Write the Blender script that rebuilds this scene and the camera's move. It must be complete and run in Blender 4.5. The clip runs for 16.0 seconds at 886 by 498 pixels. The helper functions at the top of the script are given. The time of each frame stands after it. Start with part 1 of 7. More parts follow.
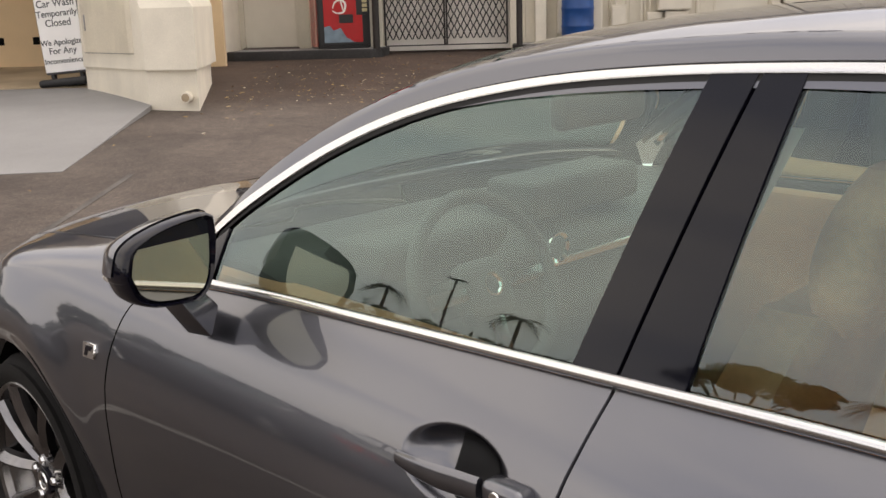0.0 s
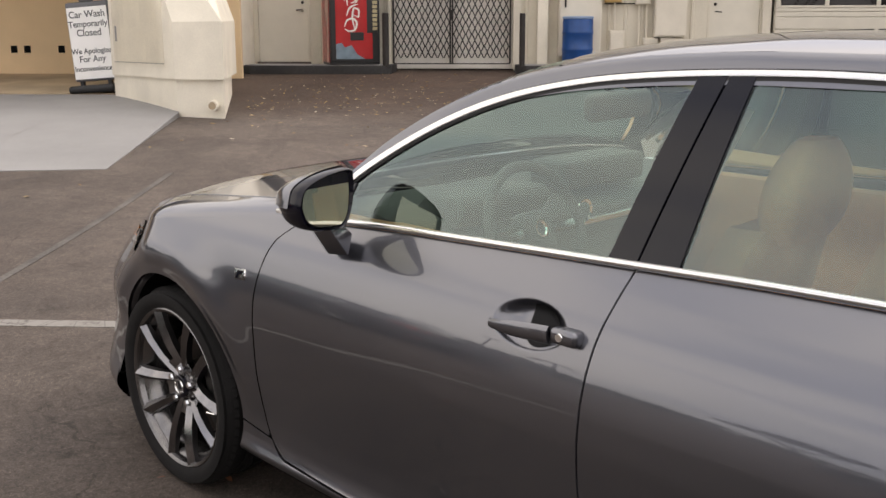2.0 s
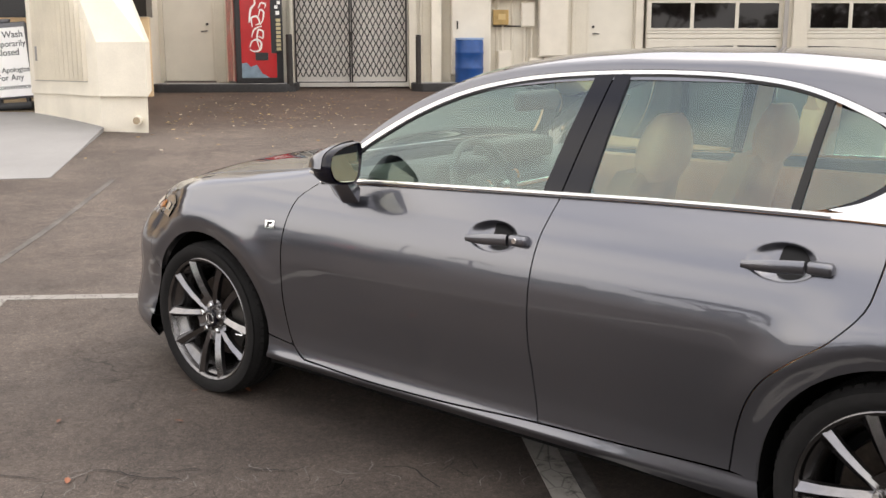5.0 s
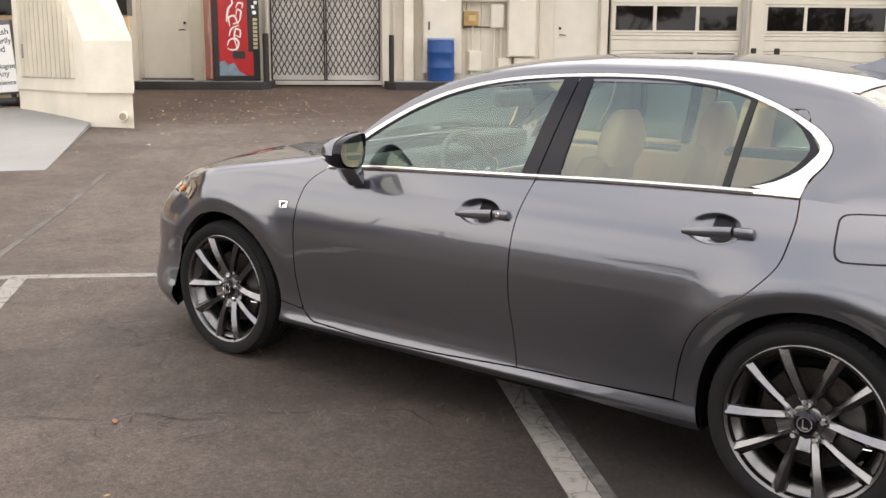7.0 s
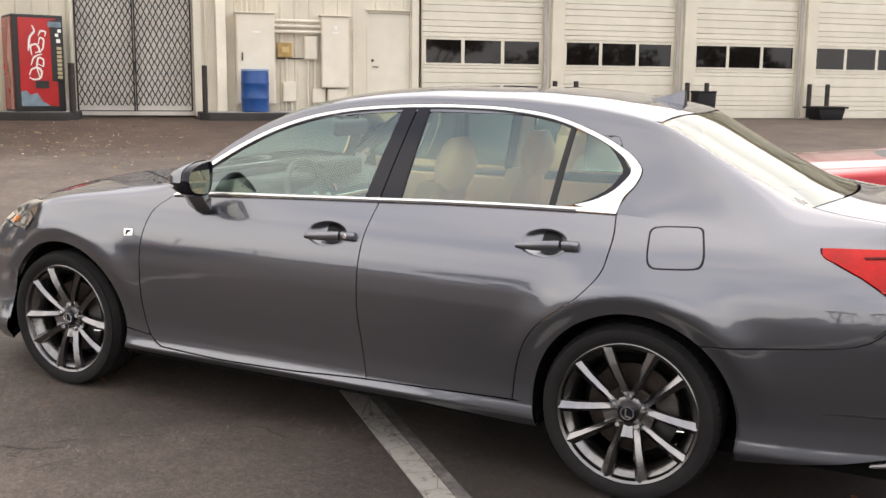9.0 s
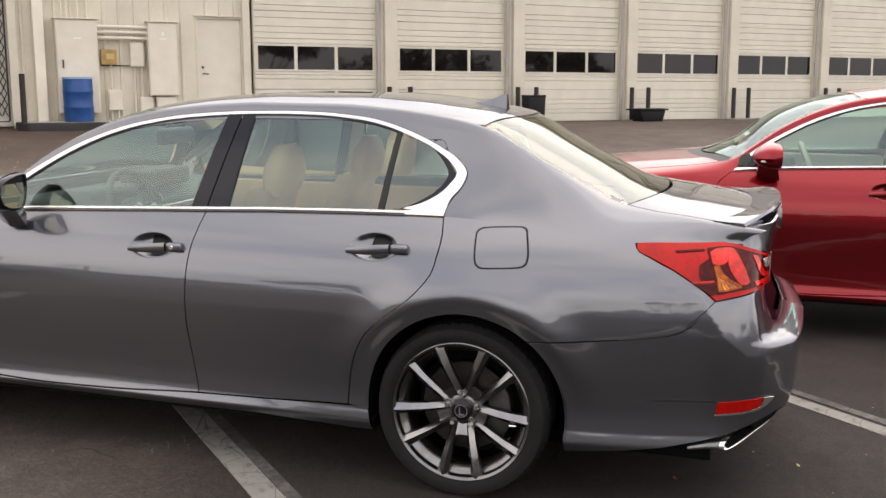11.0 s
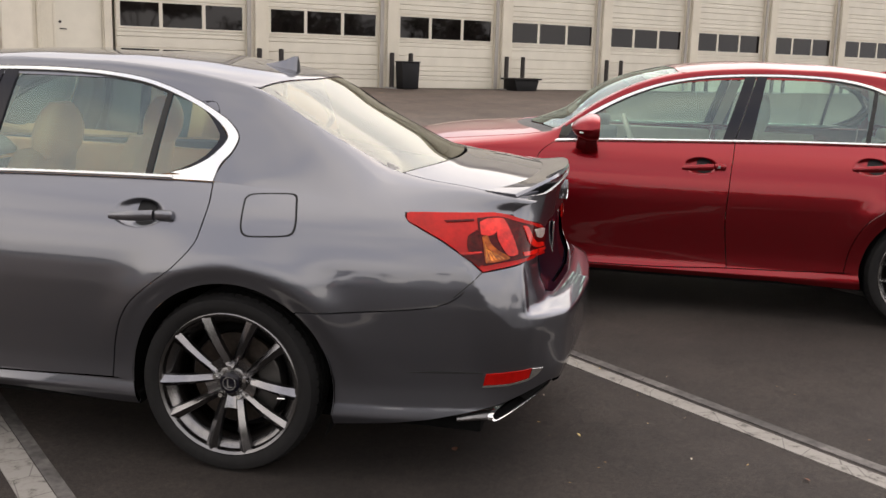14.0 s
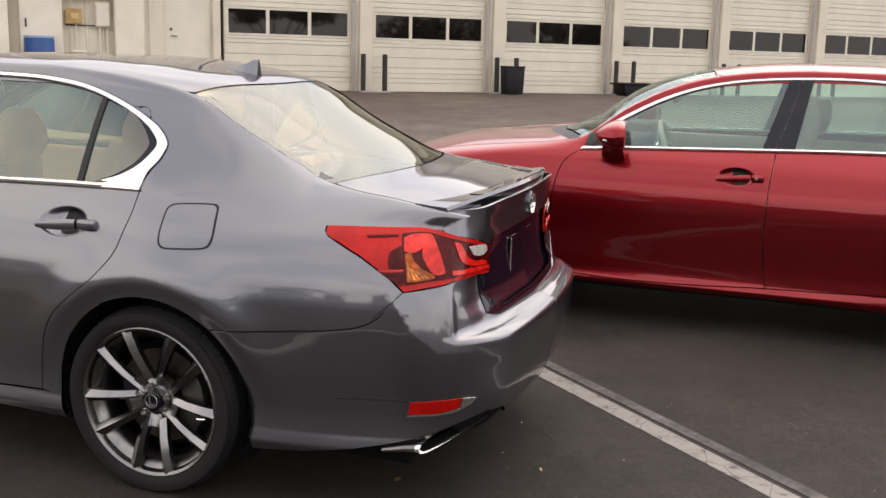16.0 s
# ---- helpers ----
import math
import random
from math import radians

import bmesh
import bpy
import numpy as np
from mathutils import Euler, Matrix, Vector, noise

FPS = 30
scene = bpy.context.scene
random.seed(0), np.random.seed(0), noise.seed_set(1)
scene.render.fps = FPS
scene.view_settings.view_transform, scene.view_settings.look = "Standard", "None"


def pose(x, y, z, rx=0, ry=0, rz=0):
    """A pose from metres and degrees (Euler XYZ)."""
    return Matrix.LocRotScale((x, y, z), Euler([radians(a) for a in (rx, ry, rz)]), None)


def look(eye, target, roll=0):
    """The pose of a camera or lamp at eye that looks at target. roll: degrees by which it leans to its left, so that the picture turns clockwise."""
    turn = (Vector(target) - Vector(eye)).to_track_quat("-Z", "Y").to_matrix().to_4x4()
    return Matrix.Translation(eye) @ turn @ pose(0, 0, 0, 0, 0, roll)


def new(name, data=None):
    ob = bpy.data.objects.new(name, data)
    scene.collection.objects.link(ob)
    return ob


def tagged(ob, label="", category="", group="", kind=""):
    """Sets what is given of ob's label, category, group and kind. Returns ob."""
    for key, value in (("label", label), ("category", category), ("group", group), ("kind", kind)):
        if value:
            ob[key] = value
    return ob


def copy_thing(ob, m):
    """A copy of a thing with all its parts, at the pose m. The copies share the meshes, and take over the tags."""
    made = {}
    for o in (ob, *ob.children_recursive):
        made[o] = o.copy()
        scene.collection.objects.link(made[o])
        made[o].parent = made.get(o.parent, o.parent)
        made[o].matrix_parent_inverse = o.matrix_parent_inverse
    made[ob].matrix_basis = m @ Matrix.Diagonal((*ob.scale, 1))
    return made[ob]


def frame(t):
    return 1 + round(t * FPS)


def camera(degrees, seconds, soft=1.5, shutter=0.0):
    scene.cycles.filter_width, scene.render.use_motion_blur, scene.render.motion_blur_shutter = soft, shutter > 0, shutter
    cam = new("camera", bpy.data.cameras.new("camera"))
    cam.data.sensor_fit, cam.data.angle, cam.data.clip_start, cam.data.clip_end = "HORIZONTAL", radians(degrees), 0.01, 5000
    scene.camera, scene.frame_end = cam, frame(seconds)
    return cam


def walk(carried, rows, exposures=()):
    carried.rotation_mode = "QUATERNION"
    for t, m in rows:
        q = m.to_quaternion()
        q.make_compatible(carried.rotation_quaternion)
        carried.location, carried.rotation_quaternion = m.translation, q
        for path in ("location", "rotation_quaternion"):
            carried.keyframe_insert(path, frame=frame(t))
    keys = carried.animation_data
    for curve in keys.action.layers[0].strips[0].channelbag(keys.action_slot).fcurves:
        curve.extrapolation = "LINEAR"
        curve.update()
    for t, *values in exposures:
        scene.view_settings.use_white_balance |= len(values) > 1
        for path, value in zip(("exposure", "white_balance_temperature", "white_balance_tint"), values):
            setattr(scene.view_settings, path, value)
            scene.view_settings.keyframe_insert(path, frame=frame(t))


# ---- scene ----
cam = camera(47.92, 16.0)
# seconds, eye x y z, turn x y z in degrees
ROWS = [
    (0.0, 2.447, -1.755, 1.448, 76.98, 1.59, 46.11),
    (0.5, 2.589, -1.893, 1.450, 76.87, 0.66, 47.14),
    (1.0, 2.689, -2.060, 1.459, 77.33, 0.20, 47.79),
    (1.5, 2.784, -2.249, 1.446, 78.18, -0.06, 47.15),
    (2.0, 2.879, -2.444, 1.446, 78.10, 0.04, 45.85),
    (2.5, 2.992, -2.612, 1.426, 78.75, 0.31, 46.85),
    (3.0, 3.111, -2.793, 1.444, 76.39, 0.60, 45.49),
    (3.5, 3.160, -3.050, 1.411, 78.26, 0.17, 41.95),
    (4.0, 3.244, -3.250, 1.420, 78.19, 0.00, 39.76),
    (4.2, 3.305, -3.296, 1.418, 78.85, 0.00, 40.20),
    (6.3, 3.622, -3.886, 1.425, 79.64, 0.48, 37.27),
    (6.5, 3.670, -3.941, 1.423, 79.89, 0.12, 37.58),
    (7.0, 3.779, -4.067, 1.440, 79.18, -0.26, 37.33),
    (7.5, 3.807, -4.200, 1.440, 80.66, -0.15, 35.33),
    (8.0, 3.798, -4.317, 1.451, 80.40, 0.36, 32.67),
    (8.5, 3.805, -4.374, 1.450, 80.97, -0.01, 29.60),
    (9.0, 3.809, -4.374, 1.443, 80.98, -0.51, 26.46),
    (9.5, 3.820, -4.369, 1.444, 81.02, -0.32, 23.53),
    (11.8, 3.871, -4.373, 1.440, 80.99, -0.22, 13.28),
    (12.0, 3.874, -4.372, 1.445, 80.76, -0.35, 12.10),
    (12.5, 3.912, -4.348, 1.436, 80.40, -0.28, 10.27),
    (13.0, 3.997, -4.313, 1.441, 79.57, -0.02, 9.10),
    (13.5, 4.133, -4.250, 1.439, 79.86, -1.02, 9.08),
    (14.0, 4.258, -4.165, 1.436, 79.52, -1.58, 11.16),
    (14.5, 4.349, -4.082, 1.432, 78.80, -0.87, 12.32),
    (15.0, 4.431, -3.920, 1.437, 78.17, -1.65, 12.76),
    (15.5, 4.577, -3.802, 1.437, 78.98, 0.21, 15.35),
    (16.0, 4.866, -3.720, 1.445, 79.62, -1.33, 18.81),
]
# the clip's camera stops down a little as the red car and the dark ground fill the view
EXPOSURES = [(0.0, -0.36, 6980.0, 15.0), (1.5, -0.30, 6900.0, 15.0), (2.2, -0.16, 6850.0, 15.0), (3.0, 0.32, 6780.0, 14.0), (4.0, 0.22, 6760.0, 13.0), (9.5, 0.29, 6740.0, 13.0), (12.5, -0.16, 6820.0, 15.0), (14.0, -0.14, 6850.0, 15.0), (16.0, 0.02, 6850.0, 15.0)]
walk(cam, [(t, pose(x, y, z, rx, ry, rz)) for t, x, y, z, rx, ry, rz in ROWS], EXPOSURES)

# ---- light ----
SUN_TURN, SUN_UP = radians(24.0), radians(52.0)
world = bpy.data.worlds.new("sky")
scene.world = world
world.use_nodes = True
wn = world.node_tree
wn.nodes.clear()
w_out = wn.nodes.new("ShaderNodeOutputWorld")
w_bg = wn.nodes.new("ShaderNodeBackground")
w_sky = wn.nodes.new("ShaderNodeTexSky")
w_sky.sky_type = "NISHITA"
w_sky.sun_disc = False
w_sky.sun_elevation, w_sky.sun_rotation = SUN_UP, SUN_TURN
w_sky.air_density, w_sky.dust_density, w_sky.ozone_density = 1.0, 4.0, 1.0
w_tc = wn.nodes.new("ShaderNodeTexCoord")
w_noise = wn.nodes.new("ShaderNodeTexNoise")
w_noise.inputs["Scale"].default_value = 2.2
w_noise.inputs["Detail"].default_value = 6.0
w_map = wn.nodes.new("ShaderNodeMapping")
w_map.inputs["Scale"].default_value = (1.0, 1.0, 2.6)
w_ramp = wn.nodes.new("ShaderNodeValToRGB")
w_ramp.color_ramp.elements[0].position, w_ramp.color_ramp.elements[0].color = 0.36, (7.6, 7.9, 8.7, 1)
w_ramp.color_ramp.elements[1].position, w_ramp.color_ramp.elements[1].color = 0.64, (13.6, 13.1, 12.1, 1)
w_mix = wn.nodes.new("ShaderNodeMixRGB")
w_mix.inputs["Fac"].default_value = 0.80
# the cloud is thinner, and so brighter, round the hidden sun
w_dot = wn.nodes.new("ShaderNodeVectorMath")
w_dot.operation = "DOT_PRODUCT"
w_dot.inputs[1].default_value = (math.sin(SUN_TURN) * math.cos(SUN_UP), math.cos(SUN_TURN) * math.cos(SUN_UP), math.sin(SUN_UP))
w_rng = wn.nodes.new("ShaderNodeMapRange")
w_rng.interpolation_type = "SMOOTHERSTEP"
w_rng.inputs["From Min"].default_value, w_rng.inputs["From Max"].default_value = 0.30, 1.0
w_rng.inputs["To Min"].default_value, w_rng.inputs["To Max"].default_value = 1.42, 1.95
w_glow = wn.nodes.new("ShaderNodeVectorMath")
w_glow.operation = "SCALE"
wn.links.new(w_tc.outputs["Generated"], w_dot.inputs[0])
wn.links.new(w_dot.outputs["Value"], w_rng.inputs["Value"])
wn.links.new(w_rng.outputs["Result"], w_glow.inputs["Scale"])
wn.links.new(w_tc.outputs["Generated"], w_map.inputs["Vector"])
wn.links.new(w_map.outputs["Vector"], w_noise.inputs["Vector"])
wn.links.new(w_noise.outputs["Fac"], w_ramp.inputs["Fac"])
wn.links.new(w_sky.outputs["Color"], w_mix.inputs["Color1"])
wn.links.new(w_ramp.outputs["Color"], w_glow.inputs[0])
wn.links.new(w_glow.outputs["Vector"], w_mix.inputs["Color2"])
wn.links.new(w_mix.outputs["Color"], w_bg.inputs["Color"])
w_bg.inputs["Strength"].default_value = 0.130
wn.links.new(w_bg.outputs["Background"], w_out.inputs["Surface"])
sun = new("sun", bpy.data.lights.new("sun", "SUN"))
sun.data.energy, sun.data.angle, sun.data.color = 0.5, radians(60.0), (1.0, 0.95, 0.87)
# stands high beyond the workshop, hidden in the cloud
sun.matrix_world = look((6 * math.sin(SUN_TURN), 6 * math.cos(SUN_TURN), 6 * math.tan(SUN_UP)), (0, 0, 0))

# ---- materials ----


def material(name, color, rough=0.6, metal=0.0, coat=0.0, grain=0.0, grain_scale=60.0, stain=0.0, stain_scale=1.5, bump=0.0, bump_scale=200.0, spec=0.5, vary=0.0):
    """Principled surface with two scales of colour change, fine relief and a change from piece to piece."""
    m = bpy.data.materials.new(name)
    m.use_nodes = True
    t = m.node_tree
    b = t.nodes["Principled BSDF"]
    b.inputs["Base Color"].default_value = (*color, 1)
    b.inputs["Roughness"].default_value = rough
    b.inputs["Metallic"].default_value = metal
    b.inputs["Coat Weight"].default_value = coat
    b.inputs["Coat Roughness"].default_value = 0.03
    b.inputs["Specular IOR Level"].default_value = spec
    tc = t.nodes.new("ShaderNodeTexCoord")
    last = None

    def layer(scale, amount, detail):
        n = t.nodes.new("ShaderNodeTexNoise")
        n.inputs["Scale"].default_value, n.inputs["Detail"].default_value = scale, detail
        t.links.new(tc.outputs["Object"], n.inputs["Vector"])
        r = t.nodes.new("ShaderNodeMapRange")
        r.inputs["From Min"].default_value, r.inputs["From Max"].default_value = 0.3, 0.7
        r.inputs["To Min"].default_value, r.inputs["To Max"].default_value = 1.0 - amount, 1.0 + amount
        t.links.new(n.outputs["Fac"], r.inputs["Value"])
        return r.outputs["Result"]

    outs = []
    if grain:
        outs.append(layer(grain_scale, grain, 4.0))
    if stain:
        outs.append(layer(stain_scale, stain, 6.0))
    if vary:
        info = t.nodes.new("ShaderNodeObjectInfo")
        r = t.nodes.new("ShaderNodeMapRange")
        r.inputs["To Min"].default_value, r.inputs["To Max"].default_value = 1.0 - vary, 1.0 + vary
        t.links.new(info.outputs["Random"], r.inputs["Value"])
        outs.append(r.outputs["Result"])
    for o in outs:
        mul = t.nodes.new("ShaderNodeVectorMath")
        mul.operation = "SCALE"
        if last is None:
            mul.inputs[0].default_value = color
        else:
            t.links.new(last, mul.inputs[0])
        t.links.new(o, mul.inputs["Scale"])
        last = mul.outputs["Vector"]
    if last is not None:
        t.links.new(last, b.inputs["Base Color"])
    if bump:
        n = t.nodes.new("ShaderNodeTexNoise")
        n.inputs["Scale"].default_value, n.inputs["Detail"].default_value = bump_scale, 5.0
        t.links.new(tc.outputs["Object"], n.inputs["Vector"])
        bp = t.nodes.new("ShaderNodeBump")
        bp.inputs["Strength"].default_value, bp.inputs["Distance"].default_value = bump, 0.01
        t.links.new(n.outputs["Fac"], bp.inputs["Height"])
        t.links.new(bp.outputs["Normal"], b.inputs["Normal"])
    return m


def glass_material(name, color, rough=0.0, gloss=1.45, clear=0.75, shine=(0.86, 1.0, 0.98)):
    """A thin pane: what passes through is tinted, and the face mirrors by its angle."""
    m = bpy.data.materials.new(name)
    m.use_nodes = True
    t = m.node_tree
    t.nodes.clear()
    out = t.nodes.new("ShaderNodeOutputMaterial")
    tr = t.nodes.new("ShaderNodeBsdfTransparent")
    tr.inputs["Color"].default_value = (*[c * clear for c in color], 1)
    gl = t.nodes.new("ShaderNodeBsdfGlossy")
    gl.inputs["Roughness"].default_value = rough
    gl.inputs["Color"].default_value = (*shine, 1)
    fr = t.nodes.new("ShaderNodeFresnel")
    fr.inputs["IOR"].default_value = gloss
    mx = t.nodes.new("ShaderNodeMixShader")
    t.links.new(fr.outputs["Fac"], mx.inputs["Fac"])
    t.links.new(tr.outputs["BSDF"], mx.inputs[1])
    t.links.new(gl.outputs["BSDF"], mx.inputs[2])
    t.links.new(mx.outputs["Shader"], out.inputs["Surface"])
    return m


def paint_material(name, color, flake=0.25, metal=0.75, rough=0.38):
    """Metallic car paint: flakes under a clear coat."""
    m = material(name, color, rough, metal, coat=1.0, spec=0.5)
    t = m.node_tree
    b = t.nodes["Principled BSDF"]
    b.inputs["Coat Roughness"].default_value = 0.02
    tc = t.nodes.new("ShaderNodeTexCoord")
    n = t.nodes.new("ShaderNodeTexNoise")
    n.inputs["Scale"].default_value, n.inputs["Detail"].default_value = 900.0, 2.0
    t.links.new(tc.outputs["Object"], n.inputs["Vector"])
    bp = t.nodes.new("ShaderNodeBump")
    bp.inputs["Strength"].default_value, bp.inputs["Distance"].default_value = flake * 0.08, 0.002
    t.links.new(n.outputs["Fac"], bp.inputs["Height"])
    t.links.new(bp.outputs["Normal"], b.inputs["Normal"])
    n2 = t.nodes.new("ShaderNodeTexNoise")
    n2.inputs["Scale"].default_value, n2.inputs["Detail"].default_value = 6.0, 6.0
    t.links.new(tc.outputs["Object"], n2.inputs["Vector"])
    r = t.nodes.new("ShaderNodeMapRange")
    r.inputs["To Min"].default_value, r.inputs["To Max"].default_value = 0.0, 0.018
    t.links.new(n2.outputs["Fac"], r.inputs["Value"])
    t.links.new(r.outputs["Result"], b.inputs["Coat Roughness"])
    return m


GREY_PAINT = paint_material("grey_paint", (0.129, 0.132, 0.152), metal=0.93, rough=0.33)
GREY_PAINT.node_tree.nodes["Principled BSDF"].inputs["Coat IOR"].default_value = 1.78
GREY_PAINT.node_tree.nodes["Principled BSDF"].inputs["Coat Weight"].default_value = 1.0
GREY_PAINT.node_tree.nodes["Principled BSDF"].inputs["Specular Tint"].default_value = (0.45, 0.45, 0.47, 1)
RED_PAINT = paint_material("red_paint", (0.225, 0.002, 0.007), metal=0.85, rough=0.28)
RED_PAINT.node_tree.nodes["Principled BSDF"].inputs["Coat Weight"].default_value = 0.7
CHROME = material("chrome", (0.85, 0.85, 0.84), 0.12, 1.0)
BRIGHT = material("polished_trim", (0.80, 0.80, 0.79), 0.22, 1.0)
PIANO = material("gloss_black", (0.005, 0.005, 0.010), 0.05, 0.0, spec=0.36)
BLACK = material("black_plastic", (0.018, 0.018, 0.019), 0.55, grain=0.2, bump=0.15)
GAP_SHADE = material("gap_shade_black", (0.012, 0.012, 0.013), 0.6, spec=0.2)
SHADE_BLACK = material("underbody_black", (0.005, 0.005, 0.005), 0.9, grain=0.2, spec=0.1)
RUBBER = material("tyre_rubber", (0.011, 0.0105, 0.0105), 0.8, spec=0.25, grain=0.15, grain_scale=40, stain=0.2, stain_scale=6, bump=0.15)
SEAL = material("rubber_seal", (0.012, 0.012, 0.012), 0.6)
RIM = material("wheel_alloy", (0.25, 0.245, 0.25), 0.16, 1.0, stain=0.15, stain_scale=14)
RIM_EDGE = material("wheel_edge", (0.20, 0.195, 0.195), 0.25, 1.0, stain=0.15, stain_scale=14)
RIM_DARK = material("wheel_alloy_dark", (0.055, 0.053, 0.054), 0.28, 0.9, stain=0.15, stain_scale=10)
DISC = material("brake_disc", (0.09, 0.075, 0.065), 0.42, 1.0, grain=0.2, stain=0.25, stain_scale=8)
CALIPER = material("brake_caliper", (0.10, 0.095, 0.09), 0.45, 0.8, stain=0.2, stain_scale=20)
LEATHER = material("tan_leather", (0.82, 0.46, 0.25), 0.5, grain=0.08, grain_scale=90, stain=0.12, stain_scale=5, bump=0.05, bump_scale=350)
CREAM_LEATHER = material("cream_leather", (0.52, 0.47, 0.39), 0.5, grain=0.06, stain=0.08, stain_scale=5, bump=0.2, bump_scale=350)
DASH = material("dash_black", (0.09, 0.09, 0.088), 0.6, grain=0.10, bump=0.04, bump_scale=400)
MIRROR_BACK = material("mirror_back", (0.20, 0.19, 0.18), 0.5, grain=0.05)
HEADLINER = material("headliner", (0.68, 0.64, 0.56), 0.9, grain=0.05, bump=0.1)
CARPET = material("car_carpet", (0.05, 0.045, 0.04), 0.95, grain=0.2, bump=0.4)
SIDE_GLASS = glass_material("side_glass", (0.76, 0.97, 0.88), clear=1.0, gloss=2.08)
REAR_GLASS = glass_material("rear_glass", (0.80, 0.92, 0.84), clear=0.9, gloss=2.2, shine=(0.98, 0.99, 0.93))
WIND_GLASS = glass_material("windscreen_glass", (0.86, 0.96, 0.90), clear=0.98, gloss=1.65)
LAMP_RED = material("lamp_red", (0.40, 0.005, 0.003), 0.16, 0.0, coat=0.16, grain=0.12, grain_scale=60, stain=0.22, stain_scale=7, spec=0.2)
LAMP_GLOW_RED = material("lamp_lens_red", (0.60, 0.012, 0.006), 0.12, 0.0, coat=0.12, grain=0.30, grain_scale=45, stain=0.25, stain_scale=14, spec=0.4)
LAMP_DARK_RED = material("lamp_deep_red", (0.060, 0.0012, 0.0012), 0.10, 0.0, coat=0.2, grain=0.5, grain_scale=45, spec=0.1)
LAMP_AMBER = material("lamp_amber", (0.62, 0.17, 0.004), 0.2, 0.0, coat=0.4, grain=0.85, grain_scale=42)
LAMP_AMBER_DEEP = material("lamp_amber_deep", (0.30, 0.055, 0.003), 0.2, 0.0, coat=0.2, grain=0.7, grain_scale=42, spec=0.2)
LAMP_CLEAR = material("lamp_clear", (0.62, 0.60, 0.55), 0.15, 0.2, coat=1.0, grain=0.3, grain_scale=70)
LAMP_SMOKE = material("lamp_smoke", (0.24, 0.225, 0.21), 0.08, 0.3, grain=0.5, grain_scale=60)
MIRROR = material("mirror_glass", (0.62, 0.60, 0.48), 0.02, 1.0)

# ---- building blocks ----


def mesh_object(name, verts, faces, mat, parent=None, label="", smooth=False):
    me = bpy.data.meshes.new(name)
    me.from_pydata([tuple(v) for v in verts], [], [tuple(f) for f in faces])
    if smooth:
        me.polygons.foreach_set("use_smooth", [True] * len(me.polygons))
    if mat is not None:
        me.materials.append(mat)
    me.update()
    ob = new(name, me)
    if parent is not None:
        ob.parent = parent
    if label:
        ob["label"] = label
    return ob


def part(name, bm, mat, parent=None, label="", smooth=False):
    """Links a bmesh as one mesh object under a thing or a part."""
    me = bpy.data.meshes.new(name)
    bmesh.ops.recalc_face_normals(bm, faces=bm.faces[:])
    bm.to_mesh(me)
    bm.free()
    if smooth:
        me.polygons.foreach_set("use_smooth", [True] * len(me.polygons))
        me.set_sharp_from_angle(angle=radians(38))
    if mat is not None:
        me.materials.append(mat)
    ob = new(name, me)
    if parent is not None:
        ob.parent = parent
    if label:
        ob["label"] = label
    return ob


def empty(name, m=None):
    ob = new(name)
    ob.empty_display_size = 0.1
    if m is not None:
        ob.matrix_world = m
    return ob


def box(x0, x1, y0, y1, z0, z1, bevel=0.0, segments=2, bm=None):
    """A box, with its edges rounded where asked, added to bm."""
    own = bmesh.new()
    bmesh.ops.create_cube(own, size=1.0)
    bmesh.ops.scale(own, vec=(x1 - x0, y1 - y0, z1 - z0), verts=own.verts)
    bmesh.ops.translate(own, vec=((x0 + x1) / 2, (y0 + y1) / 2, (z0 + z1) / 2), verts=own.verts)
    if bevel:
        bmesh.ops.bevel(own, geom=own.edges[:], offset=bevel, segments=segments, affect="EDGES", profile=0.5)
    if bm is None:
        return own
    tmp = bpy.data.meshes.new("tmp")
    own.to_mesh(tmp)
    own.free()
    bm.from_mesh(tmp)
    bpy.data.meshes.remove(tmp)
    return bm


def tube(points, radius, sides=10, bm=None, caps=True):
    """A round bar along a line of points; radius may be a list."""
    bm = bmesh.new() if bm is None else bm
    pts = [Vector(p) for p in points]
    radii = radius if isinstance(radius, (list, tuple)) else [radius] * len(pts)
    rings = []
    ref = None
    for i, p in enumerate(pts):
        d = (pts[min(i + 1, len(pts) - 1)] - pts[max(i - 1, 0)]).normalized()
        if ref is None:
            ref = Vector((0, 0, 1)) if abs(d.z) < 0.9 else Vector((1, 0, 0))
        a = d.cross(ref).normalized()
        b = a.cross(d).normalized()
        ref = b
        rings.append([bm.verts.new(p + radii[i] * (math.cos(2 * math.pi * k / sides) * a + math.sin(2 * math.pi * k / sides) * b)) for k in range(sides)])
    for r0, r1 in zip(rings, rings[1:]):
        for k in range(sides):
            bm.faces.new((r0[k], r0[(k + 1) % sides], r1[(k + 1) % sides], r1[k]))
    if caps:
        bm.faces.new(rings[0][::-1])
        bm.faces.new(rings[-1])
    return bm


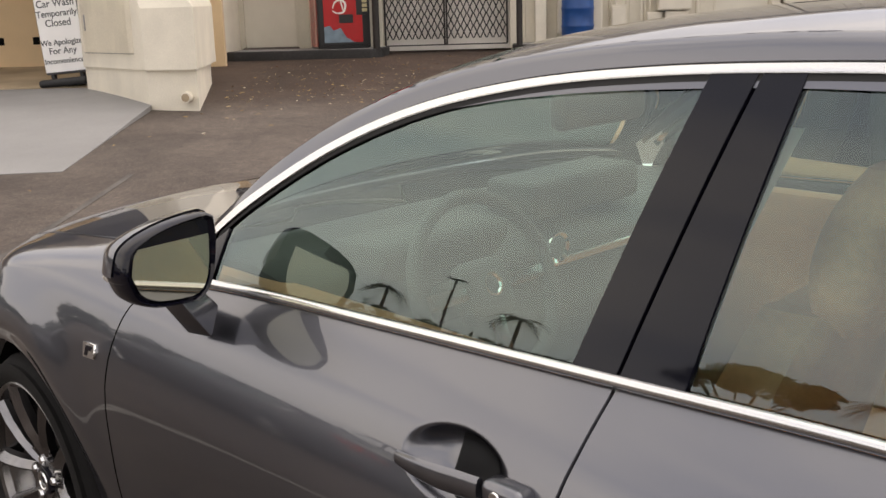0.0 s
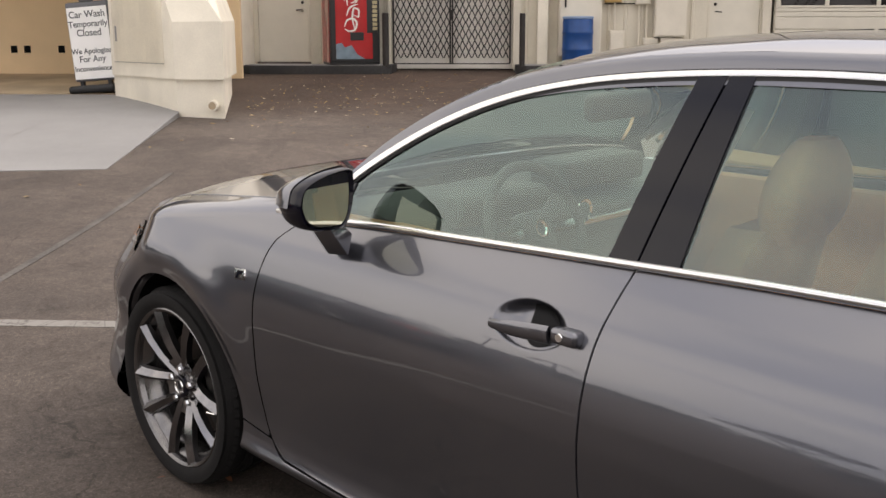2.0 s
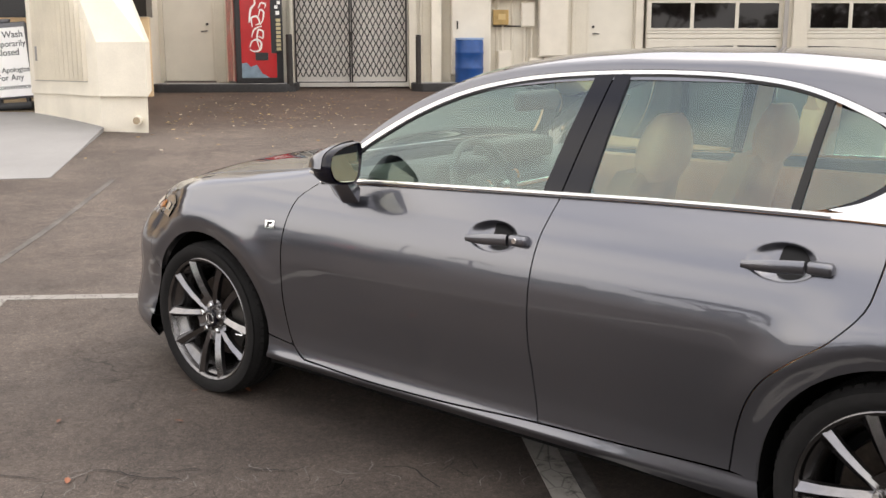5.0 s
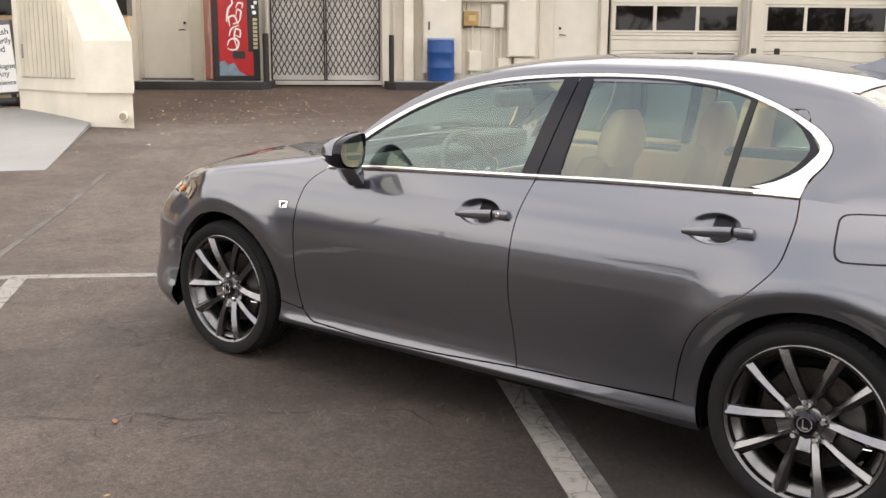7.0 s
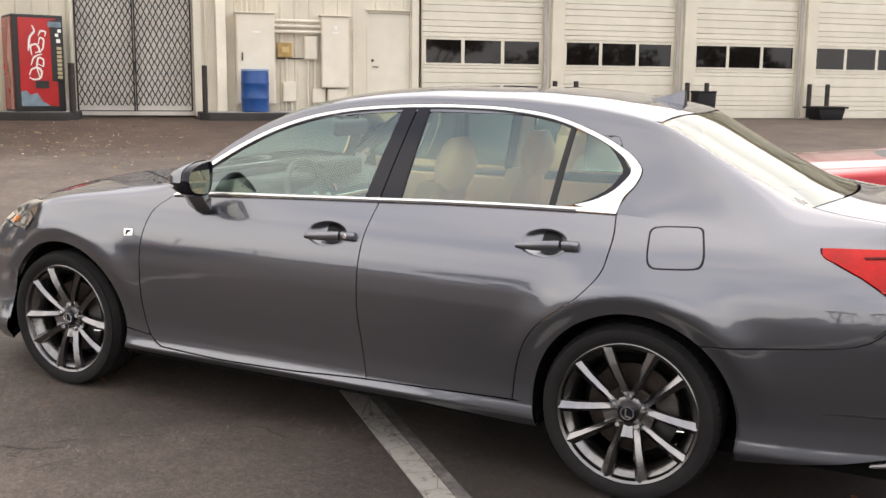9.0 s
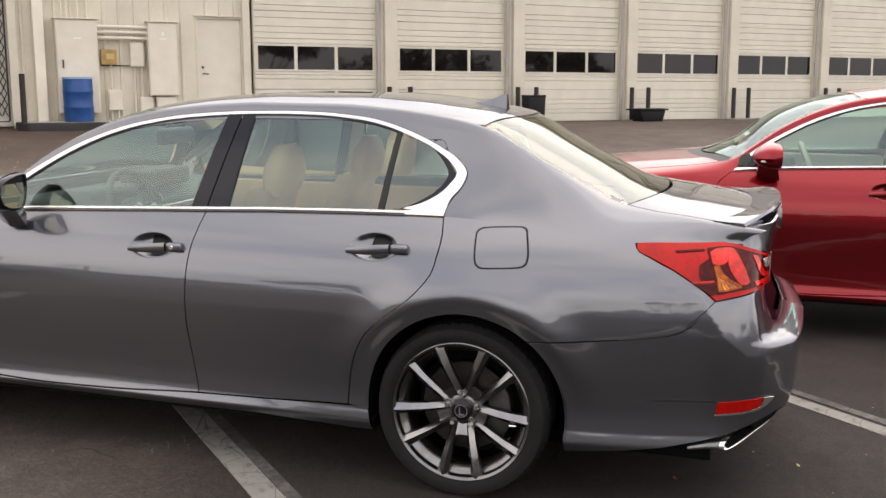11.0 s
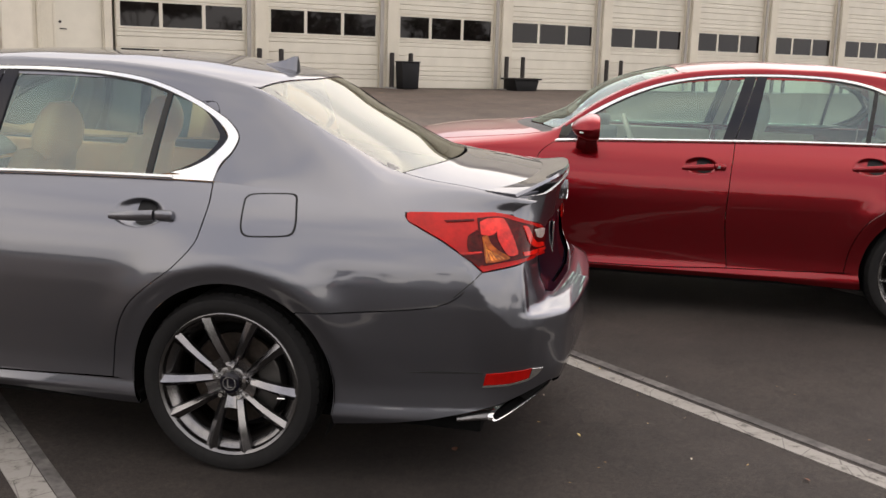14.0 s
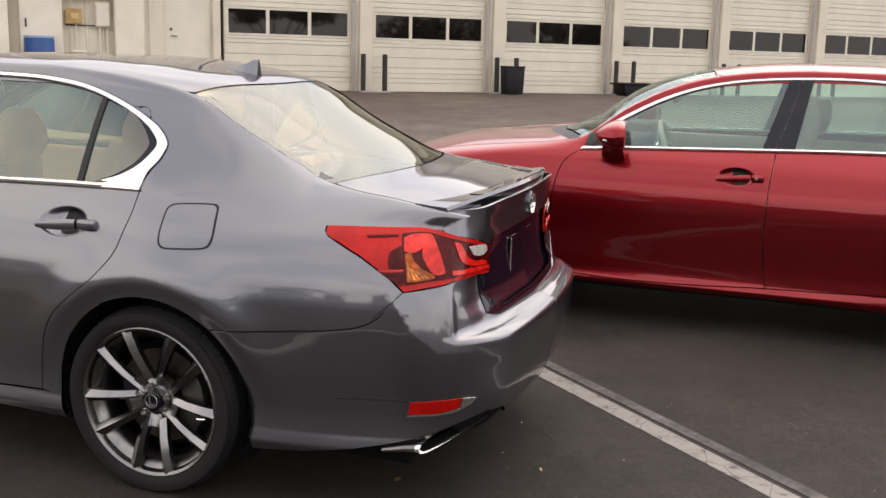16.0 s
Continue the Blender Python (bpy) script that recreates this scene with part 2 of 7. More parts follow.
def lathe(profile, axis="y", steps=48, bm=None, center=(0, 0, 0), closed=False):
    """Turns (along, radius) points about an axis."""
    bm = bmesh.new() if bm is None else bm
    rings = []
    for a, r in profile:
        ring = []
        for k in range(steps):
            c, s = math.cos(2 * math.pi * k / steps) * r, math.sin(2 * math.pi * k / steps) * r
            v = {"y": (c, a, s), "z": (c, s, a), "x": (a, c, s)}[axis]
            ring.append(bm.verts.new(Vector(v) + Vector(center)))
        rings.append(ring)
    pairs = list(zip(rings, rings[1:]))
    if closed:
        pairs.append((rings[-1], rings[0]))
    for r0, r1 in pairs:
        for k in range(steps):
            bm.faces.new((r0[k], r0[(k + 1) % steps], r1[(k + 1) % steps], r1[k]))
    return bm


def prism(outline, depth, axis="y", at=0.0, bevel=0.0, bm=None):
    """A flat outline (a, b) pushed out by depth along an axis."""
    own = bmesh.new()
    put = {"y": lambda a, b, c: (a, c, b), "x": lambda a, b, c: (c, a, b), "z": lambda a, b, c: (a, b, c)}[axis]
    low = [own.verts.new(put(a, b, at)) for a, b in outline]
    top = [own.verts.new(put(a, b, at + depth)) for a, b in outline]
    own.faces.new(low[::-1])
    own.faces.new(top)
    n = len(outline)
    for k in range(n):
        own.faces.new((low[k], low[(k + 1) % n], top[(k + 1) % n], top[k]))
    if bevel:
        bmesh.ops.recalc_face_normals(own, faces=own.faces[:])
        bmesh.ops.bevel(own, geom=own.edges[:], offset=bevel, segments=2, affect="EDGES", profile=0.5)
    if bm is None:
        return own
    tmp = bpy.data.meshes.new("tmp")
    own.to_mesh(tmp)
    own.free()
    bm.from_mesh(tmp)
    bpy.data.meshes.remove(tmp)
    return bm


class Curve:
    """A smooth line through knots that does not overshoot; straight on past its ends."""

    def __init__(self, *knots):
        k = np.array(knots, float)
        self.x, self.y = k[:, 0], k[:, 1]
        h, d = np.diff(self.x), np.diff(self.y) / np.diff(self.x)
        m = np.zeros_like(self.y)
        m[0], m[-1] = d[0], d[-1]
        for i in range(1, len(m) - 1):
            if d[i - 1] * d[i] > 0:
                w1, w2 = 2 * h[i] + h[i - 1], h[i] + 2 * h[i - 1]
                m[i] = (w1 + w2) / (w1 / d[i - 1] + w2 / d[i])
        self.m = m

    def __call__(self, q):
        q = np.asarray(q, float)
        i = np.clip(np.searchsorted(self.x, q) - 1, 0, len(self.x) - 2)
        h = self.x[i + 1] - self.x[i]
        t = (q - self.x[i]) / h
        u = np.clip(t, 0, 1)
        v = ((2 * u**3 - 3 * u**2 + 1) * self.y[i] + (u**3 - 2 * u**2 + u) * h * self.m[i]
             + (-2 * u**3 + 3 * u**2) * self.y[i + 1] + (u**3 - u**2) * h * self.m[i + 1])
        return v + np.where(t < 0, t * h * self.m[i], 0) + np.where(t > 1, (t - 1) * h * self.m[i + 1], 0)


def blend(a, b, q):
    u = np.clip((np.asarray(q, float) - a) / (b - a), 0.0, 1.0)
    return u * u * (3 - 2 * u)


# ---- the shape of a sedan: x runs to the rear, y to its right, z up; the origin lies on the ground under the front axle ----
PLAN = [(-0.945, 0.0), (-0.93, 0.2), (-0.885, 0.44), (-0.80, 0.64), (-0.66, 0.765), (-0.50, 0.843), (-0.31, 0.884), (0.0, 0.904), (0.45, 0.906),
        (1.0, 0.902), (1.7, 0.900), (2.3, 0.904), (2.85, 0.915), (3.2, 0.897), (3.45, 0.868), (3.65, 0.822), (3.80, 0.765), (3.90, 0.685), (3.953, 0.56),
        (3.985, 0.30), (4.0, 0.0)]


def plan_tables():
    p = np.array(PLAN)
    c = np.concatenate([[0], np.cumsum(np.hypot(*np.diff(p, axis=0).T))])
    fx, fw = Curve(*zip(c, p[:, 0])), Curve(*zip(c, p[:, 1]))
    t = np.linspace(0, c[-1], 4000)
    x, w = fx(t), fw(t)
    s = np.concatenate([[0], np.cumsum(np.hypot(np.diff(x), np.diff(w)))])
    s -= np.interp(0.0, x, s)
    tx, tw = np.gradient(x, s), np.gradient(w, s)
    k = np.ones(41) / 41
    tx, tw = (np.convolve(np.pad(a, 20, "edge"), k, "valid") for a in (tx, tw))
    n = np.hypot(tx, tw)
    return s, x, w, -tw / n, tx / n


PS, PX, PW, PNX, PNW = plan_tables()
S_REAR = PS[-1]
INSET_SIDE = Curve((0.10, 0.13), (0.2, 0.052), (0.232, 0.030), (0.26, 0.0225), (0.285, 0.023), (0.31, 0.027), (0.36, 0.028), (0.44, 0.023), (0.54, 0.0125), (0.63, 0.004), (0.69, 0.0),
                   (0.74, 0.001), (0.80, 0.009), (0.86, 0.026), (0.92, 0.052), (0.97, 0.088), (1.02, 0.136), (1.07, 0.19))
INSET_FRONT = Curve((0.10, 0.12), (0.2, 0.05), (0.3, 0.015), (0.45, 0.0), (0.6, 0.008), (0.7, 0.055), (0.78, 0.135), (0.86, 0.225), (0.95, 0.35), (1.05, 0.45))
NOSE_IN = Curve((0.1, 0.0), (0.54, 0.0), (0.60, 0.006), (0.66, 0.025), (0.72, 0.054), (0.78, 0.082), (0.86, 0.104), (0.95, 0.10), (1.1, 0.10))
INSET_REAR = Curve((0.10, 0.16), (0.2, 0.07), (0.28, 0.012), (0.36, -0.045), (0.46, -0.070), (0.54, -0.072), (0.59, -0.078), (0.630, -0.080), (0.645, -0.077), (0.652, -0.067), (0.657, -0.048), (0.662, -0.022), (0.666, -0.005), (0.676, 0.006), (0.71, 0.020), (0.76, 0.042),
                   (0.88, 0.056), (0.98, 0.049), (1.03, 0.044), (1.07, 0.037), (1.1, 0.032))
# the rear bumper's corner: a crease that falls from the lamp, and a facet over it that leans back under the sky
CORNER_LINE = Curve((3.60, 0.90), (3.70, 0.825), (3.771, 0.705), (3.83, 0.645), (3.89, 0.612), (3.94, 0.615), (4.02, 0.645), (4.7, 0.645))
CORNER_OUT = Curve((3.55, 0.0), (3.64, 0.001), (3.70, 0.007), (3.78, 0.026), (3.86, 0.042), (3.905, 0.044), (3.97, 0.026), (4.06, 0.004), (4.12, 0.0), (4.7, 0.0))
HUBS = ((0.0, 0.335, 0.392), (2.85, 0.335, 0.388))
CUPS = ((1.515, 0.893), (2.475, 0.940))


def s_at(x):
    side = PX < 3.93
    return np.interp(x, PX[side], PS[side])


def side(s, z, smooth_rear=False):
    """The outer skin below the belt, on the left: s along the plan line (about x on the flank), z up."""
    s, z = np.broadcast_arrays(np.asarray(s, float), np.asarray(z, float))
    front, rear = 1 - blend(-0.95, -0.35, s), blend(3.86, 4.14, s)
    inset = INSET_SIDE(z) * (1 - front) * (1 - rear) + INSET_FRONT(z) * front + INSET_REAR(z) * rear
    out = -inset
    for hx, hz, r in HUBS:
        d = np.hypot(s - hx, z - hz)
        above = blend(0.0, 0.34, z - hz)
        wide = np.where(d < 0.455, 0.045, 0.08)
        out = out + 0.018 * np.exp(-(((d - 0.455) / wide) ** 2)) * above
    # the nose draws in ahead of the wheel; the bumper's foot stands out
    out = out - NOSE_IN(z) * blend(-0.08, -0.44, s) * (1 - blend(-0.55, -0.95, s))
    out = out + 0.058 * (1 - blend(0.20, 0.48, z)) * blend(-0.20, -0.37, s) * (1 - 0.4 * blend(-0.8, -1.2, s))
    out = out + 0.011 * np.exp(-(((z - 0.262) / 0.018) ** 2)) * blend(0.30, 0.5, s) * (1 - 0.75 * blend(1.5, 2.4, s))
    line = np.clip(CORNER_LINE(s), 0.55, 0.84)
    over = np.clip((0.85 - z) / (0.85 - line), 0.0, 1.0)
    out = out + np.clip(CORNER_OUT(s), 0, 1) * np.where(z > line, over, 0.25 + 0.75 * blend(0.24, 0.60, z - line + 0.60)) * (1 - 0.45 * blend(3.905, 3.945, s) * blend(0.652, 0.674, z))
    out = out - 0.006 * blend(3.905, 3.945, s) * (1 - blend(4.08, 4.18, s)) * blend(0.660, 0.680, z) * (1 - blend(0.80, 0.85, z))
    for cx, cz in CUPS:
        q = ((s - cx) / 0.105) ** 2 + ((z - cz) / 0.052) ** 2
        out = out - 0.036 * blend(1.0, 0.05, q)
    x, w = np.interp(s, PS, PX), np.interp(s, PS, PW)
    nx, nw = np.interp(s, PS, PNX), np.interp(s, PS, PNW)
    return np.stack([x + nx * out, -(w + nw * out), z], -1)


BELT = Curve((-0.62, 0.775), (-0.45, 0.823), (-0.3, 0.856), (-0.1, 0.890), (0.2, 0.935), (0.5, 0.970), (0.64, 0.982), (0.92, 1.002), (1.23, 1.014), (1.72, 1.032), (2.05, 1.044),
             (2.72, 1.056), (2.95, 1.045), (3.2, 1.025), (3.47, 0.999), (3.7, 1.003), (3.92, 0.996))
RAIL_W = Curve((-0.62, 0.60), (-0.45, 0.655), (-0.3, 0.69), (-0.1, 0.712), (0.2, 0.724), (0.5, 0.73), (0.66, 0.732), (0.78, 0.718), (0.9, 0.695), (1.09, 0.66), (1.27, 0.633), (1.45, 0.612),
               (1.67, 0.598), (1.9, 0.590), (2.2, 0.584), (2.45, 0.578), (2.65, 0.570), (2.82, 0.560), (3.07, 0.560), (3.25, 0.568), (3.37, 0.585), (3.55, 0.612), (3.8, 0.615), (3.92, 0.60))
RAIL_Z = Curve((-0.62, 0.815), (-0.45, 0.872), (-0.3, 0.911), (-0.1, 0.950), (0.2, 0.985), (0.5, 1.020), (0.64, 1.050), (0.75, 1.125), (0.9, 1.232), (1.09, 1.333), (1.27, 1.398), (1.45, 1.436), (1.67, 1.460), (1.9, 1.471), (2.2, 1.471), (2.45, 1.457), (2.65, 1.432), (2.82, 1.395), (3.07, 1.262), (3.25, 1.175), (3.37, 1.122), (3.5, 1.098), (3.62, 1.086), (3.8, 1.060), (3.92, 1.045))
CROWN = Curve((-0.62, 0.05), (-0.3, 0.055), (0.1, 0.05), (0.4, 0.045), (0.6, 0.085), (0.8, 0.105), (1.0, 0.085), (1.2, 0.056), (1.4, 0.042), (1.9, 0.036), (2.6, 0.034), (2.82, 0.042), (3.07, 0.055),
              (3.3, 0.05), (3.45, 0.036), (3.6, 0.028), (3.92, 0.03))


def upper_ends(x):
    s = s_at(x)
    z0 = BELT(x)
    p0 = side(s, z0)
    p1 = np.stack([x, -RAIL_W(x), RAIL_Z(x)], -1)
    straight = p1 - p0
    flank = (p0 - side(s, z0 - 0.01)) / 0.01
    size = np.linalg.norm(straight, axis=-1)[..., None]
    flank = flank / np.linalg.norm(flank, axis=-1)[..., None] * size
    glassy = (blend(0.55, 0.72, x) * (1 - blend(2.72, 2.95, x)))[..., None]
    t0 = flank * (1 - glassy) * 0.9 + straight * glassy
    t0[..., 1] -= 0.085 * size[..., 0] * glassy[..., 0]
    flat = np.zeros_like(p0)
    tall = (blend(0.6, 0.9, x) * (1 - blend(2.9, 3.4, x)))
    flat[..., 1] = 0.75 * tall + 0.97 * (1 - tall)
    flat[..., 2] = 0.66 * tall + 0.24 * (1 - tall)
    t1 = flat * size * np.where(tall > 0.5, 0.9, 0.8)[..., None]
    g = glassy * 0.72
    t1 = t1 * (1 - g) + straight * g
    return p0, p1, t0, t1


def roof_share(x):
    return blend(0.95, 1.25, x) * (1 - blend(2.75, 3.05, x))


def upper_t(x, t):
    """The skin between the belt and the roof's (or bonnet's, or boot's) edge: t from 0 to 1."""
    x, t = np.broadcast_arrays(np.asarray(x, float), np.asarray(t, float))
    p0, p1, t0, t1 = upper_ends(x)
    t = t[..., None]

    def at(t):
        return (2 * t**3 - 3 * t**2 + 1) * p0 + (t**3 - 2 * t**2 + t) * t0 + (-2 * t**3 + 3 * t**2) * p1 + (t**3 - t**2) * t1
    plain = at(t)
    # above the side windows the skin rolls over into the roof
    k = 0.88
    start = at(k)
    along = (at(k + 1e-3) - start) * 1e3 * (1 - k)
    flat = np.zeros_like(p0)
    flat[..., 1], flat[..., 2] = 0.94, 0.34
    flat = flat * np.linalg.norm(p1 - start, axis=-1)[..., None] * 1.15
    u = (t - k) / (1 - k)
    roll = (2 * u**3 - 3 * u**2 + 1) * start + (u**3 - 2 * u**2 + u) * along + (-2 * u**3 + 3 * u**2) * p1 + (u**3 - u**2) * flat
    share = (roof_share(x)[..., None]) * (t > k)
    return plain * (1 - share) + roll * share


def upper(x, z):
    """The same skin, by height."""
    x, z = np.broadcast_arrays(np.asarray(x, float), np.asarray(z, float))
    lo, hi = np.full(x.shape, -0.25), np.full(x.shape, 1.15)
    for _ in range(24):
        t = (lo + hi) / 2
        q = upper_t(x, t)[..., 2]
        lo, hi = np.where(q < z, t, lo), np.where(q < z, hi, t)
    return upper_t(x, (lo + hi) / 2)


def top(x, v):
    """Bonnet, windscreen, roof, rear window and boot lid: v from -1 (left edge) to 1."""
    x, v = np.broadcast_arrays(np.asarray(x, float), np.asarray(v, float))
    return np.stack([x, v * RAIL_W(x), RAIL_Z(x) + CROWN(x) * (1 - np.abs(v) ** (2.5 + 1.5 * roof_share(x)))], -1)


def region(outline, da, db, extra_a=(), extra_b=()):
    """A flat outline cut into small cells: the points (a, b), the faces and the border edges."""
    bm = bmesh.new()
    bm.faces.new([bm.verts.new((a, b, 0)) for a, b in outline])
    aa, bb = [p[0] for p in outline], [p[1] for p in outline]
    cuts_a = list(np.arange(math.ceil(min(aa) / da) * da, max(aa), da)) + [a for a in extra_a if min(aa) < a < max(aa)]
    cuts_b = list(np.arange(math.ceil(min(bb) / db) * db, max(bb), db)) + [b for b in extra_b if min(bb) < b < max(bb)]
    for a in cuts_a:
        bmesh.ops.bisect_plane(bm, geom=bm.faces[:] + bm.edges[:] + bm.verts[:], dist=1e-5, plane_co=(a, 0, 0), plane_no=(1, 0, 0))
    for b in cuts_b:
        bmesh.ops.bisect_plane(bm, geom=bm.faces[:] + bm.edges[:] + bm.verts[:], dist=1e-5, plane_co=(0, b, 0), plane_no=(0, 1, 0))
    bmesh.ops.triangulate(bm, faces=[f for f in bm.faces if len(f.verts) > 4])
    bm.verts.index_update()
    pts = np.array([v.co[:2] for v in bm.verts])
    faces = [[v.index for v in f.verts] for f in bm.faces]
    edges = [(e.verts[0].index, e.verts[1].index) for e in bm.edges if len(e.link_faces) == 1]
    bm.free()
    return pts, faces, edges


def skin(name, field, outline, mat, parent, label="", step=(0.04, 0.03), lift=0.0, flange=0.014, mirror=False, extra_a=(), extra_b=()):
    """A panel of the skin: an outline laid on a field, with its edges turned in."""
    pts, faces, edges = region(outline, *step, extra_a, extra_b)
    a, b = pts[:, 0], pts[:, 1]
    e = 1e-3
    p = field(a, b)
    n = np.cross(field(a + e, b) - field(a - e, b), field(a, b + e) - field(a, b - e))
    n /= np.linalg.norm(n, axis=1)[:, None] + 1e-12
    # outward: away from the car's middle line
    middle = np.stack([np.clip(p[:, 0], 0.2, 3.0), 0 * a, 0 * a + 0.6], -1)
    if np.mean(np.sum(n * (p - middle), axis=1)) < 0:
        n = -n
    f0 = faces[0]
    p = p + n * lift
    flip = np.dot(np.cross(p[f0[1]] - p[f0[0]], p[f0[2]] - p[f0[1]]), n[f0[0]]) < 0
    if flip:
        faces = [f[::-1] for f in faces]
    verts, norms = [p], [n]
    count = len(p)
    if flange:
        used = sorted({i for ed in edges for i in ed})
        place = {i: k for k, i in enumerate(used)}
        q = p[used]
        inner = q - n[used] * flange
        turn = np.zeros_like(q)
        for i, j in edges:
            d = p[j] - p[i]
            for k in (i, j):
                c = np.cross(d, n[k])
                turn[place[k]] += c * (1 if np.dot(c, p[k] - p.mean(0)) > 0 else -1)
        turn /= np.linalg.norm(turn, axis=1)[:, None] + 1e-12
        verts += [q, inner]
        norms += [turn * 0.8 + n[used] * 0.5, turn]
        m = len(used)
        for i, j in edges:
            i, j = place[i] + count, place[j] + count
            faces.append([i, j, j + m, i + m])
    v, n = np.vstack(verts), np.vstack(norms)
    n /= np.linalg.norm(n, axis=1)[:, None] + 1e-12
    if mirror:
        v, n = v * (1, -1, 1), n * (1, -1, 1)
        faces = [f[::-1] for f in faces]
    ob = mesh_object(name, v.tolist(), faces, mat, parent, label, smooth=True)
    ob.data.normals_split_custom_set_from_vertices([tuple(c) for c in n])
    return ob


def arc(hx, hz, r, a0, a1, steps=22):
    return [(hx + r * math.cos(radians(a0 + (a1 - a0) * k / steps)), hz + r * math.sin(radians(a0 + (a1 - a0) * k / steps))) for k in range(steps + 1)]


def smooth_line(points, count=24):
    """The knots of a line, with points between them along a smooth curve."""
    p = np.array(points, float)
    c = np.concatenate([[0], np.cumsum(np.hypot(*np.diff(p, axis=0).T))])
    fx, fy = Curve(*zip(c, p[:, 0])), Curve(*zip(c, p[:, 1]))
    t = np.linspace(0, c[-1], count)
    return [(float(a), float(b)) for a, b in zip(fx(t), fy(t))]


def round_line(points, count=24):
    """Like smooth_line, but rounding its turns freely."""
    p = np.array(points, float)
    h = np.hypot(*np.diff(p, axis=0).T)
    c = np.concatenate([[0], np.cumsum(h)])
    d = np.diff(p, axis=0) / h[:, None]
    m = np.vstack([d[:1], (d[:-1] * h[1:, None] + d[1:] * h[:-1, None]) / (h[1:] + h[:-1])[:, None], d[-1:]])
    out = []
    for q in np.linspace(0, c[-1], count):
        i = int(min(np.searchsorted(c, q, side="right") - 1, len(h) - 1))
        u = (q - c[i]) / h[i]
        v = (2 * u**3 - 3 * u**2 + 1) * p[i] + (u**3 - 2 * u**2 + u) * h[i] * m[i] + (-2 * u**3 + 3 * u**2) * p[i + 1] + (u**3 - u**2) * h[i] * m[i + 1]
        out.append((float(v[0]), float(v[1])))
    return out

DOOR_FRONT = smooth_line([(0.640, 0.984), (0.560, 0.915), (0.530, 0.827), (0.512, 0.705), (0.503, 0.516), (0.518, 0.381), (0.556, 0.310), (0.605, 0.284)], 26)
DOOR_MID = smooth_line([(1.708, 1.031), (1.702, 0.966), (1.690, 0.87), (1.684, 0.75), (1.680, 0.605), (1.694, 0.462), (1.716, 0.297)], 22)
DOOR_REAR = smooth_line([(2.720, 1.056), (2.737, 0.978), (2.727, 0.882), (2.655, 0.777), (2.545, 0.688), (2.460, 0.605), (2.415, 0.515), (2.388, 0.400), (2.380, 0.318)], 30)
DOOR_FOOT = Curve((0.36, 0.290), (0.605, 0.283), (0.97, 0.272), (1.28, 0.276), (1.71, 0.296), (2.01, 0.304), (2.38, 0.318), (2.5, 0.32))


def belt_line(x0, x1, n=24):
    return [(float(x), float(BELT(x))) for x in np.linspace(x0, x1, n)]


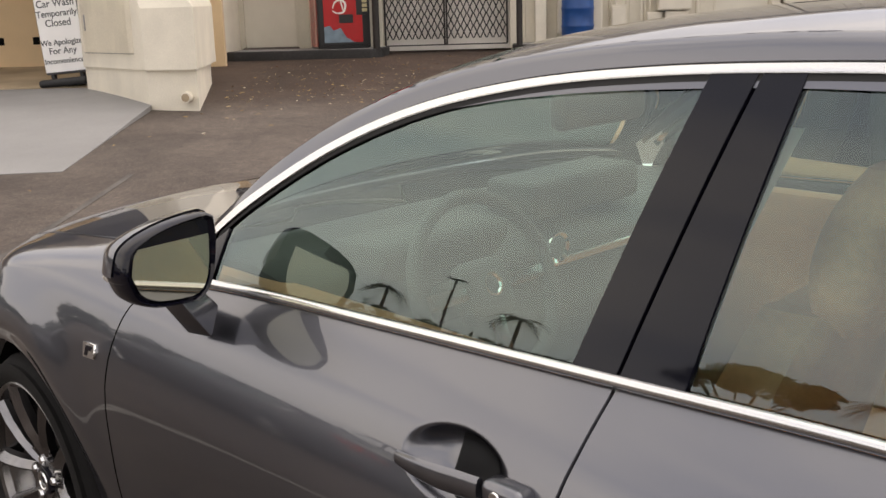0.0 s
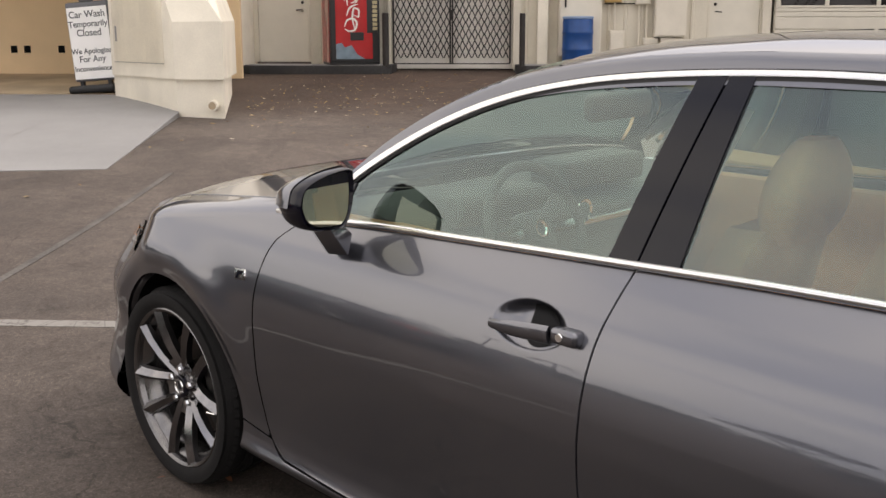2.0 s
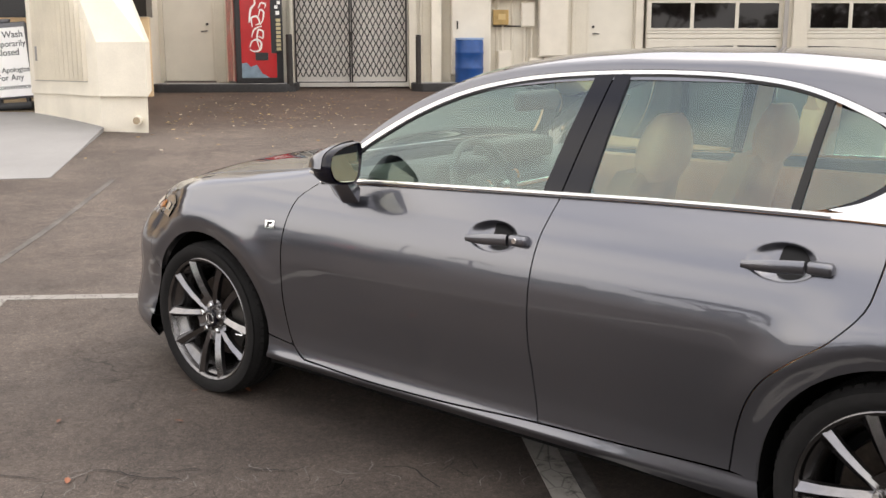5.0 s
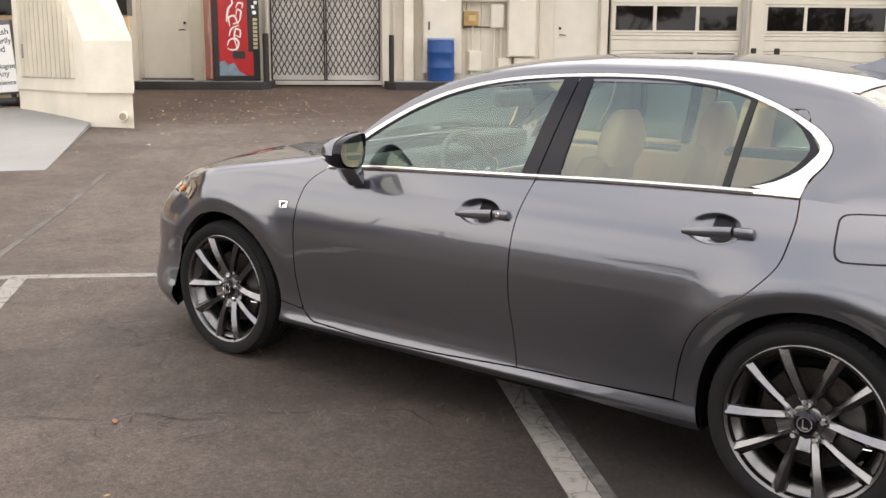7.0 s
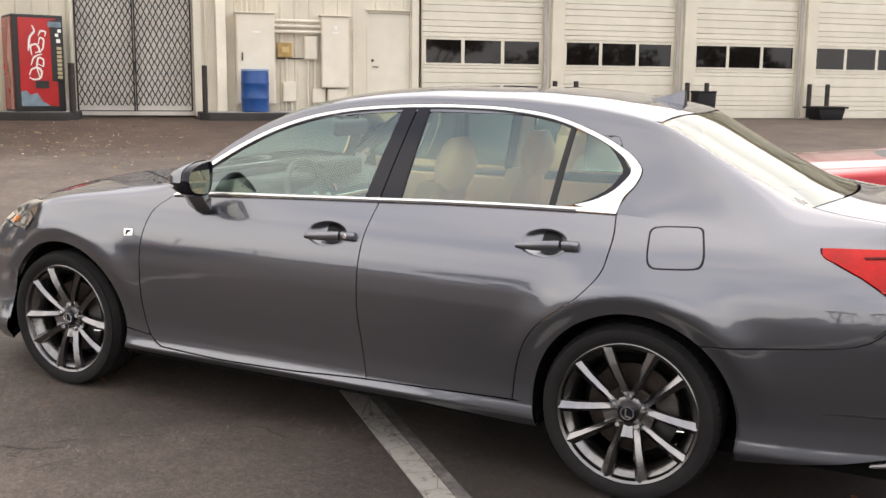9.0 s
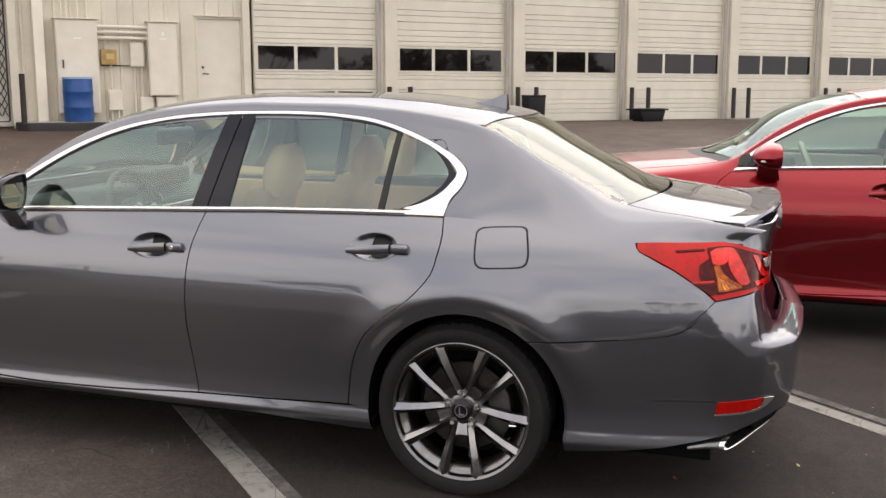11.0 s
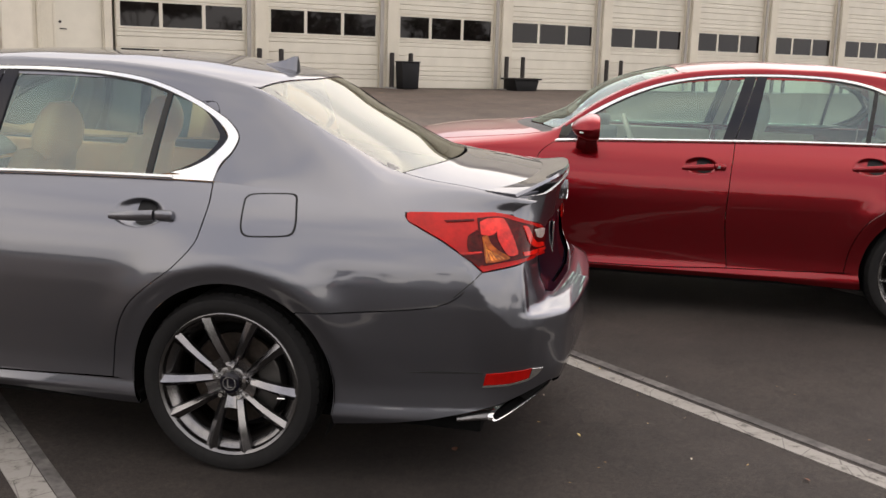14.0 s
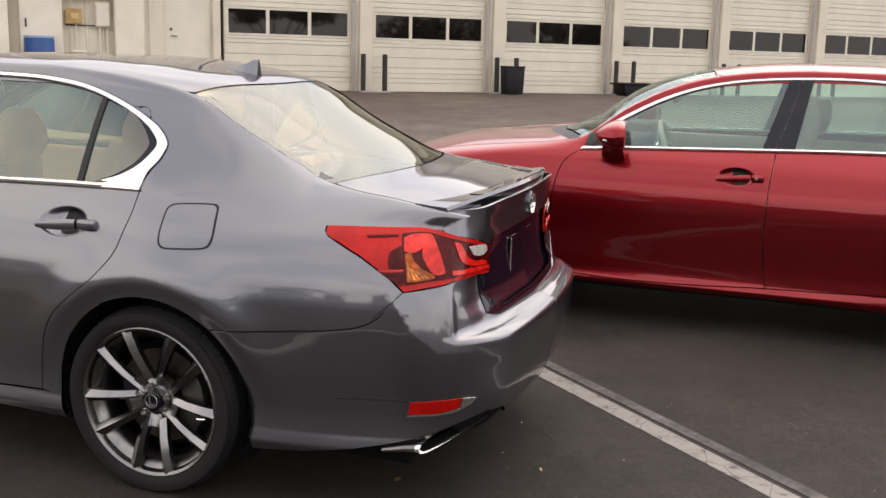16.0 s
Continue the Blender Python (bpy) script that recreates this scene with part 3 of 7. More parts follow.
def wheel(parent, x, y, turn, radius=0.335, rim=0.272, width=0.235, alloy=None, thin=False):
    """An alloy wheel with ten slim spokes; its outer face looks along -y before the turn."""
    w = new("wheel")
    w.parent = parent
    w.matrix_local = pose(x, y, radius, 0, 0, turn)
    h = width / 2
    prof = [(-h + 0.014, rim - 0.006), (-h + 0.002, rim + 0.008), (-h - 0.004, rim + 0.03), (-h + 0.0, rim + 0.05), (-h + 0.012, radius - 0.016), (-h + 0.030, radius - 0.004), (-h + 0.05, radius)]
    tread = [(-h + 0.078, radius), (-h + 0.080, radius - 0.007), (-h + 0.090, radius - 0.007), (-h + 0.092, radius), (-0.006, radius), (-0.005, radius - 0.007), (0.005, radius - 0.007), (0.006, radius)]
    half = prof + tread
    full = half + [(-a, r) for a, r in reversed(half[:-4])]
    part("tyre", lathe(full, "y", 72), RUBBER, w, "black low-profile tyre", smooth=True)
    # shoulder blocks of the tread
    bm = bmesh.new()
    for k in range(64):
        a = 2 * math.pi * k / 64
        c, s = math.cos(a), math.sin(a)
        tx, tz = -s, c
        ring = []
        for yy, rr in ((-h + 0.001, radius - 0.022), (-h + 0.044, radius + 0.0035), (-h + 0.076, radius + 0.0035)):
            for d in (-0.012, 0.012):
                ring.append(bm.verts.new((c * rr + tx * d, yy, s * rr + tz * d)))
        bm.faces.new((ring[0], ring[1], ring[3], ring[2]))
        bm.faces.new((ring[2], ring[3], ring[5], ring[4]))
    part("tread_block", bm, RUBBER, w)["kind"] = "stuff"
    r0 = rim
    lip = [(-h + 0.03, r0 - 0.020), (-h + 0.012, r0 - 0.014), (-h + 0.006, r0 - 0.004), (-h + 0.010, r0 + 0.002), (-h + 0.018, r0), (-h + 0.03, r0 - 0.010)]
    part("rim_lip", lathe(lip, "y", 72, closed=True), RIM_EDGE, w, "bright machined rim edge", smooth=True)
    barrel = [(-h + 0.03, r0 - 0.018), (-h + 0.07, r0 - 0.040), (h - 0.03, r0 - 0.045), (h - 0.02, r0 - 0.06), (-h + 0.075, r0 - 0.055), (-h + 0.04, r0 - 0.034)]
    part("rim_barrel", lathe(barrel, "y", 60, closed=True), RIM_EDGE, w, smooth=True)
    disc = [(-0.012, 0.075), (-0.012, 0.172), (-0.005, 0.176), (0.012, 0.176), (0.012, 0.075)]
    part("brake_disc", lathe(disc, "y", 48, closed=True), DISC, w, "worn steel brake disc", smooth=True)
    bm = prism([(0.10 * math.cos(radians(a)), 0.10 * math.sin(radians(a))) for a in (-38, -20, 0, 20, 38)] + [(0.185 * math.cos(radians(a)), 0.185 * math.sin(radians(a))) for a in (38, 20, 0, -20, -38)], 0.07, "y", -0.045, 0.006)
    part("brake_caliper", bm, CALIPER, w, smooth=True)
    part("back_plate", lathe([(0.03, 0.0), (0.03, 0.2), (0.04, 0.205)], "y", 32), SHADE_BLACK, w)
    # spokes in pairs that part towards the rim, each with a ridge between two facets
    alloy = alloy or RIM
    arms = [(-90 + 72 * k, d) for k in range(5) for d in (-1, 1)] if not thin else [(k * 24, 0) for k in range(15)]
    for centre, d in arms:
        bm = bmesh.new()
        slim = 0.5 if thin else 1.0
        ca, sa = math.cos(radians(centre)), math.sin(radians(centre))
        rings = []
        for r, hw, yy, dp in ((0.036, 0.0135, -0.066, 0.030), (0.075, 0.0130, -0.085, 0.034), (0.13, 0.0145, -0.101, 0.036), (0.19, 0.0168, -0.110, 0.034), (r0 - 0.018, 0.0210, -0.112, 0.026)):
            off = d * (0.024 + 0.044 * (r - 0.036) / 0.215)
            hw = 1.12 * hw * slim
            tip = -0.0035 * d * slim
            rings.append([bm.verts.new((r * ca - (off + q) * sa, y2, r * sa + (off + q) * ca)) for q, y2 in ((-hw * 1.12, yy + dp), (-hw, yy + 0.0150), (tip, yy), (hw, yy + 0.0150), (hw * 1.12, yy + dp))])
        for q0, q1 in zip(rings, rings[1:]):
            for i in range(5):
                bm.faces.new((q0[i], q0[(i + 1) % 5], q1[(i + 1) % 5], q1[i]))
        bm.faces.new(rings[0])
        bm.faces.new(rings[-1][::-1])
        ob = part("spoke", bm, alloy, w, smooth=True)
        for e in ob.data.edges:
            a, b = sorted(e.vertices)
            e.use_edge_sharp = b - a == 5 or b < 5 or a >= 20
        # spoke faces not turned outward take the darker alloy colour
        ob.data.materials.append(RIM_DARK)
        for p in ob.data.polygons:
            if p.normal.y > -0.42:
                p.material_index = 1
    if not thin:
        for k in range(5):
            # the web that joins the roots of a pair
            ca, sa = math.cos(radians(-90 + 72 * k)), math.sin(radians(-90 + 72 * k))
            web = bmesh.new()
            rows = [[web.verts.new((r * ca - q * sa, yy, r * sa + q * ca)) for q, yy in ((-hw, y1), (0, y1 + 0.004), (hw, y1), (hw, y1 + 0.03), (-hw, y1 + 0.03))] for r, hw, y1 in ((0.034, 0.026, -0.060), (0.062, 0.026, -0.070), (0.098, 0.024, -0.080))]
            for q0, q1 in zip(rows, rows[1:]):
                for i in range(5):
                    web.faces.new((q0[i], q0[(i + 1) % 5], q1[(i + 1) % 5], q1[i]))
            web.faces.new(rows[0])
            web.faces.new(rows[-1][::-1])
            part("spoke_web", web, alloy, w, smooth=True)
        for a in (-118, -92, -70):
            ca, sa = math.cos(radians(a)), math.sin(radians(a))
            rr = r0 - 0.047
            bm = bmesh.new()
            u0, u1 = -0.022, 0.022
            ring = [bm.verts.new((rr * ca - q * sa, yy, rr * sa + q * ca)) for q, yy in ((u0, -0.045), (u1, -0.045), (u1, -0.028), (u0, -0.028))]
            up = [bm.verts.new(((rr - 0.006) * ca - q * sa, yy, (rr - 0.006) * sa + q * ca)) for q, yy in ((u0, -0.045), (u1, -0.045), (u1, -0.028), (u0, -0.028))]
            bm.faces.new(up)
            bm.faces.new(ring[::-1])
            for i in range(4):
                bm.faces.new((ring[i], ring[(i + 1) % 4], up[(i + 1) % 4], up[i]))
            part("balance_weight", bm, BRIGHT, w, "small bright balance weight")
    hub = [(-0.030, 0.076), (-0.056, 0.074), (-0.064, 0.066), (-0.068, 0.042), (-0.076, 0.040), (-0.076, 0.0001)]
    part("hub", lathe(hub, "y", 40), RIM_EDGE, w, smooth=True)
    cap = part("hub_cap", lathe([(-0.074, 0.0381), (-0.086, 0.038), (-0.089, 0.034), (-0.089, 0.0001)], "y", 32), PIANO, w, "black hub cap with a bright ring", smooth=True)
    part("ring", lathe([(-0.088, 0.027), (-0.0925, 0.0255), (-0.0925, 0.0225), (-0.088, 0.021)], "y", 32), CHROME, cap, smooth=True)
    part("stroke", box(-0.005, 0.013, -0.0925, -0.088, -0.016, -0.011, bm=box(-0.008, -0.003, -0.0925, -0.088, -0.015, 0.017)), CHROME, cap)
    for k in range(5):
        a = radians(90 + 72 * k)
        c, s = 0.060 * math.cos(a), 0.060 * math.sin(a)
        part("lug_nut", lathe([(-0.060, 0.0135), (-0.084, 0.0125), (-0.091, 0.009), (-0.091, 0.0001)], "y", 6, center=(c, 0, s)), CHROME, w, smooth=False)
    a = radians(-10 + turn * 0.1)
    part("valve", tube([(0.215 * math.cos(a), -0.085, 0.215 * math.sin(a)), (0.190 * math.cos(a), -0.100, 0.190 * math.sin(a))], 0.0045, 8), CHROME, w)
    return w


PAINT_NOW = [None]


def handle(door, x, z, lock, mirror):
    """A pull handle that bridges its cup, with a cap at its rear end."""
    m = -1 if mirror else 1
    y = float(side(x + 0.13, z)[1])
    bm = bmesh.new()
    rings = []
    n = 17
    for k in range(n):
        t = k / (n - 1)
        xx = x - 0.108 + 0.180 * t
        yy = y - 0.002 - 0.020 * math.sin(math.pi * min(0.62, 0.05 + t * 0.75)) ** 0.8
        zz = z - 0.017 + 0.016 * t
        hh = 0.0095 + 0.0095 * math.sin(math.pi * min(0.5, 0.05 + 0.6 * t))
        rings.append([bm.verts.new((xx, m * (yy + 0.008 * math.cos(2 * math.pi * a / 12)), zz + hh * math.sin(2 * math.pi * a / 12))) for a in range(12)])
    for r0, r1 in zip(rings, rings[1:]):
        for a in range(12):
            bm.faces.new((r0[a], r0[(a + 1) % 12], r1[(a + 1) % 12], r1[a]))
    bm.faces.new(rings[0][::-1])
    bm.faces.new(rings[-1])
    # flat black patch paints the shade inside the handle's cup
    shade = smooth_line([(x - 0.022, z - 0.020), (x - 0.020, z + 0.020), (x - 0.006, z + 0.040), (x + 0.030, z + 0.041), (x + 0.058, z + 0.022), (x + 0.070, z - 0.006), (x + 0.058, z - 0.032), (x + 0.020, z - 0.042), (x - 0.014, z - 0.034), (x - 0.022, z - 0.020)], 40)[:-1]
    skin("handle_hollow", side, shade, GAP_SHADE, door, "dark painted shade behind the handle", step=(0.006, 0.005), lift=0.0012, flange=0.0, mirror=mirror)
    grip = part("handle", bm, PAINT_NOW[0], door, "painted pull handle", smooth=True)
    ys = sorted((m * (y - 0.027), m * (y + 0.012)))
    cap = part("handle_cap", box(x + 0.074, x + 0.146, ys[0], ys[1], z - 0.0175, z + 0.0185, 0.0125, 4), PAINT_NOW[0], door, smooth=True)
    if lock:
        part("lock", lathe([(m * (y - 0.0268), 0.0095), (m * (y - 0.0292), 0.0085), (m * (y - 0.0292), 0.0001)], "y", 20, center=(x + 0.104, 0, z + 0.001)), CHROME, cap, "round chrome key lock", smooth=True)
    return grip


def on_side(name, outline, mat, parent, label="", lift=0.004, flange=0.012, step=(0.04, 0.03), mirror=False):
    return skin(name, side, outline, mat, parent, label, step, lift, flange, mirror)


def seat(parent, y, m, x=0.0):
    """A front seat: cushion, backrest with bolsters, headrest on two posts."""
    s = new("front_seat")
    s.parent = parent
    s.location = (x, y, 0)
    part("seat_cushion", box(1.10, 1.66, -0.25, 0.25, 0.34, 0.52, 0.07, 4), m, s, smooth=True)
    bm = bmesh.new()
    rows = []
    for k in range(9):
        t = k / 8
        cx, cz = 1.62 + 0.20 * t, 0.46 + 0.60 * t
        hw = 0.255 - 0.075 * max(0, t - 0.55) / 0.45
        hd = 0.085 - 0.03 * t
        row = []
        for a in range(20):
            c, q = math.cos(2 * math.pi * a / 20), math.sin(2 * math.pi * a / 20)
            bolster = 0.03 * max(0, abs(q) - 0.6) / 0.4 * (1 if c < 0 else 0)
            row.append(bm.verts.new((cx + math.copysign(abs(c) ** 0.6, c) * hd - bolster, math.copysign(abs(q) ** 0.6, q) * hw, cz)))
        rows.append(row)
    for r0, r1 in zip(rows, rows[1:]):
        for a in range(20):
            bm.faces.new((r0[a], r0[(a + 1) % 20], r1[(a + 1) % 20], r1[a]))
    bm.faces.new(rows[0][::-1])
    crest = [bm.verts.new((v.co.x + 0.008, v.co.y * 0.80, v.co.z + 0.035)) for v in rows[-1]]
    for a in range(20):
        bm.faces.new((rows[-1][a], rows[-1][(a + 1) % 20], crest[(a + 1) % 20], crest[a]))
    bm.faces.new(crest)
    part("backrest", bm, m, s, smooth=True)
    bm = bmesh.new()
    rows = []
    for k in range(9):
        t = k / 8
        f = math.sin(math.pi * (0.10 + 0.84 * t)) ** 0.42
        w2 = (0.172 - 0.055 * t) * f
        rows.append([bm.verts.new((1.865 + 0.025 * t + math.copysign(abs(math.cos(a)) ** 0.7, math.cos(a)) * 0.062 * f, math.copysign(abs(math.sin(a)) ** 0.7, math.sin(a)) * w2, 1.062 + 0.222 * t)) for a in [2 * math.pi * q / 18 for q in range(18)]])
    for r0, r1 in zip(rows, rows[1:]):
        for a in range(18):
            bm.faces.new((r0[a], r0[(a + 1) % 18], r1[(a + 1) % 18], r1[a]))
    bm.faces.new(rows[0][::-1])
    bm.faces.new(rows[-1])
    part("headrest", bm, m, s, smooth=True)
    for d in (-0.06, 0.06):
        part("headrest_post", tube([(1.84, d, 1.03), (1.86, d, 1.12)], 0.006, 8), CHROME, s)
    return s


def details(car, paint, seats, rich):
    """Lamps, mirrors, rear end, wheel wells, underbody and cabin."""
    for mirror in (False, True):
        k = dict(mirror=mirror)
        m = 1 if mirror else -1
        lamp = smooth_line([(3.530, 0.955), (3.488, 0.972), (3.476, 0.987), (3.482, 0.998), (3.55, 1.001)], 9) + [(3.727, 1.003), (3.831, 1.004), (3.93, 0.994), (4.03, 0.970), (4.12, 0.949), (4.222, 0.917), (4.212, 0.824), (4.06, 0.838), (3.936, 0.839), (3.82, 0.824), (3.759, 0.813), (3.712, 0.853), (3.615, 0.914)]
        tl = on_side("tail_lamp", lamp, LAMP_RED, car, "red wrap-round tail lamp with an amber window", lift=0.002, flange=0.008, **k)
        win = [("dark_window", LAMP_DARK_RED, "", 0.0050, smooth_line([(3.748, 0.985), (3.748, 0.93), (3.760, 0.832), (3.83, 0.842), (3.94, 0.850), (4.06, 0.852), (4.205, 0.835), (4.215, 0.912), (4.11, 0.938), (3.94, 0.975), (3.83, 0.990), (3.748, 0.985)], 40)[:-1]),
               ("dark_window", LAMP_DARK_RED, "", 0.0055, smooth_line([(3.706, 0.930), (3.746, 0.950), (3.748, 0.91), (3.756, 0.877), (3.712, 0.874), (3.702, 0.90), (3.706, 0.930)], 20)[:-1]),
               ("dark_window", LAMP_DARK_RED, "", 0.0055, [(3.680, 0.866), (3.756, 0.872), (3.757, 0.836), (3.745, 0.829)]),
               ("dark_window", LAMP_DARK_RED, "", 0.0055, [(3.62, 0.976), (3.735, 0.982), (3.735, 0.976), (3.63, 0.970)]),
               ("lamp_rib", LAMP_GLOW_RED, "pale red rib in the lamp", 0.0072, [(3.672, 0.875), (3.756, 0.880), (3.756, 0.875), (3.676, 0.869)]),
               ("red_window", LAMP_GLOW_RED, "", 0.0068, smooth_line([(3.756, 0.972), (3.80, 0.984), (3.842, 0.984), (3.830, 0.950), (3.790, 0.930), (3.757, 0.935), (3.756, 0.972)], 24)[:-1]),
               ("red_window", LAMP_GLOW_RED, "", 0.0075, smooth_line([(3.840, 0.984), (3.868, 0.982), (3.888, 0.935), (3.902, 0.868), (3.866, 0.862), (3.835, 0.895), (3.822, 0.925), (3.840, 0.984)], 26)[:-1]),
               ("red_window", LAMP_GLOW_RED, "", 0.0075, smooth_line([(3.972, 0.957), (3.997, 0.955), (4.022, 0.914), (4.064, 0.892), (4.185, 0.868), (4.188, 0.858), (4.045, 0.876), (3.985, 0.902), (3.972, 0.957)], 30)[:-1]),
               ("red_window", LAMP_GLOW_RED, "", 0.0075, [(3.930, 0.872), (4.05, 0.866), (4.204, 0.852), (4.206, 0.840), (4.05, 0.852), (3.934, 0.858)]),
               ("amber_window", LAMP_AMBER_DEEP, "amber indicator window", 0.0085, smooth_line([(3.760, 0.925), (3.778, 0.931), (3.792, 0.905), (3.815, 0.885), (3.864, 0.856), (3.84, 0.848), (3.770, 0.840), (3.764, 0.88), (3.760, 0.925)], 30)[:-1]),
               ("clear_window", LAMP_CLEAR, "clear reversing lamp", 0.0078, smooth_line([(4.045, 0.940), (4.11, 0.938), (4.170, 0.928), (4.182, 0.912), (4.15, 0.897), (4.074, 0.909), (4.045, 0.940)], 20)[:-1])]
        for part_name, mat, text, lift, shape in win:
            on_side(part_name, shape, mat, tl, text, lift, 0.003, **k)
        # bright facets that fan out over the foot of the amber window
        for i in range(5):
            a, b = 0.18 * i, 0.18 * i + 0.11
            on_side("amber_facet", [(3.7655 + 0.012 * a, 0.912 - 0.030 * a), (3.7655 + 0.012 * b, 0.912 - 0.030 * b), (3.772 + 0.088 * b, 0.8455 + 0.011 * b), (3.772 + 0.088 * a, 0.8455 + 0.011 * a)], LAMP_AMBER, tl, "bright amber facet", 0.0096, 0.001, **k)
        on_side("bumper_shoulder", [(3.66, 0.722), (3.735, 0.806), (3.83, 0.820), (3.94, 0.836), (4.06, 0.842), (4.12, 0.842), (4.13, 0.690), (4.10, 0.694), (3.98, 0.753), (3.80, 0.774), (3.735, 0.775)], paint, car, lift=-0.0012, flange=0.0, step=(0.014, 0.012), **k)
        on_side("bumper_seam", [(3.655, 0.722), (3.752, 0.812), (3.757, 0.811), (3.660, 0.721)], SEAL, car, "", 0.0012, 0.001, **k)
        on_side("bumper_reflector", [(3.790, 0.438), (3.87, 0.446), (3.954, 0.452), (3.950, 0.416), (3.88, 0.400), (3.783, 0.394)], LAMP_RED, car, "flat red reflector in the bumper", 0.004, 0.006, **k)
        on_side("reflector_trim", [(3.783, 0.393), (3.88, 0.399), (3.951, 0.415), (3.957, 0.452), (4.005, 0.447), (3.985, 0.424), (3.945, 0.404), (3.88, 0.392), (3.778, 0.386)], BRIGHT, car, "bright strip round the reflector", 0.006, 0.004, **k)
        # dark strip paints the shade under the bumper's overhang
        on_side("bumper_slot", [(3.50, 0.437), (3.60, 0.445), (3.78, 0.443), (3.78, 0.437)], SEAL, car, "", 0.002, 0.004, **k)
        # boot lid's rear face with the plate recess, black lower valance
        on_side("boot_face", [(4.212, 0.925), (4.13, 0.952), (3.95, 0.988), (3.90, 1.04), (4.0, 1.058), (4.3, 1.072), (S_REAR, 1.075), (S_REAR, 0.955), (4.25, 0.945)], paint, car, lift=0.0, flange=0.01, **k)
        # gloss black on recess and sill stands in for dark reflections in paint
        on_side("plate_recess", [(4.215, 0.920), (4.25, 0.942), (S_REAR, 0.952), (S_REAR, 0.70), (4.30, 0.70), (4.215, 0.73)], PIANO, car, "number plate recess, its dark reflections painted gloss black", -0.016, 0.0, **k)
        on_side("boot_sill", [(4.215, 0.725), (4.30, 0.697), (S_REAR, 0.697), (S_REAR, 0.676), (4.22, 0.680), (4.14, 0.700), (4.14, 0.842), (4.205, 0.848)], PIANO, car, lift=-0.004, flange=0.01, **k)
        on_side("rear_valance", [(3.92, 0.348), (4.0, 0.372), (4.16, 0.375), (4.28, 0.306), (S_REAR, 0.276), (S_REAR, 0.22), (4.2, 0.26), (4.0, 0.30)], SHADE_BLACK, car, lift=-0.02, flange=0.0, **k)
        # exhaust trim: a flat slanted mouth that follows the bumper's lower corner
        bm = bmesh.new()
        steps = 32
        rows = []
        along, rise = Vector((0.0975, 0.112, 0.056)).normalized(), Vector((-0.05, 0.06, 0.35)).normalized()
        # rows from the pipe's root to the inside of its mouth: size along and across, and the shift from the mouth
        for big, tall, shift in ((0.50, 0.50, (-0.17, -0.075, -0.040)), (0.88, 0.90, (-0.065, -0.018, -0.010)), (1.0, 1.0, (-0.012, 0.0, 0.0)), (0.99, 0.98, (0.004, -0.003, 0.0)), (0.945, 0.78, (0.002, 0.0, 0.0)), (0.90, 0.70, (-0.08, 0.02, 0.0))):
            row = []
            for i in range(steps):
                c, sn = math.cos(2 * math.pi * i / steps), math.sin(2 * math.pi * i / steps)
                p = Vector((3.889, -0.640, 0.320)) + along * math.copysign(abs(c) ** 0.6, c) * 0.155 * big + rise * math.copysign(abs(sn) ** 0.7, sn) * 0.025 * tall + Vector(shift)
                row.append(bm.verts.new((p.x, -m * p.y, p.z)))
            rows.append(row)
        for q0, q1 in zip(rows, rows[1:]):
            for i in range(steps):
                bm.faces.new((q0[i], q0[(i + 1) % steps], q1[(i + 1) % steps], q1[i]))
        bm.faces.new(rows[-1])
        ex = part("exhaust_trim", bm, CHROME, car, "bright slanted exhaust mouth", smooth=True)
        ex.data.materials.append(SHADE_BLACK)
        ex.data.materials.append(RIM_EDGE)
        for p in ex.data.polygons:
            if p.index >= 4 * steps:
                p.material_index = 1
            elif p.index < 2 * steps:
                p.material_index = 2
        # fuel flap, only on the left
        if not mirror:
            ring = smooth_line([(2.868, 0.990), (2.866, 1.010), (2.882, 1.026), (2.960, 1.034), (3.045, 1.037), (3.066, 1.028), (3.072, 1.008), (3.085, 0.935), (3.078, 0.910), (3.058, 0.900), (2.98, 0.893), (2.912, 0.890), (2.888, 0.900), (2.878, 0.922), (2.868, 0.990)], 60)
            c = np.mean(ring, axis=0)
            flap = on_side("fuel_flap_gap", ring, GAP_SHADE, car, "", 0.0008, 0.0)
            on_side("fuel_flap", [tuple(c + (np.array(p) - c) * 0.93) for p in ring[:-1]], paint, car, "flush fuel flap with a dark outline", 0.0016, 0.002)
        # side badge
        if rich:
            bd = on_side("badge", [(0.417, 0.824), (0.467, 0.827), (0.471, 0.797), (0.421, 0.793)], CHROME, car, "small square chrome badge", 0.005, 0.006, **k)
            on_side("badge_mark", [(0.432, 0.820), (0.462, 0.821), (0.455, 0.811), (0.443, 0.810), (0.440, 0.798), (0.428, 0.798)], PIANO, bd, "", 0.0058, 0.001, **k)
        # wheel wells and inner arches
        for hx, hz, r in HUBS:
            bm = bmesh.new()
            rows = []
            for yy in (0.835 if hx < 1 else 0.880, 0.60, 0.50):
                rows.append([bm.verts.new((hx + (r + 0.004) * math.cos(radians(a)), m * yy, hz + (r + 0.004) * math.sin(radians(a)))) for a in range(-25, 206, 11)])
            for q0, q1 in zip(rows, rows[1:]):
                for a in range(len(q0) - 1):
                    bm.faces.new((q0[a], q0[a + 1], q1[a + 1], q1[a]))
            bm.faces.new(rows[-1])
            part("wheel_well", bm, SHADE_BLACK, car, smooth=True)
        # outside mirror on its stalk
        mr = new("door_mirror")
        mr.parent = car
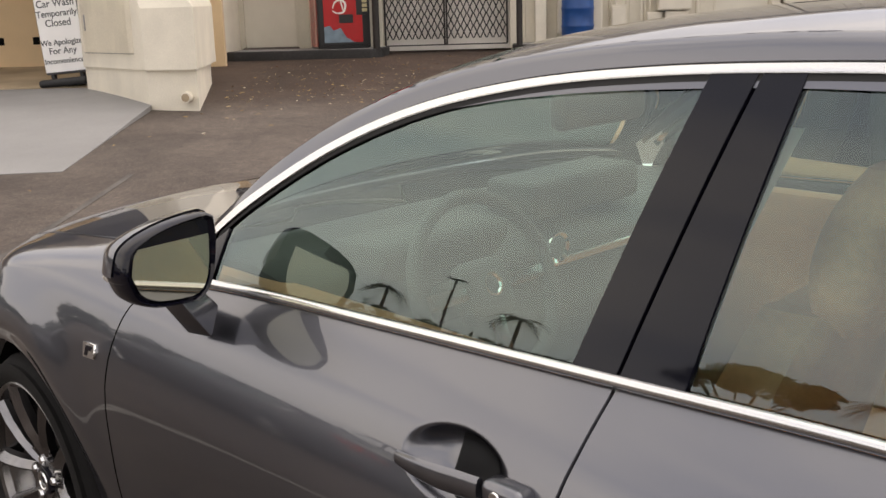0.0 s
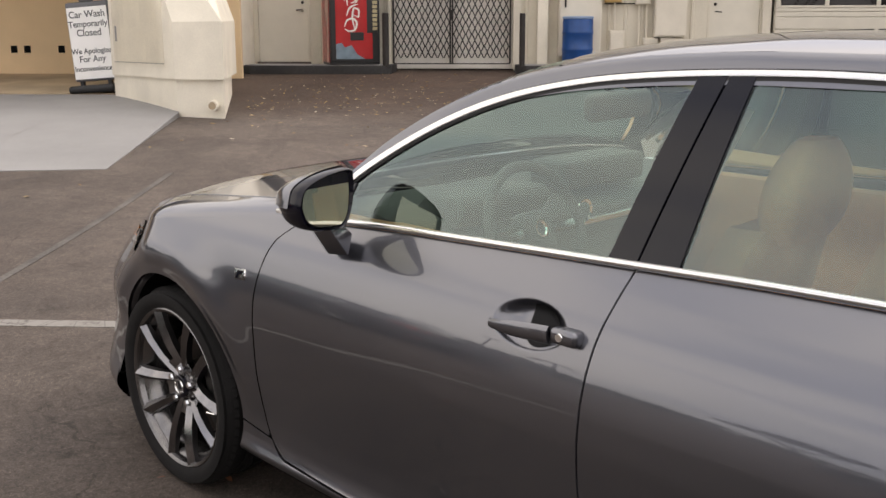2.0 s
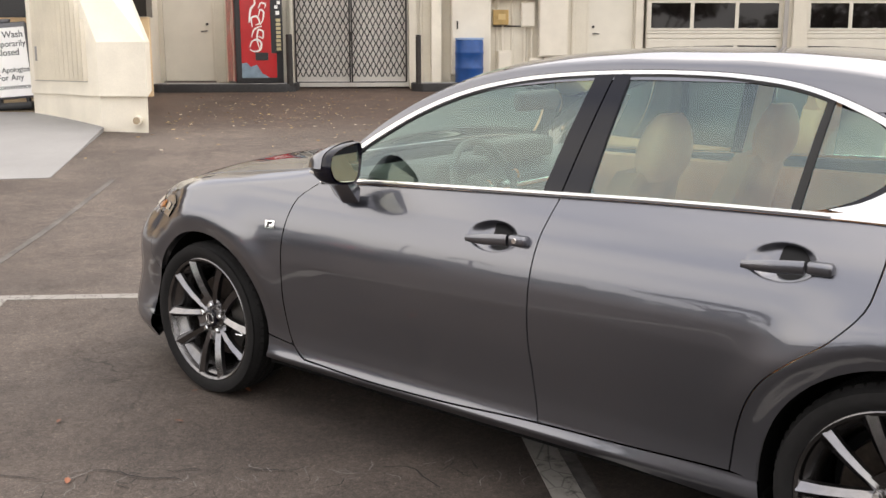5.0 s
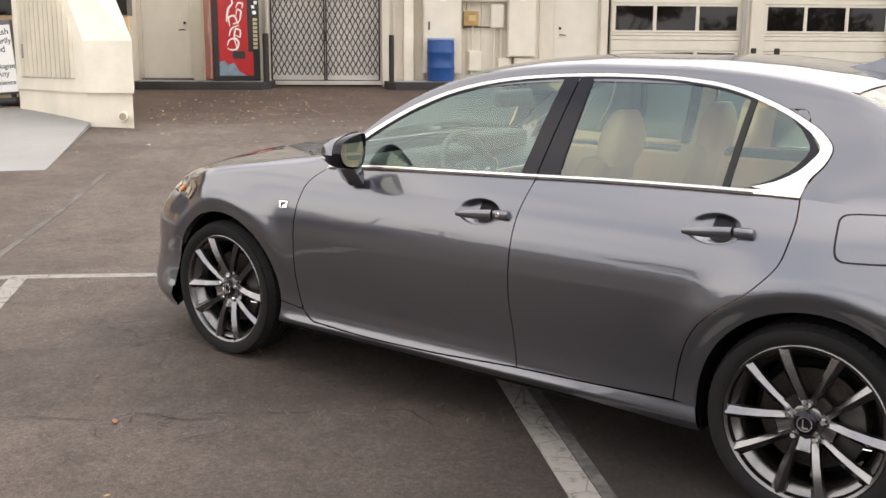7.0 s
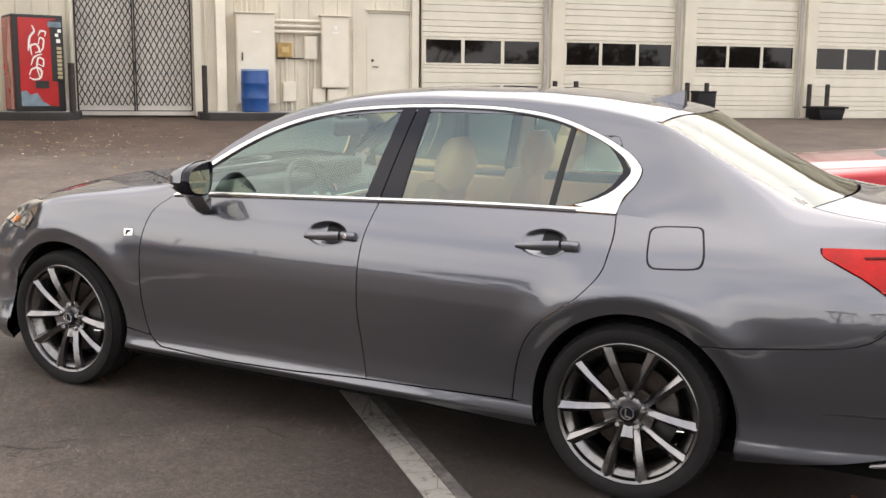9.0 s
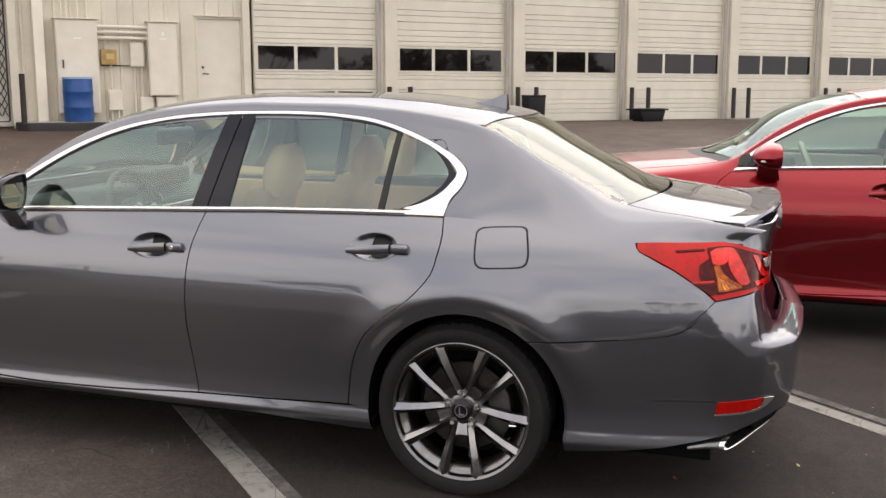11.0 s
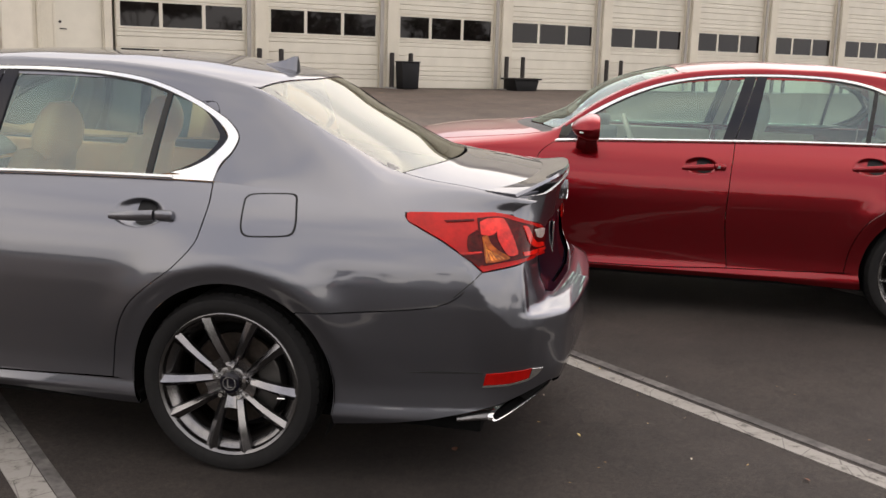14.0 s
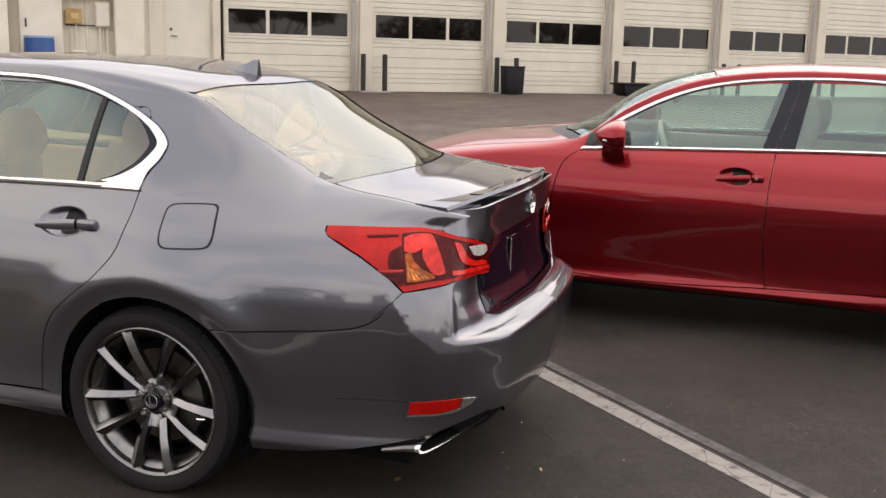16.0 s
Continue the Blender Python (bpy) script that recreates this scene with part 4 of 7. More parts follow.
        face = smooth_line([(1.034, 1.082), (1.022, 1.122), (0.975, 1.148), (0.910, 1.161), (0.865, 1.164), (0.848, 1.156), (0.846, 1.130), (0.853, 1.070), (0.868, 1.030), (0.895, 1.012), (0.970, 1.018), (1.018, 1.042), (1.034, 1.082)], 41)[:-1]
        face = [(yy - 0.014, zz) for yy, zz in face]
        cy, cz, count = 0.921, 1.086, len(face)
        shell = bmesh.new()
        rows = []
        for q in range(11):
            t = q / 10
            f = max(0.05, (1 - t ** 2.4)) ** 0.55
            grow = 1.0 + 0.05 * math.sin(math.pi * min(1.0, t * 1.6))
            rows.append([shell.verts.new((0.902 - 0.150 * t + 0.10 * (yy - cy) * (1 - t), m * (cy + 0.012 * t + (yy - cy) * f * grow), cz - 0.006 * t + (zz - cz) * f * grow)) for yy, zz in face])
        for q0, q1 in zip(rows, rows[1:]):
            for a in range(count):
                shell.faces.new((q0[a], q0[(a + 1) % count], q1[(a + 1) % count], q1[a]))
        shell.faces.new(rows[-1])
        rim = [v.co.copy() for v in rows[0]]
        cm = sum(rim, Vector()) / count
        lip = [shell.verts.new(cm + (v - cm) * 0.965 + Vector((0.004, 0, 0))) for v in rim]
        inn = [shell.verts.new(cm + (v - cm) * 0.88 + Vector((-0.006, 0, 0))) for v in rim]
        for q0, q1 in ((rows[0], lip), (lip, inn)):
            for a in range(count):
                shell.faces.new((q0[a], q0[(a + 1) % count], q1[(a + 1) % count], q1[a]))
        shell.faces.new(inn)
        sh = part("mirror_shell", shell, PIANO if rich else paint, mr, "gloss mirror housing", smooth=True)
        # painted cap over the front and outer part of the housing
        cap = bmesh.new()
        crow = []
        for q in range(2, 11):
            t = q / 10
            f = max(0.05, (1 - t ** 2.4)) ** 0.55
            grow = 1.0 + 0.05 * math.sin(math.pi * min(1.0, t * 1.6))
            crow.append([cap.verts.new((0.900 - 0.153 * t + 0.10 * (yy - cy) * (1 - t), m * (cy + 0.012 * t + (yy - cy) * (f * grow + 0.025)), cz - 0.006 * t + (zz - cz) * (f * grow + 0.03))) for yy, zz in face if zz > 1.075])
        for q0, q1 in zip(crow, crow[1:]):
            for a in range(len(q0) - 1):
                if (q0[a].co - q0[a + 1].co).length < 0.05:
                    cap.faces.new((q0[a], q0[a + 1], q1[a + 1], q1[a]))
        part("mirror_cap", cap, paint, mr, smooth=True)
        gl = bmesh.new()
        ring = [gl.verts.new(cm + (v - cm) * 0.85 + Vector((-0.003 - 0.07 * (v.z - cm.z), 0, 0))) for v in rim]
        gl.faces.new(ring)
        part("mirror_glass", gl, MIRROR, mr, "mirror glass in a black frame")
        st = bmesh.new()
        pts = [(0.77, 0.835, 0.990), (0.89, 0.835, 0.990), (0.912, 0.868, 0.940), (0.832, 0.870, 0.930), (0.775, 0.862, 0.955)]
        hi2 = [(0.785, 0.872, 1.035), (0.88, 0.872, 1.035), (0.897, 0.925, 1.030), (0.84, 0.94, 1.03), (0.785, 0.92, 1.035)]
        v0 = [st.verts.new((a, m * b, c)) for a, b, c in pts]
        v1 = [st.verts.new((a, m * b, c)) for a, b, c in hi2]
        st.faces.new(v0)
        st.faces.new(v1[::-1])
        for a in range(5):
            st.faces.new((v0[a], v0[(a + 1) % 5], v1[(a + 1) % 5], v1[a]))
        bmesh.ops.bevel(st, geom=st.edges[:], offset=0.006, segments=2, affect="EDGES", profile=0.5)
        part("mirror_stalk", st, paint, mr, smooth=True)
        part("side_repeater", box(0.795, 0.86, *sorted((m * 0.975, m * 1.007)), 1.056, 1.068, 0.005, 2), LAMP_CLEAR, mr, smooth=True)
        # inner door panels
        bm = bmesh.new()
        for x0, x1 in ((0.62, 1.68), (1.73, 2.42)):
            box(x0, x1, *sorted((m * 0.66, m * 0.73)), 0.35, 1.0, 0.02, 2, bm)
        part("door_lining", bm, seats, car, "leather door lining", smooth=True)
    # spoiler lip along the boot's edge
    if rich:
        bm = bmesh.new()
        rows = []
        for v in np.linspace(-1, 1, 25):
            yv = 0.615 * v
            back = 3.955 - 0.135 * abs(v) ** 2.6
            p = float(top(min(3.90, back - 0.10), np.clip(v, -0.98, 0.98))[2])
            tip = p + 0.030 - 0.034 * abs(v) ** 4
            rows.append([bm.verts.new(q) for q in ((back - 0.11, yv, p + 0.003), (back - 0.05, yv, p + (tip - p) * 0.45), (back, yv, tip), (back + 0.006, yv, tip - 0.010), (back - 0.012, yv, p - 0.035))])
        for q0, q1 in zip(rows, rows[1:]):
            for a in range(5):
                bm.faces.new((q0[a], q0[(a + 1) % 5], q1[(a + 1) % 5], q1[a]))
        bm.faces.new(rows[0])
        bm.faces.new(rows[-1][::-1])
        part("boot_spoiler", bm, paint, car, "slim painted lip spoiler", smooth=True)
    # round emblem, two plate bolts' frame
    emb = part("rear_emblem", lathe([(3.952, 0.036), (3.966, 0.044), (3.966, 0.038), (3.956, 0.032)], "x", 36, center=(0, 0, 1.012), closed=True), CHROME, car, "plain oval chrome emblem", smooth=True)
    part("emblem_stroke", box(3.955, 3.966, -0.016, -0.008, 0.992, 1.034, 0.002, 1, box(3.955, 3.966, -0.012, 0.020, 0.992, 1.000, 0.002)), CHROME, emb)
    pl = part("plate_bracket", box(3.925, 3.932, -0.16, 0.16, 0.765, 0.775, 0.002, 1, box(3.925, 3.932, -0.165, -0.155, 0.765, 0.90, 0.002)), BRIGHT, car, "thin empty plate frame")
    part("plate_backing", box(3.918, 3.926, -0.155, 0.155, 0.765, 0.905, 0.004), PIANO, car)
    # fin aerial on the roof
    bm = bmesh.new()
    prof = [(2.64, 0.0, 0.002), (2.68, 0.016, 0.014), (2.73, 0.024, 0.034), (2.765, 0.020, 0.056), (2.785, 0.011, 0.062), (2.79, 0.012, 0.045), (2.795, 0.022, 0.0)]
    rows = []
    for x, hw, hh in prof:
        z = float(top(x, 0)[2])
        rows.append([bm.verts.new((x, -hw * 0.9 - 0.004, z - 0.004)), bm.verts.new((x, -hw * 0.35, z + hh)), bm.verts.new((x, hw * 0.35, z + hh)), bm.verts.new((x, hw * 0.9 + 0.004, z - 0.004))])
    for q0, q1 in zip(rows, rows[1:]):
        for a in range(3):
            bm.faces.new((q0[a], q0[a + 1], q1[a + 1], q1[a]))
    fin = part("roof_fin", bm, paint, car, "shark-fin aerial", smooth=True)
    # the fin's rear faces are near black
    fin.data.materials.append(SEAL)
    for p in fin.data.polygons:
        if p.index >= 12:
            p.material_index = 1
    # underbody and floor
    part("underbody", box(-0.55, 3.75, -0.70, 0.70, 0.19, 0.24), SHADE_BLACK, car)
    bm = box(0.37, 2.48, -0.855, 0.855, 0.215, 0.26)
    part("sill_beam", bm, SHADE_BLACK, car)
    part("cabin_floor", box(0.42, 2.46, -0.74, 0.74, 0.27, 0.31), CARPET, car)
    part("bulkhead", box(0.395, 0.43, -0.60, 0.60, 0.25, 0.93), SHADE_BLACK, car)
    # cabin
    for y in (-0.37, 0.37):
        seat(car, y, seats, 0.0 if y < 0 else 0.10)
    part("rear_bench", box(2.0, 2.44, -0.64, 0.64, 0.36, 0.56, 0.06, 4), seats, car, smooth=True)
    bm = bmesh.new()
    for y0, y1 in ((-0.485, -0.20), (-0.19, 0.19), (0.20, 0.485)):
        b2 = box(-0.08, 0.08, y0, y1, 0, 0.55, 0.05, 4)
        bmesh.ops.rotate(b2, cent=(0, 0, 0), matrix=Matrix.Rotation(radians(20), 3, "Y"), verts=b2.verts)
        bmesh.ops.translate(b2, vec=(2.60, 0, 0.50), verts=b2.verts)
        tmp = bpy.data.meshes.new("tmp")
        b2.to_mesh(tmp)
        b2.free()
        bm.from_mesh(tmp)
        bpy.data.meshes.remove(tmp)
    part("rear_backrest", bm, seats, car, smooth=True)
    for y in (-0.40, 0.40):
        part("rear_headrest", box(2.79, 2.89, y - 0.12, y + 0.12, 0.99, 1.085, 0.035, 3), seats, car, smooth=True)
    part("parcel_shelf", box(2.88, 3.42, -0.58, 0.58, 1.02, 1.05, 0.01), DASH, car)
    # dashboard with a hood over the dials
    outline = [(0.46, 0.70), (0.46, 0.98), (0.60, 1.015), (0.80, 1.020), (0.93, 0.995), (0.985, 0.95), (0.97, 0.86), (1.0, 0.80), (0.93, 0.62), (0.6, 0.62)]
    part("dashboard", prism(outline, 1.40, "y", -0.70, 0.015), DASH, car, "dark padded dashboard", smooth=True)
    part("dial_hood", prism([(0.80, 1.00), (0.86, 1.055), (1.0, 1.06), (1.02, 1.03), (0.98, 0.97), (0.84, 0.97)], 0.36, "y", -0.55, 0.015), DASH, car, smooth=True)
    part("dash_strip", box(0.975, 0.995, -0.12, 0.66, 0.905, 0.925, 0.004), BRIGHT, car, "bright strip across the dashboard")
    part("air_vent", lathe([(0.992, 0.030), (1.002, 0.036), (1.008, 0.036), (1.004, 0.028)], "x", 24, center=(0, -0.02, 0.955), closed=True), CHROME, car, smooth=True)
    part("screen_hood", box(0.80, 0.96, -0.05, 0.36, 1.01, 1.10, 0.02, 3), DASH, car, smooth=True)
    part("centre_console", box(0.95, 1.75, -0.12, 0.12, 0.30, 0.62, 0.04, 3), DASH, car, smooth=True)
    # steering wheel, tilted towards the driver
    sw = new("steering_wheel")
    sw.parent = car
    sw.matrix_local = pose(1.115, -0.37, 0.965, 0, -22, 0)
    ring = [(0.0, 0.182 * math.cos(2 * math.pi * q / 40), 0.182 * math.sin(2 * math.pi * q / 40)) for q in range(41)]
    part("wheel_rim", tube(ring, 0.0155, 10, caps=False), DASH if rich else CREAM_LEATHER, sw, smooth=True)
    part("wheel_boss", box(-0.045, 0.015, -0.065, 0.065, -0.070, 0.055, 0.025, 3), DASH, sw, smooth=True)
    bm = bmesh.new()
    box(-0.012, 0.006, -0.175, -0.05, -0.018, 0.014, 0.005, 2, bm)
    box(-0.012, 0.006, 0.05, 0.175, -0.018, 0.014, 0.005, 2, bm)
    box(-0.012, 0.006, -0.018, 0.018, -0.175, -0.05, 0.005, 2, bm)
    part("wheel_spokes", bm, RIM_EDGE, sw, smooth=True)
    part("boss_ring", lathe([(0.014, 0.020), (0.020, 0.024), (0.020, 0.020), (0.016, 0.017)], "x", 24, closed=True), CHROME, sw, smooth=True)
    part("steering_column", tube([(-0.02, 0, 0), (-0.30, 0, -0.02)], 0.04, 12), DASH, sw, smooth=True)
    # inside mirror and sun visors
    im = part("inside_mirror", box(1.080, 1.125, -0.150, 0.150, 1.240, 1.322, 0.022, 4), MIRROR_BACK, car, "dark interior mirror", smooth=True)
    part("mirror_foot", tube([(1.09, 0, 1.31), (1.02, 0, 1.355)], 0.010, 8), BLACK, im)
    for y in (-0.34, 0.34):
        part("sun_visor", box(1.16, 1.34, y - 0.18, y + 0.18, 1.375, 1.392, 0.008, 2), HEADLINER, car, smooth=True)
    skin("headlining", top, [(x, -0.93) for x in np.linspace(1.30, 2.80, 10)] + [(x, 0.93) for x in np.linspace(2.80, 1.30, 10)], HEADLINER, car, step=(0.2, 0.2), lift=-0.03, flange=0)
    for mirror in (False, True):
        skin("pillar_lining", upper_t, [(x, 0.20) for x in np.linspace(2.78, 3.30, 8)] + [(x, 0.95) for x in np.linspace(3.20, 2.72, 8)], HEADLINER, car, step=(0.1, 0.2), lift=-0.03, flange=0, mirror=mirror)
        skin("pillar_lining", upper, [(1.70, 1.05), (1.80, 1.37), (1.87, 1.37), (1.77, 1.05)], HEADLINER, car, step=(0.1, 0.2), lift=-0.03, flange=0, mirror=mirror)


def sedan(name, m, paint, label, seats, rich=True):
    """A four-door sedan, panel by panel."""
    PAINT_NOW[0] = paint
    car = tagged(empty(name, m), label, "car", "parked cars")
    hx, hz, hr = HUBS[0]
    gx, gz, gr = HUBS[1]
    gap = 0.0028
    for mirror in (False, True):
        side_name = dict(mirror=mirror)
        # flank panels
        arch_f = arc(hx, hz, hr, 188, 1.6)
        top_f = [(float(s_at(x)), z) for x, z in belt_line(-0.44, 0.634, 20)]
        fender = [(-0.44, 0.64), (-0.3547, 0.502)] + [p for p in arch_f if p[1] > 0.50 or p[0] > 0] + [(0.46, 0.337), (0.528, 0.329)] + [(x - gap, z) for x, z in DOOR_FRONT[::-1][1:-1] if z > 0.331] + top_f[::-1]
        skin("front_fender", side, fender, paint, car, step=(0.016, 0.014), **side_name)
        fd = [(x + gap, z) for x, z in DOOR_FRONT[::-1]] + [(x, z - 0.002) for x, z in belt_line(0.66, 1.69, 20)] + [(x - gap, z) for x, z in DOOR_MID] + [(float(x), float(DOOR_FOOT(x))) for x in np.linspace(1.69, 0.64, 16)]
        cup_a = list(np.linspace(CUPS[0][0] - 0.109, CUPS[0][0] + 0.109, 58))
        cup_b = list(np.linspace(CUPS[0][1] - 0.0555, CUPS[0][1] + 0.0555, 42))
        fdoor = skin("front_door", side, fd, paint, car, extra_a=cup_a, extra_b=cup_b, **side_name)
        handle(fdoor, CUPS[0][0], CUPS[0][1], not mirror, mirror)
        rd = [(x + gap, z) for x, z in DOOR_MID[::-1]] + [(x, z - 0.002) for x, z in belt_line(1.73, 2.70, 20)] + [(x - gap, z) for x, z in DOOR_REAR] + [(float(x), float(DOOR_FOOT(x))) for x in np.linspace(2.36, 1.74, 12)]
        cup_a = list(np.linspace(CUPS[1][0] - 0.109, CUPS[1][0] + 0.109, 58))
        cup_b = list(np.linspace(CUPS[1][1] - 0.0555, CUPS[1][1] + 0.0555, 42))
        rdoor = skin("rear_door", side, rd, paint, car, step=(0.015, 0.013), extra_a=cup_a, extra_b=cup_b, **side_name)
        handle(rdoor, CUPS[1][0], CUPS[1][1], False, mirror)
        arch_r = arc(gx, gz, gr, 184, 51)
        crease = smooth_line([(3.105, 0.640), (3.40, 0.665), (3.60, 0.690), (3.66, 0.715), (3.735, 0.802)], 16)
        lamp_low = [(3.756, 0.808), (3.708, 0.849), (3.611, 0.910), (3.527, 0.950), (3.488, 0.968), (3.474, 0.984)]
        quarter = [(x + gap, z) for x, z in DOOR_REAR[::-1]] + [(float(s_at(x)), z) for x, z in belt_line(2.73, 3.47, 20)] + lamp_low[::-1] + crease[::-1][1:] + arch_r[::-1]
        skin("quarter_panel", side, quarter, paint, car, step=(0.016, 0.014), **side_name)
        rock_top = [(float(x), float(DOOR_FOOT(x)) - 0.006) for x in np.linspace(0.612, 2.462, 30)]
        rocker = [(0.375, 0.243), (0.9, 0.236), (1.5, 0.234), (2.0, 0.236), (2.40, 0.220), (2.481, 0.222)] + rock_top[::-1] + [(0.590, 0.283), (0.562, 0.298), (0.544, 0.321), (0.528, 0.3245), (0.46, 0.332), (0.3925, 0.340), (0.388, 0.275)]
        skin("side_skirt", side, rocker, paint, car, step=(0.05, 0.010), **side_name)
        # bumpers, wrapped round the corners
        arch_b = arc(gx, gz, gr, 50, -10)
        rb = [(float(a), float(b) - gap * 2) for a, b in crease] + [(3.80, 0.79), (3.98, 0.765), (4.10, 0.705), (4.22, 0.678), (S_REAR, 0.674), (S_REAR, 0.27), (4.28, 0.30), (4.16, 0.370), (4.06, 0.385), (3.95, 0.352), (3.85, 0.318), (3.72, 0.288), (3.6, 0.265), (3.42, 0.240), (3.24, 0.224)] + arch_b[::-1]
        skin("rear_bumper", side, rb, paint, car, step=(0.014, 0.012), **side_name)
        fb = [(PS[0], 0.19), (-0.9, 0.175), (-0.62, 0.165), (-0.44, 0.165), (-0.41, 0.19), (-0.40, 0.30)] + [p for p in arc(hx, hz, hr, 187, 160, 6) if p[1] < 0.5] + [(-0.3547, 0.5), (-0.4425, 0.638), (-0.4435, 0.744), (-0.55, 0.748), (-0.75, 0.741), (-0.985, 0.716), (-0.99, 0.662), (PS[0], 0.66)]
        skin("front_bumper", side, fb, paint, car, step=(0.03, 0.016), **side_name)
        foot = [(-0.43, 0.17), (-0.412, 0.19), (-0.402, 0.30)] + [p for p in arc(hx, hz, hr, 187, 160, 6) if p[1] < 0.5] + [(-0.3547, 0.5), (-0.385, 0.5), (-0.42, 0.40), (-0.435, 0.30)]
        skin("wheel_arch_liner", side, foot, SHADE_BLACK, car, "black plastic arch liner", step=(0.02, 0.03), lift=-0.006, flange=0.17, **side_name)
        skin("front_corner", side, [(PS[0] + 0.34, 0.664), (-0.995, 0.664), (-0.935, 0.80), (PS[0] + 0.34, 0.80)], paint, car, **side_name)
        nose = [(PS[0], 0.665), (PS[0] + 0.335, 0.665), (PS[0] + 0.335, 0.80), (PS[0], 0.80)]
        skin("grille_top", side, nose, BLACK, car, **side_name)
        lamp = [(-0.985, 0.72), (-0.75, 0.745), (-0.55, 0.752), (-0.44, 0.750), (-0.275, 0.752), (-0.245, 0.775), (-0.225, 0.812), (-0.245, 0.826), (-0.33, 0.838), (-0.44, 0.823), (-0.62, 0.795), (-0.935, 0.80)]
        hl = skin("headlamp", side, lamp, LAMP_SMOKE, car, "clear headlamp with an amber corner", step=(0.03, 0.02), lift=0.004, flange=0.005, **side_name)
        skin("amber_corner", side, [(-0.66, 0.757), (-0.52, 0.760), (-0.43, 0.772), (-0.45, 0.798), (-0.60, 0.783)], LAMP_AMBER, hl, "amber reflector", step=(0.03, 0.02), lift=0.007, flange=0.003, **side_name)
        skin("lamp_reflector", side, [(-0.90, 0.738), (-0.70, 0.750), (-0.68, 0.775), (-0.88, 0.782)], LAMP_CLEAR, hl, "bright lamp bowl", step=(0.03, 0.02), lift=0.007, flange=0.003, **side_name)
        skin("lamp_reflector", side, [(-0.40, 0.770), (-0.33, 0.772), (-0.31, 0.800), (-0.38, 0.803)], LAMP_CLEAR, hl, "bright lamp bowl", step=(0.03, 0.02), lift=0.007, flange=0.003, **side_name)
        skin("lamp_edge", side, [(-0.282, 0.757), (-0.268, 0.760), (-0.238, 0.806), (-0.247, 0.812), (-0.262, 0.788)], BRIGHT, hl, "bright metal edge strip", step=(0.02, 0.01), lift=0.007, flange=0.003, **side_name)
        # upper body
        fl = [(x, 0.0) for x in np.linspace(-0.62, 0.66, 18)] + [(x, 1.0) for x in np.linspace(0.68, -0.62, 18)]
        skin("fender_top", upper_t, fl, paint, car, step=(0.05, 0.12), flange=0, **side_name)
        # body frame over the doors: pillars and roof rail round the window opening
        skin("roof_rail", upper_t, [(x, 0.84) for x in np.linspace(0.70, 2.43, 40)] + [(x, 1.0) for x in np.linspace(2.43, 0.70, 40)], paint, car, step=(0.05, 0.05), flange=0, **side_name)
        glass_end = smooth_line([(2.712, 1.058), (2.735, 1.10), (2.770, 1.16), (2.782, 1.218), (2.752, 1.262), (2.685, 1.302), (2.57, 1.352), (2.43, 1.393)], 24)
        cp = []
        for x, z in glass_end:
            lo, hi = 0.0, 1.0
            for _ in range(24):
                mid = (lo + hi) / 2
                lo, hi = (mid, hi) if upper_t(x, mid)[2] < z else (lo, mid)
            cp.append((x, lo))
        cpillar = cp + [(x, 1.0) for x in np.linspace(2.43, 3.90, 40)] + [(x, 0.0) for x in np.linspace(3.90, 2.74, 30)]
        skin("rear_pillar", upper_t, cpillar, paint, car, step=(0.04, 0.06), flange=0, **side_name)
        # side glass and its frames
        frame_top = round_line([(0.735, 1.085), (0.8, 1.135), (0.9, 1.197), (1.09, 1.295), (1.27, 1.36), (1.45, 1.399), (1.67, 1.424), (1.86, 1.434), (2.06, 1.437), (2.24, 1.43), (2.43, 1.403), (2.57, 1.358), (2.69, 1.303), (2.755, 1.262), (2.79, 1.218), (2.775, 1.165), (2.74, 1.12), (2.72, 1.062)], 210)
        inner_top = round_line([(0.742, 1.07), (0.808, 1.12), (0.907, 1.183), (1.096, 1.283), (1.275, 1.349), (1.452, 1.388), (1.67, 1.413), (1.86, 1.423), (2.06, 1.426), (2.236, 1.419), (2.42, 1.393), (2.555, 1.349), (2.668, 1.295), (2.725, 1.253), (2.752, 1.216), (2.722, 1.165), (2.635, 1.105), (2.55, 1.078)], 210)
        chrome = frame_top + inner_top[::-1]
        skin("window_trim", upper, chrome, BRIGHT, car, "bright metal trim round the side windows", step=(0.06, 0.05), lift=0.006, flange=0.012, **side_name)
        skin("belt_trim", upper, [(x, float(BELT(x)) + 0.001) for x in np.linspace(0.645, 2.72, 50)] + [(2.72, 1.062), (2.62, 1.075)] + [(x, float(BELT(x)) + 0.015) for x in np.linspace(2.55, 0.66, 50)], BRIGHT, car, "bright metal trim under the side windows", step=(0.08, 0.03), lift=0.007, flange=0.012, **side_name)
        bar = [upper(x, float(BELT(x)) + 0.008) * np.array([1, -1 if mirror else 1, 1]) + np.array([0, 0.004 if mirror else -0.004, 0]) for x in np.linspace(0.652, 2.56, 60)]
        part("belt_bar", tube([tuple(q) for q in bar], 0.0088, 10), BRIGHT, car, "rounded bright bar under the side windows", smooth=True)
        rim_line = [upper(x, z) * np.array([1, -1 if mirror else 1, 1]) for x, z in frame_top[4:206]]
        part("trim_seal", tube([tuple(q) for q in rim_line], 0.0042, 6), SEAL, car, smooth=True)

        def under(x):
            return float(np.interp(x, [p[0] for p in inner_top[:168]], [p[1] for p in inner_top[:168]]))

        def over(x):
            return float(BELT(x)) + 0.012
        b0, b1 = (1.636, over(1.636)), (1.748, under(1.748))
        c0, c1 = (1.708, over(1.708)), (1.815, under(1.815))
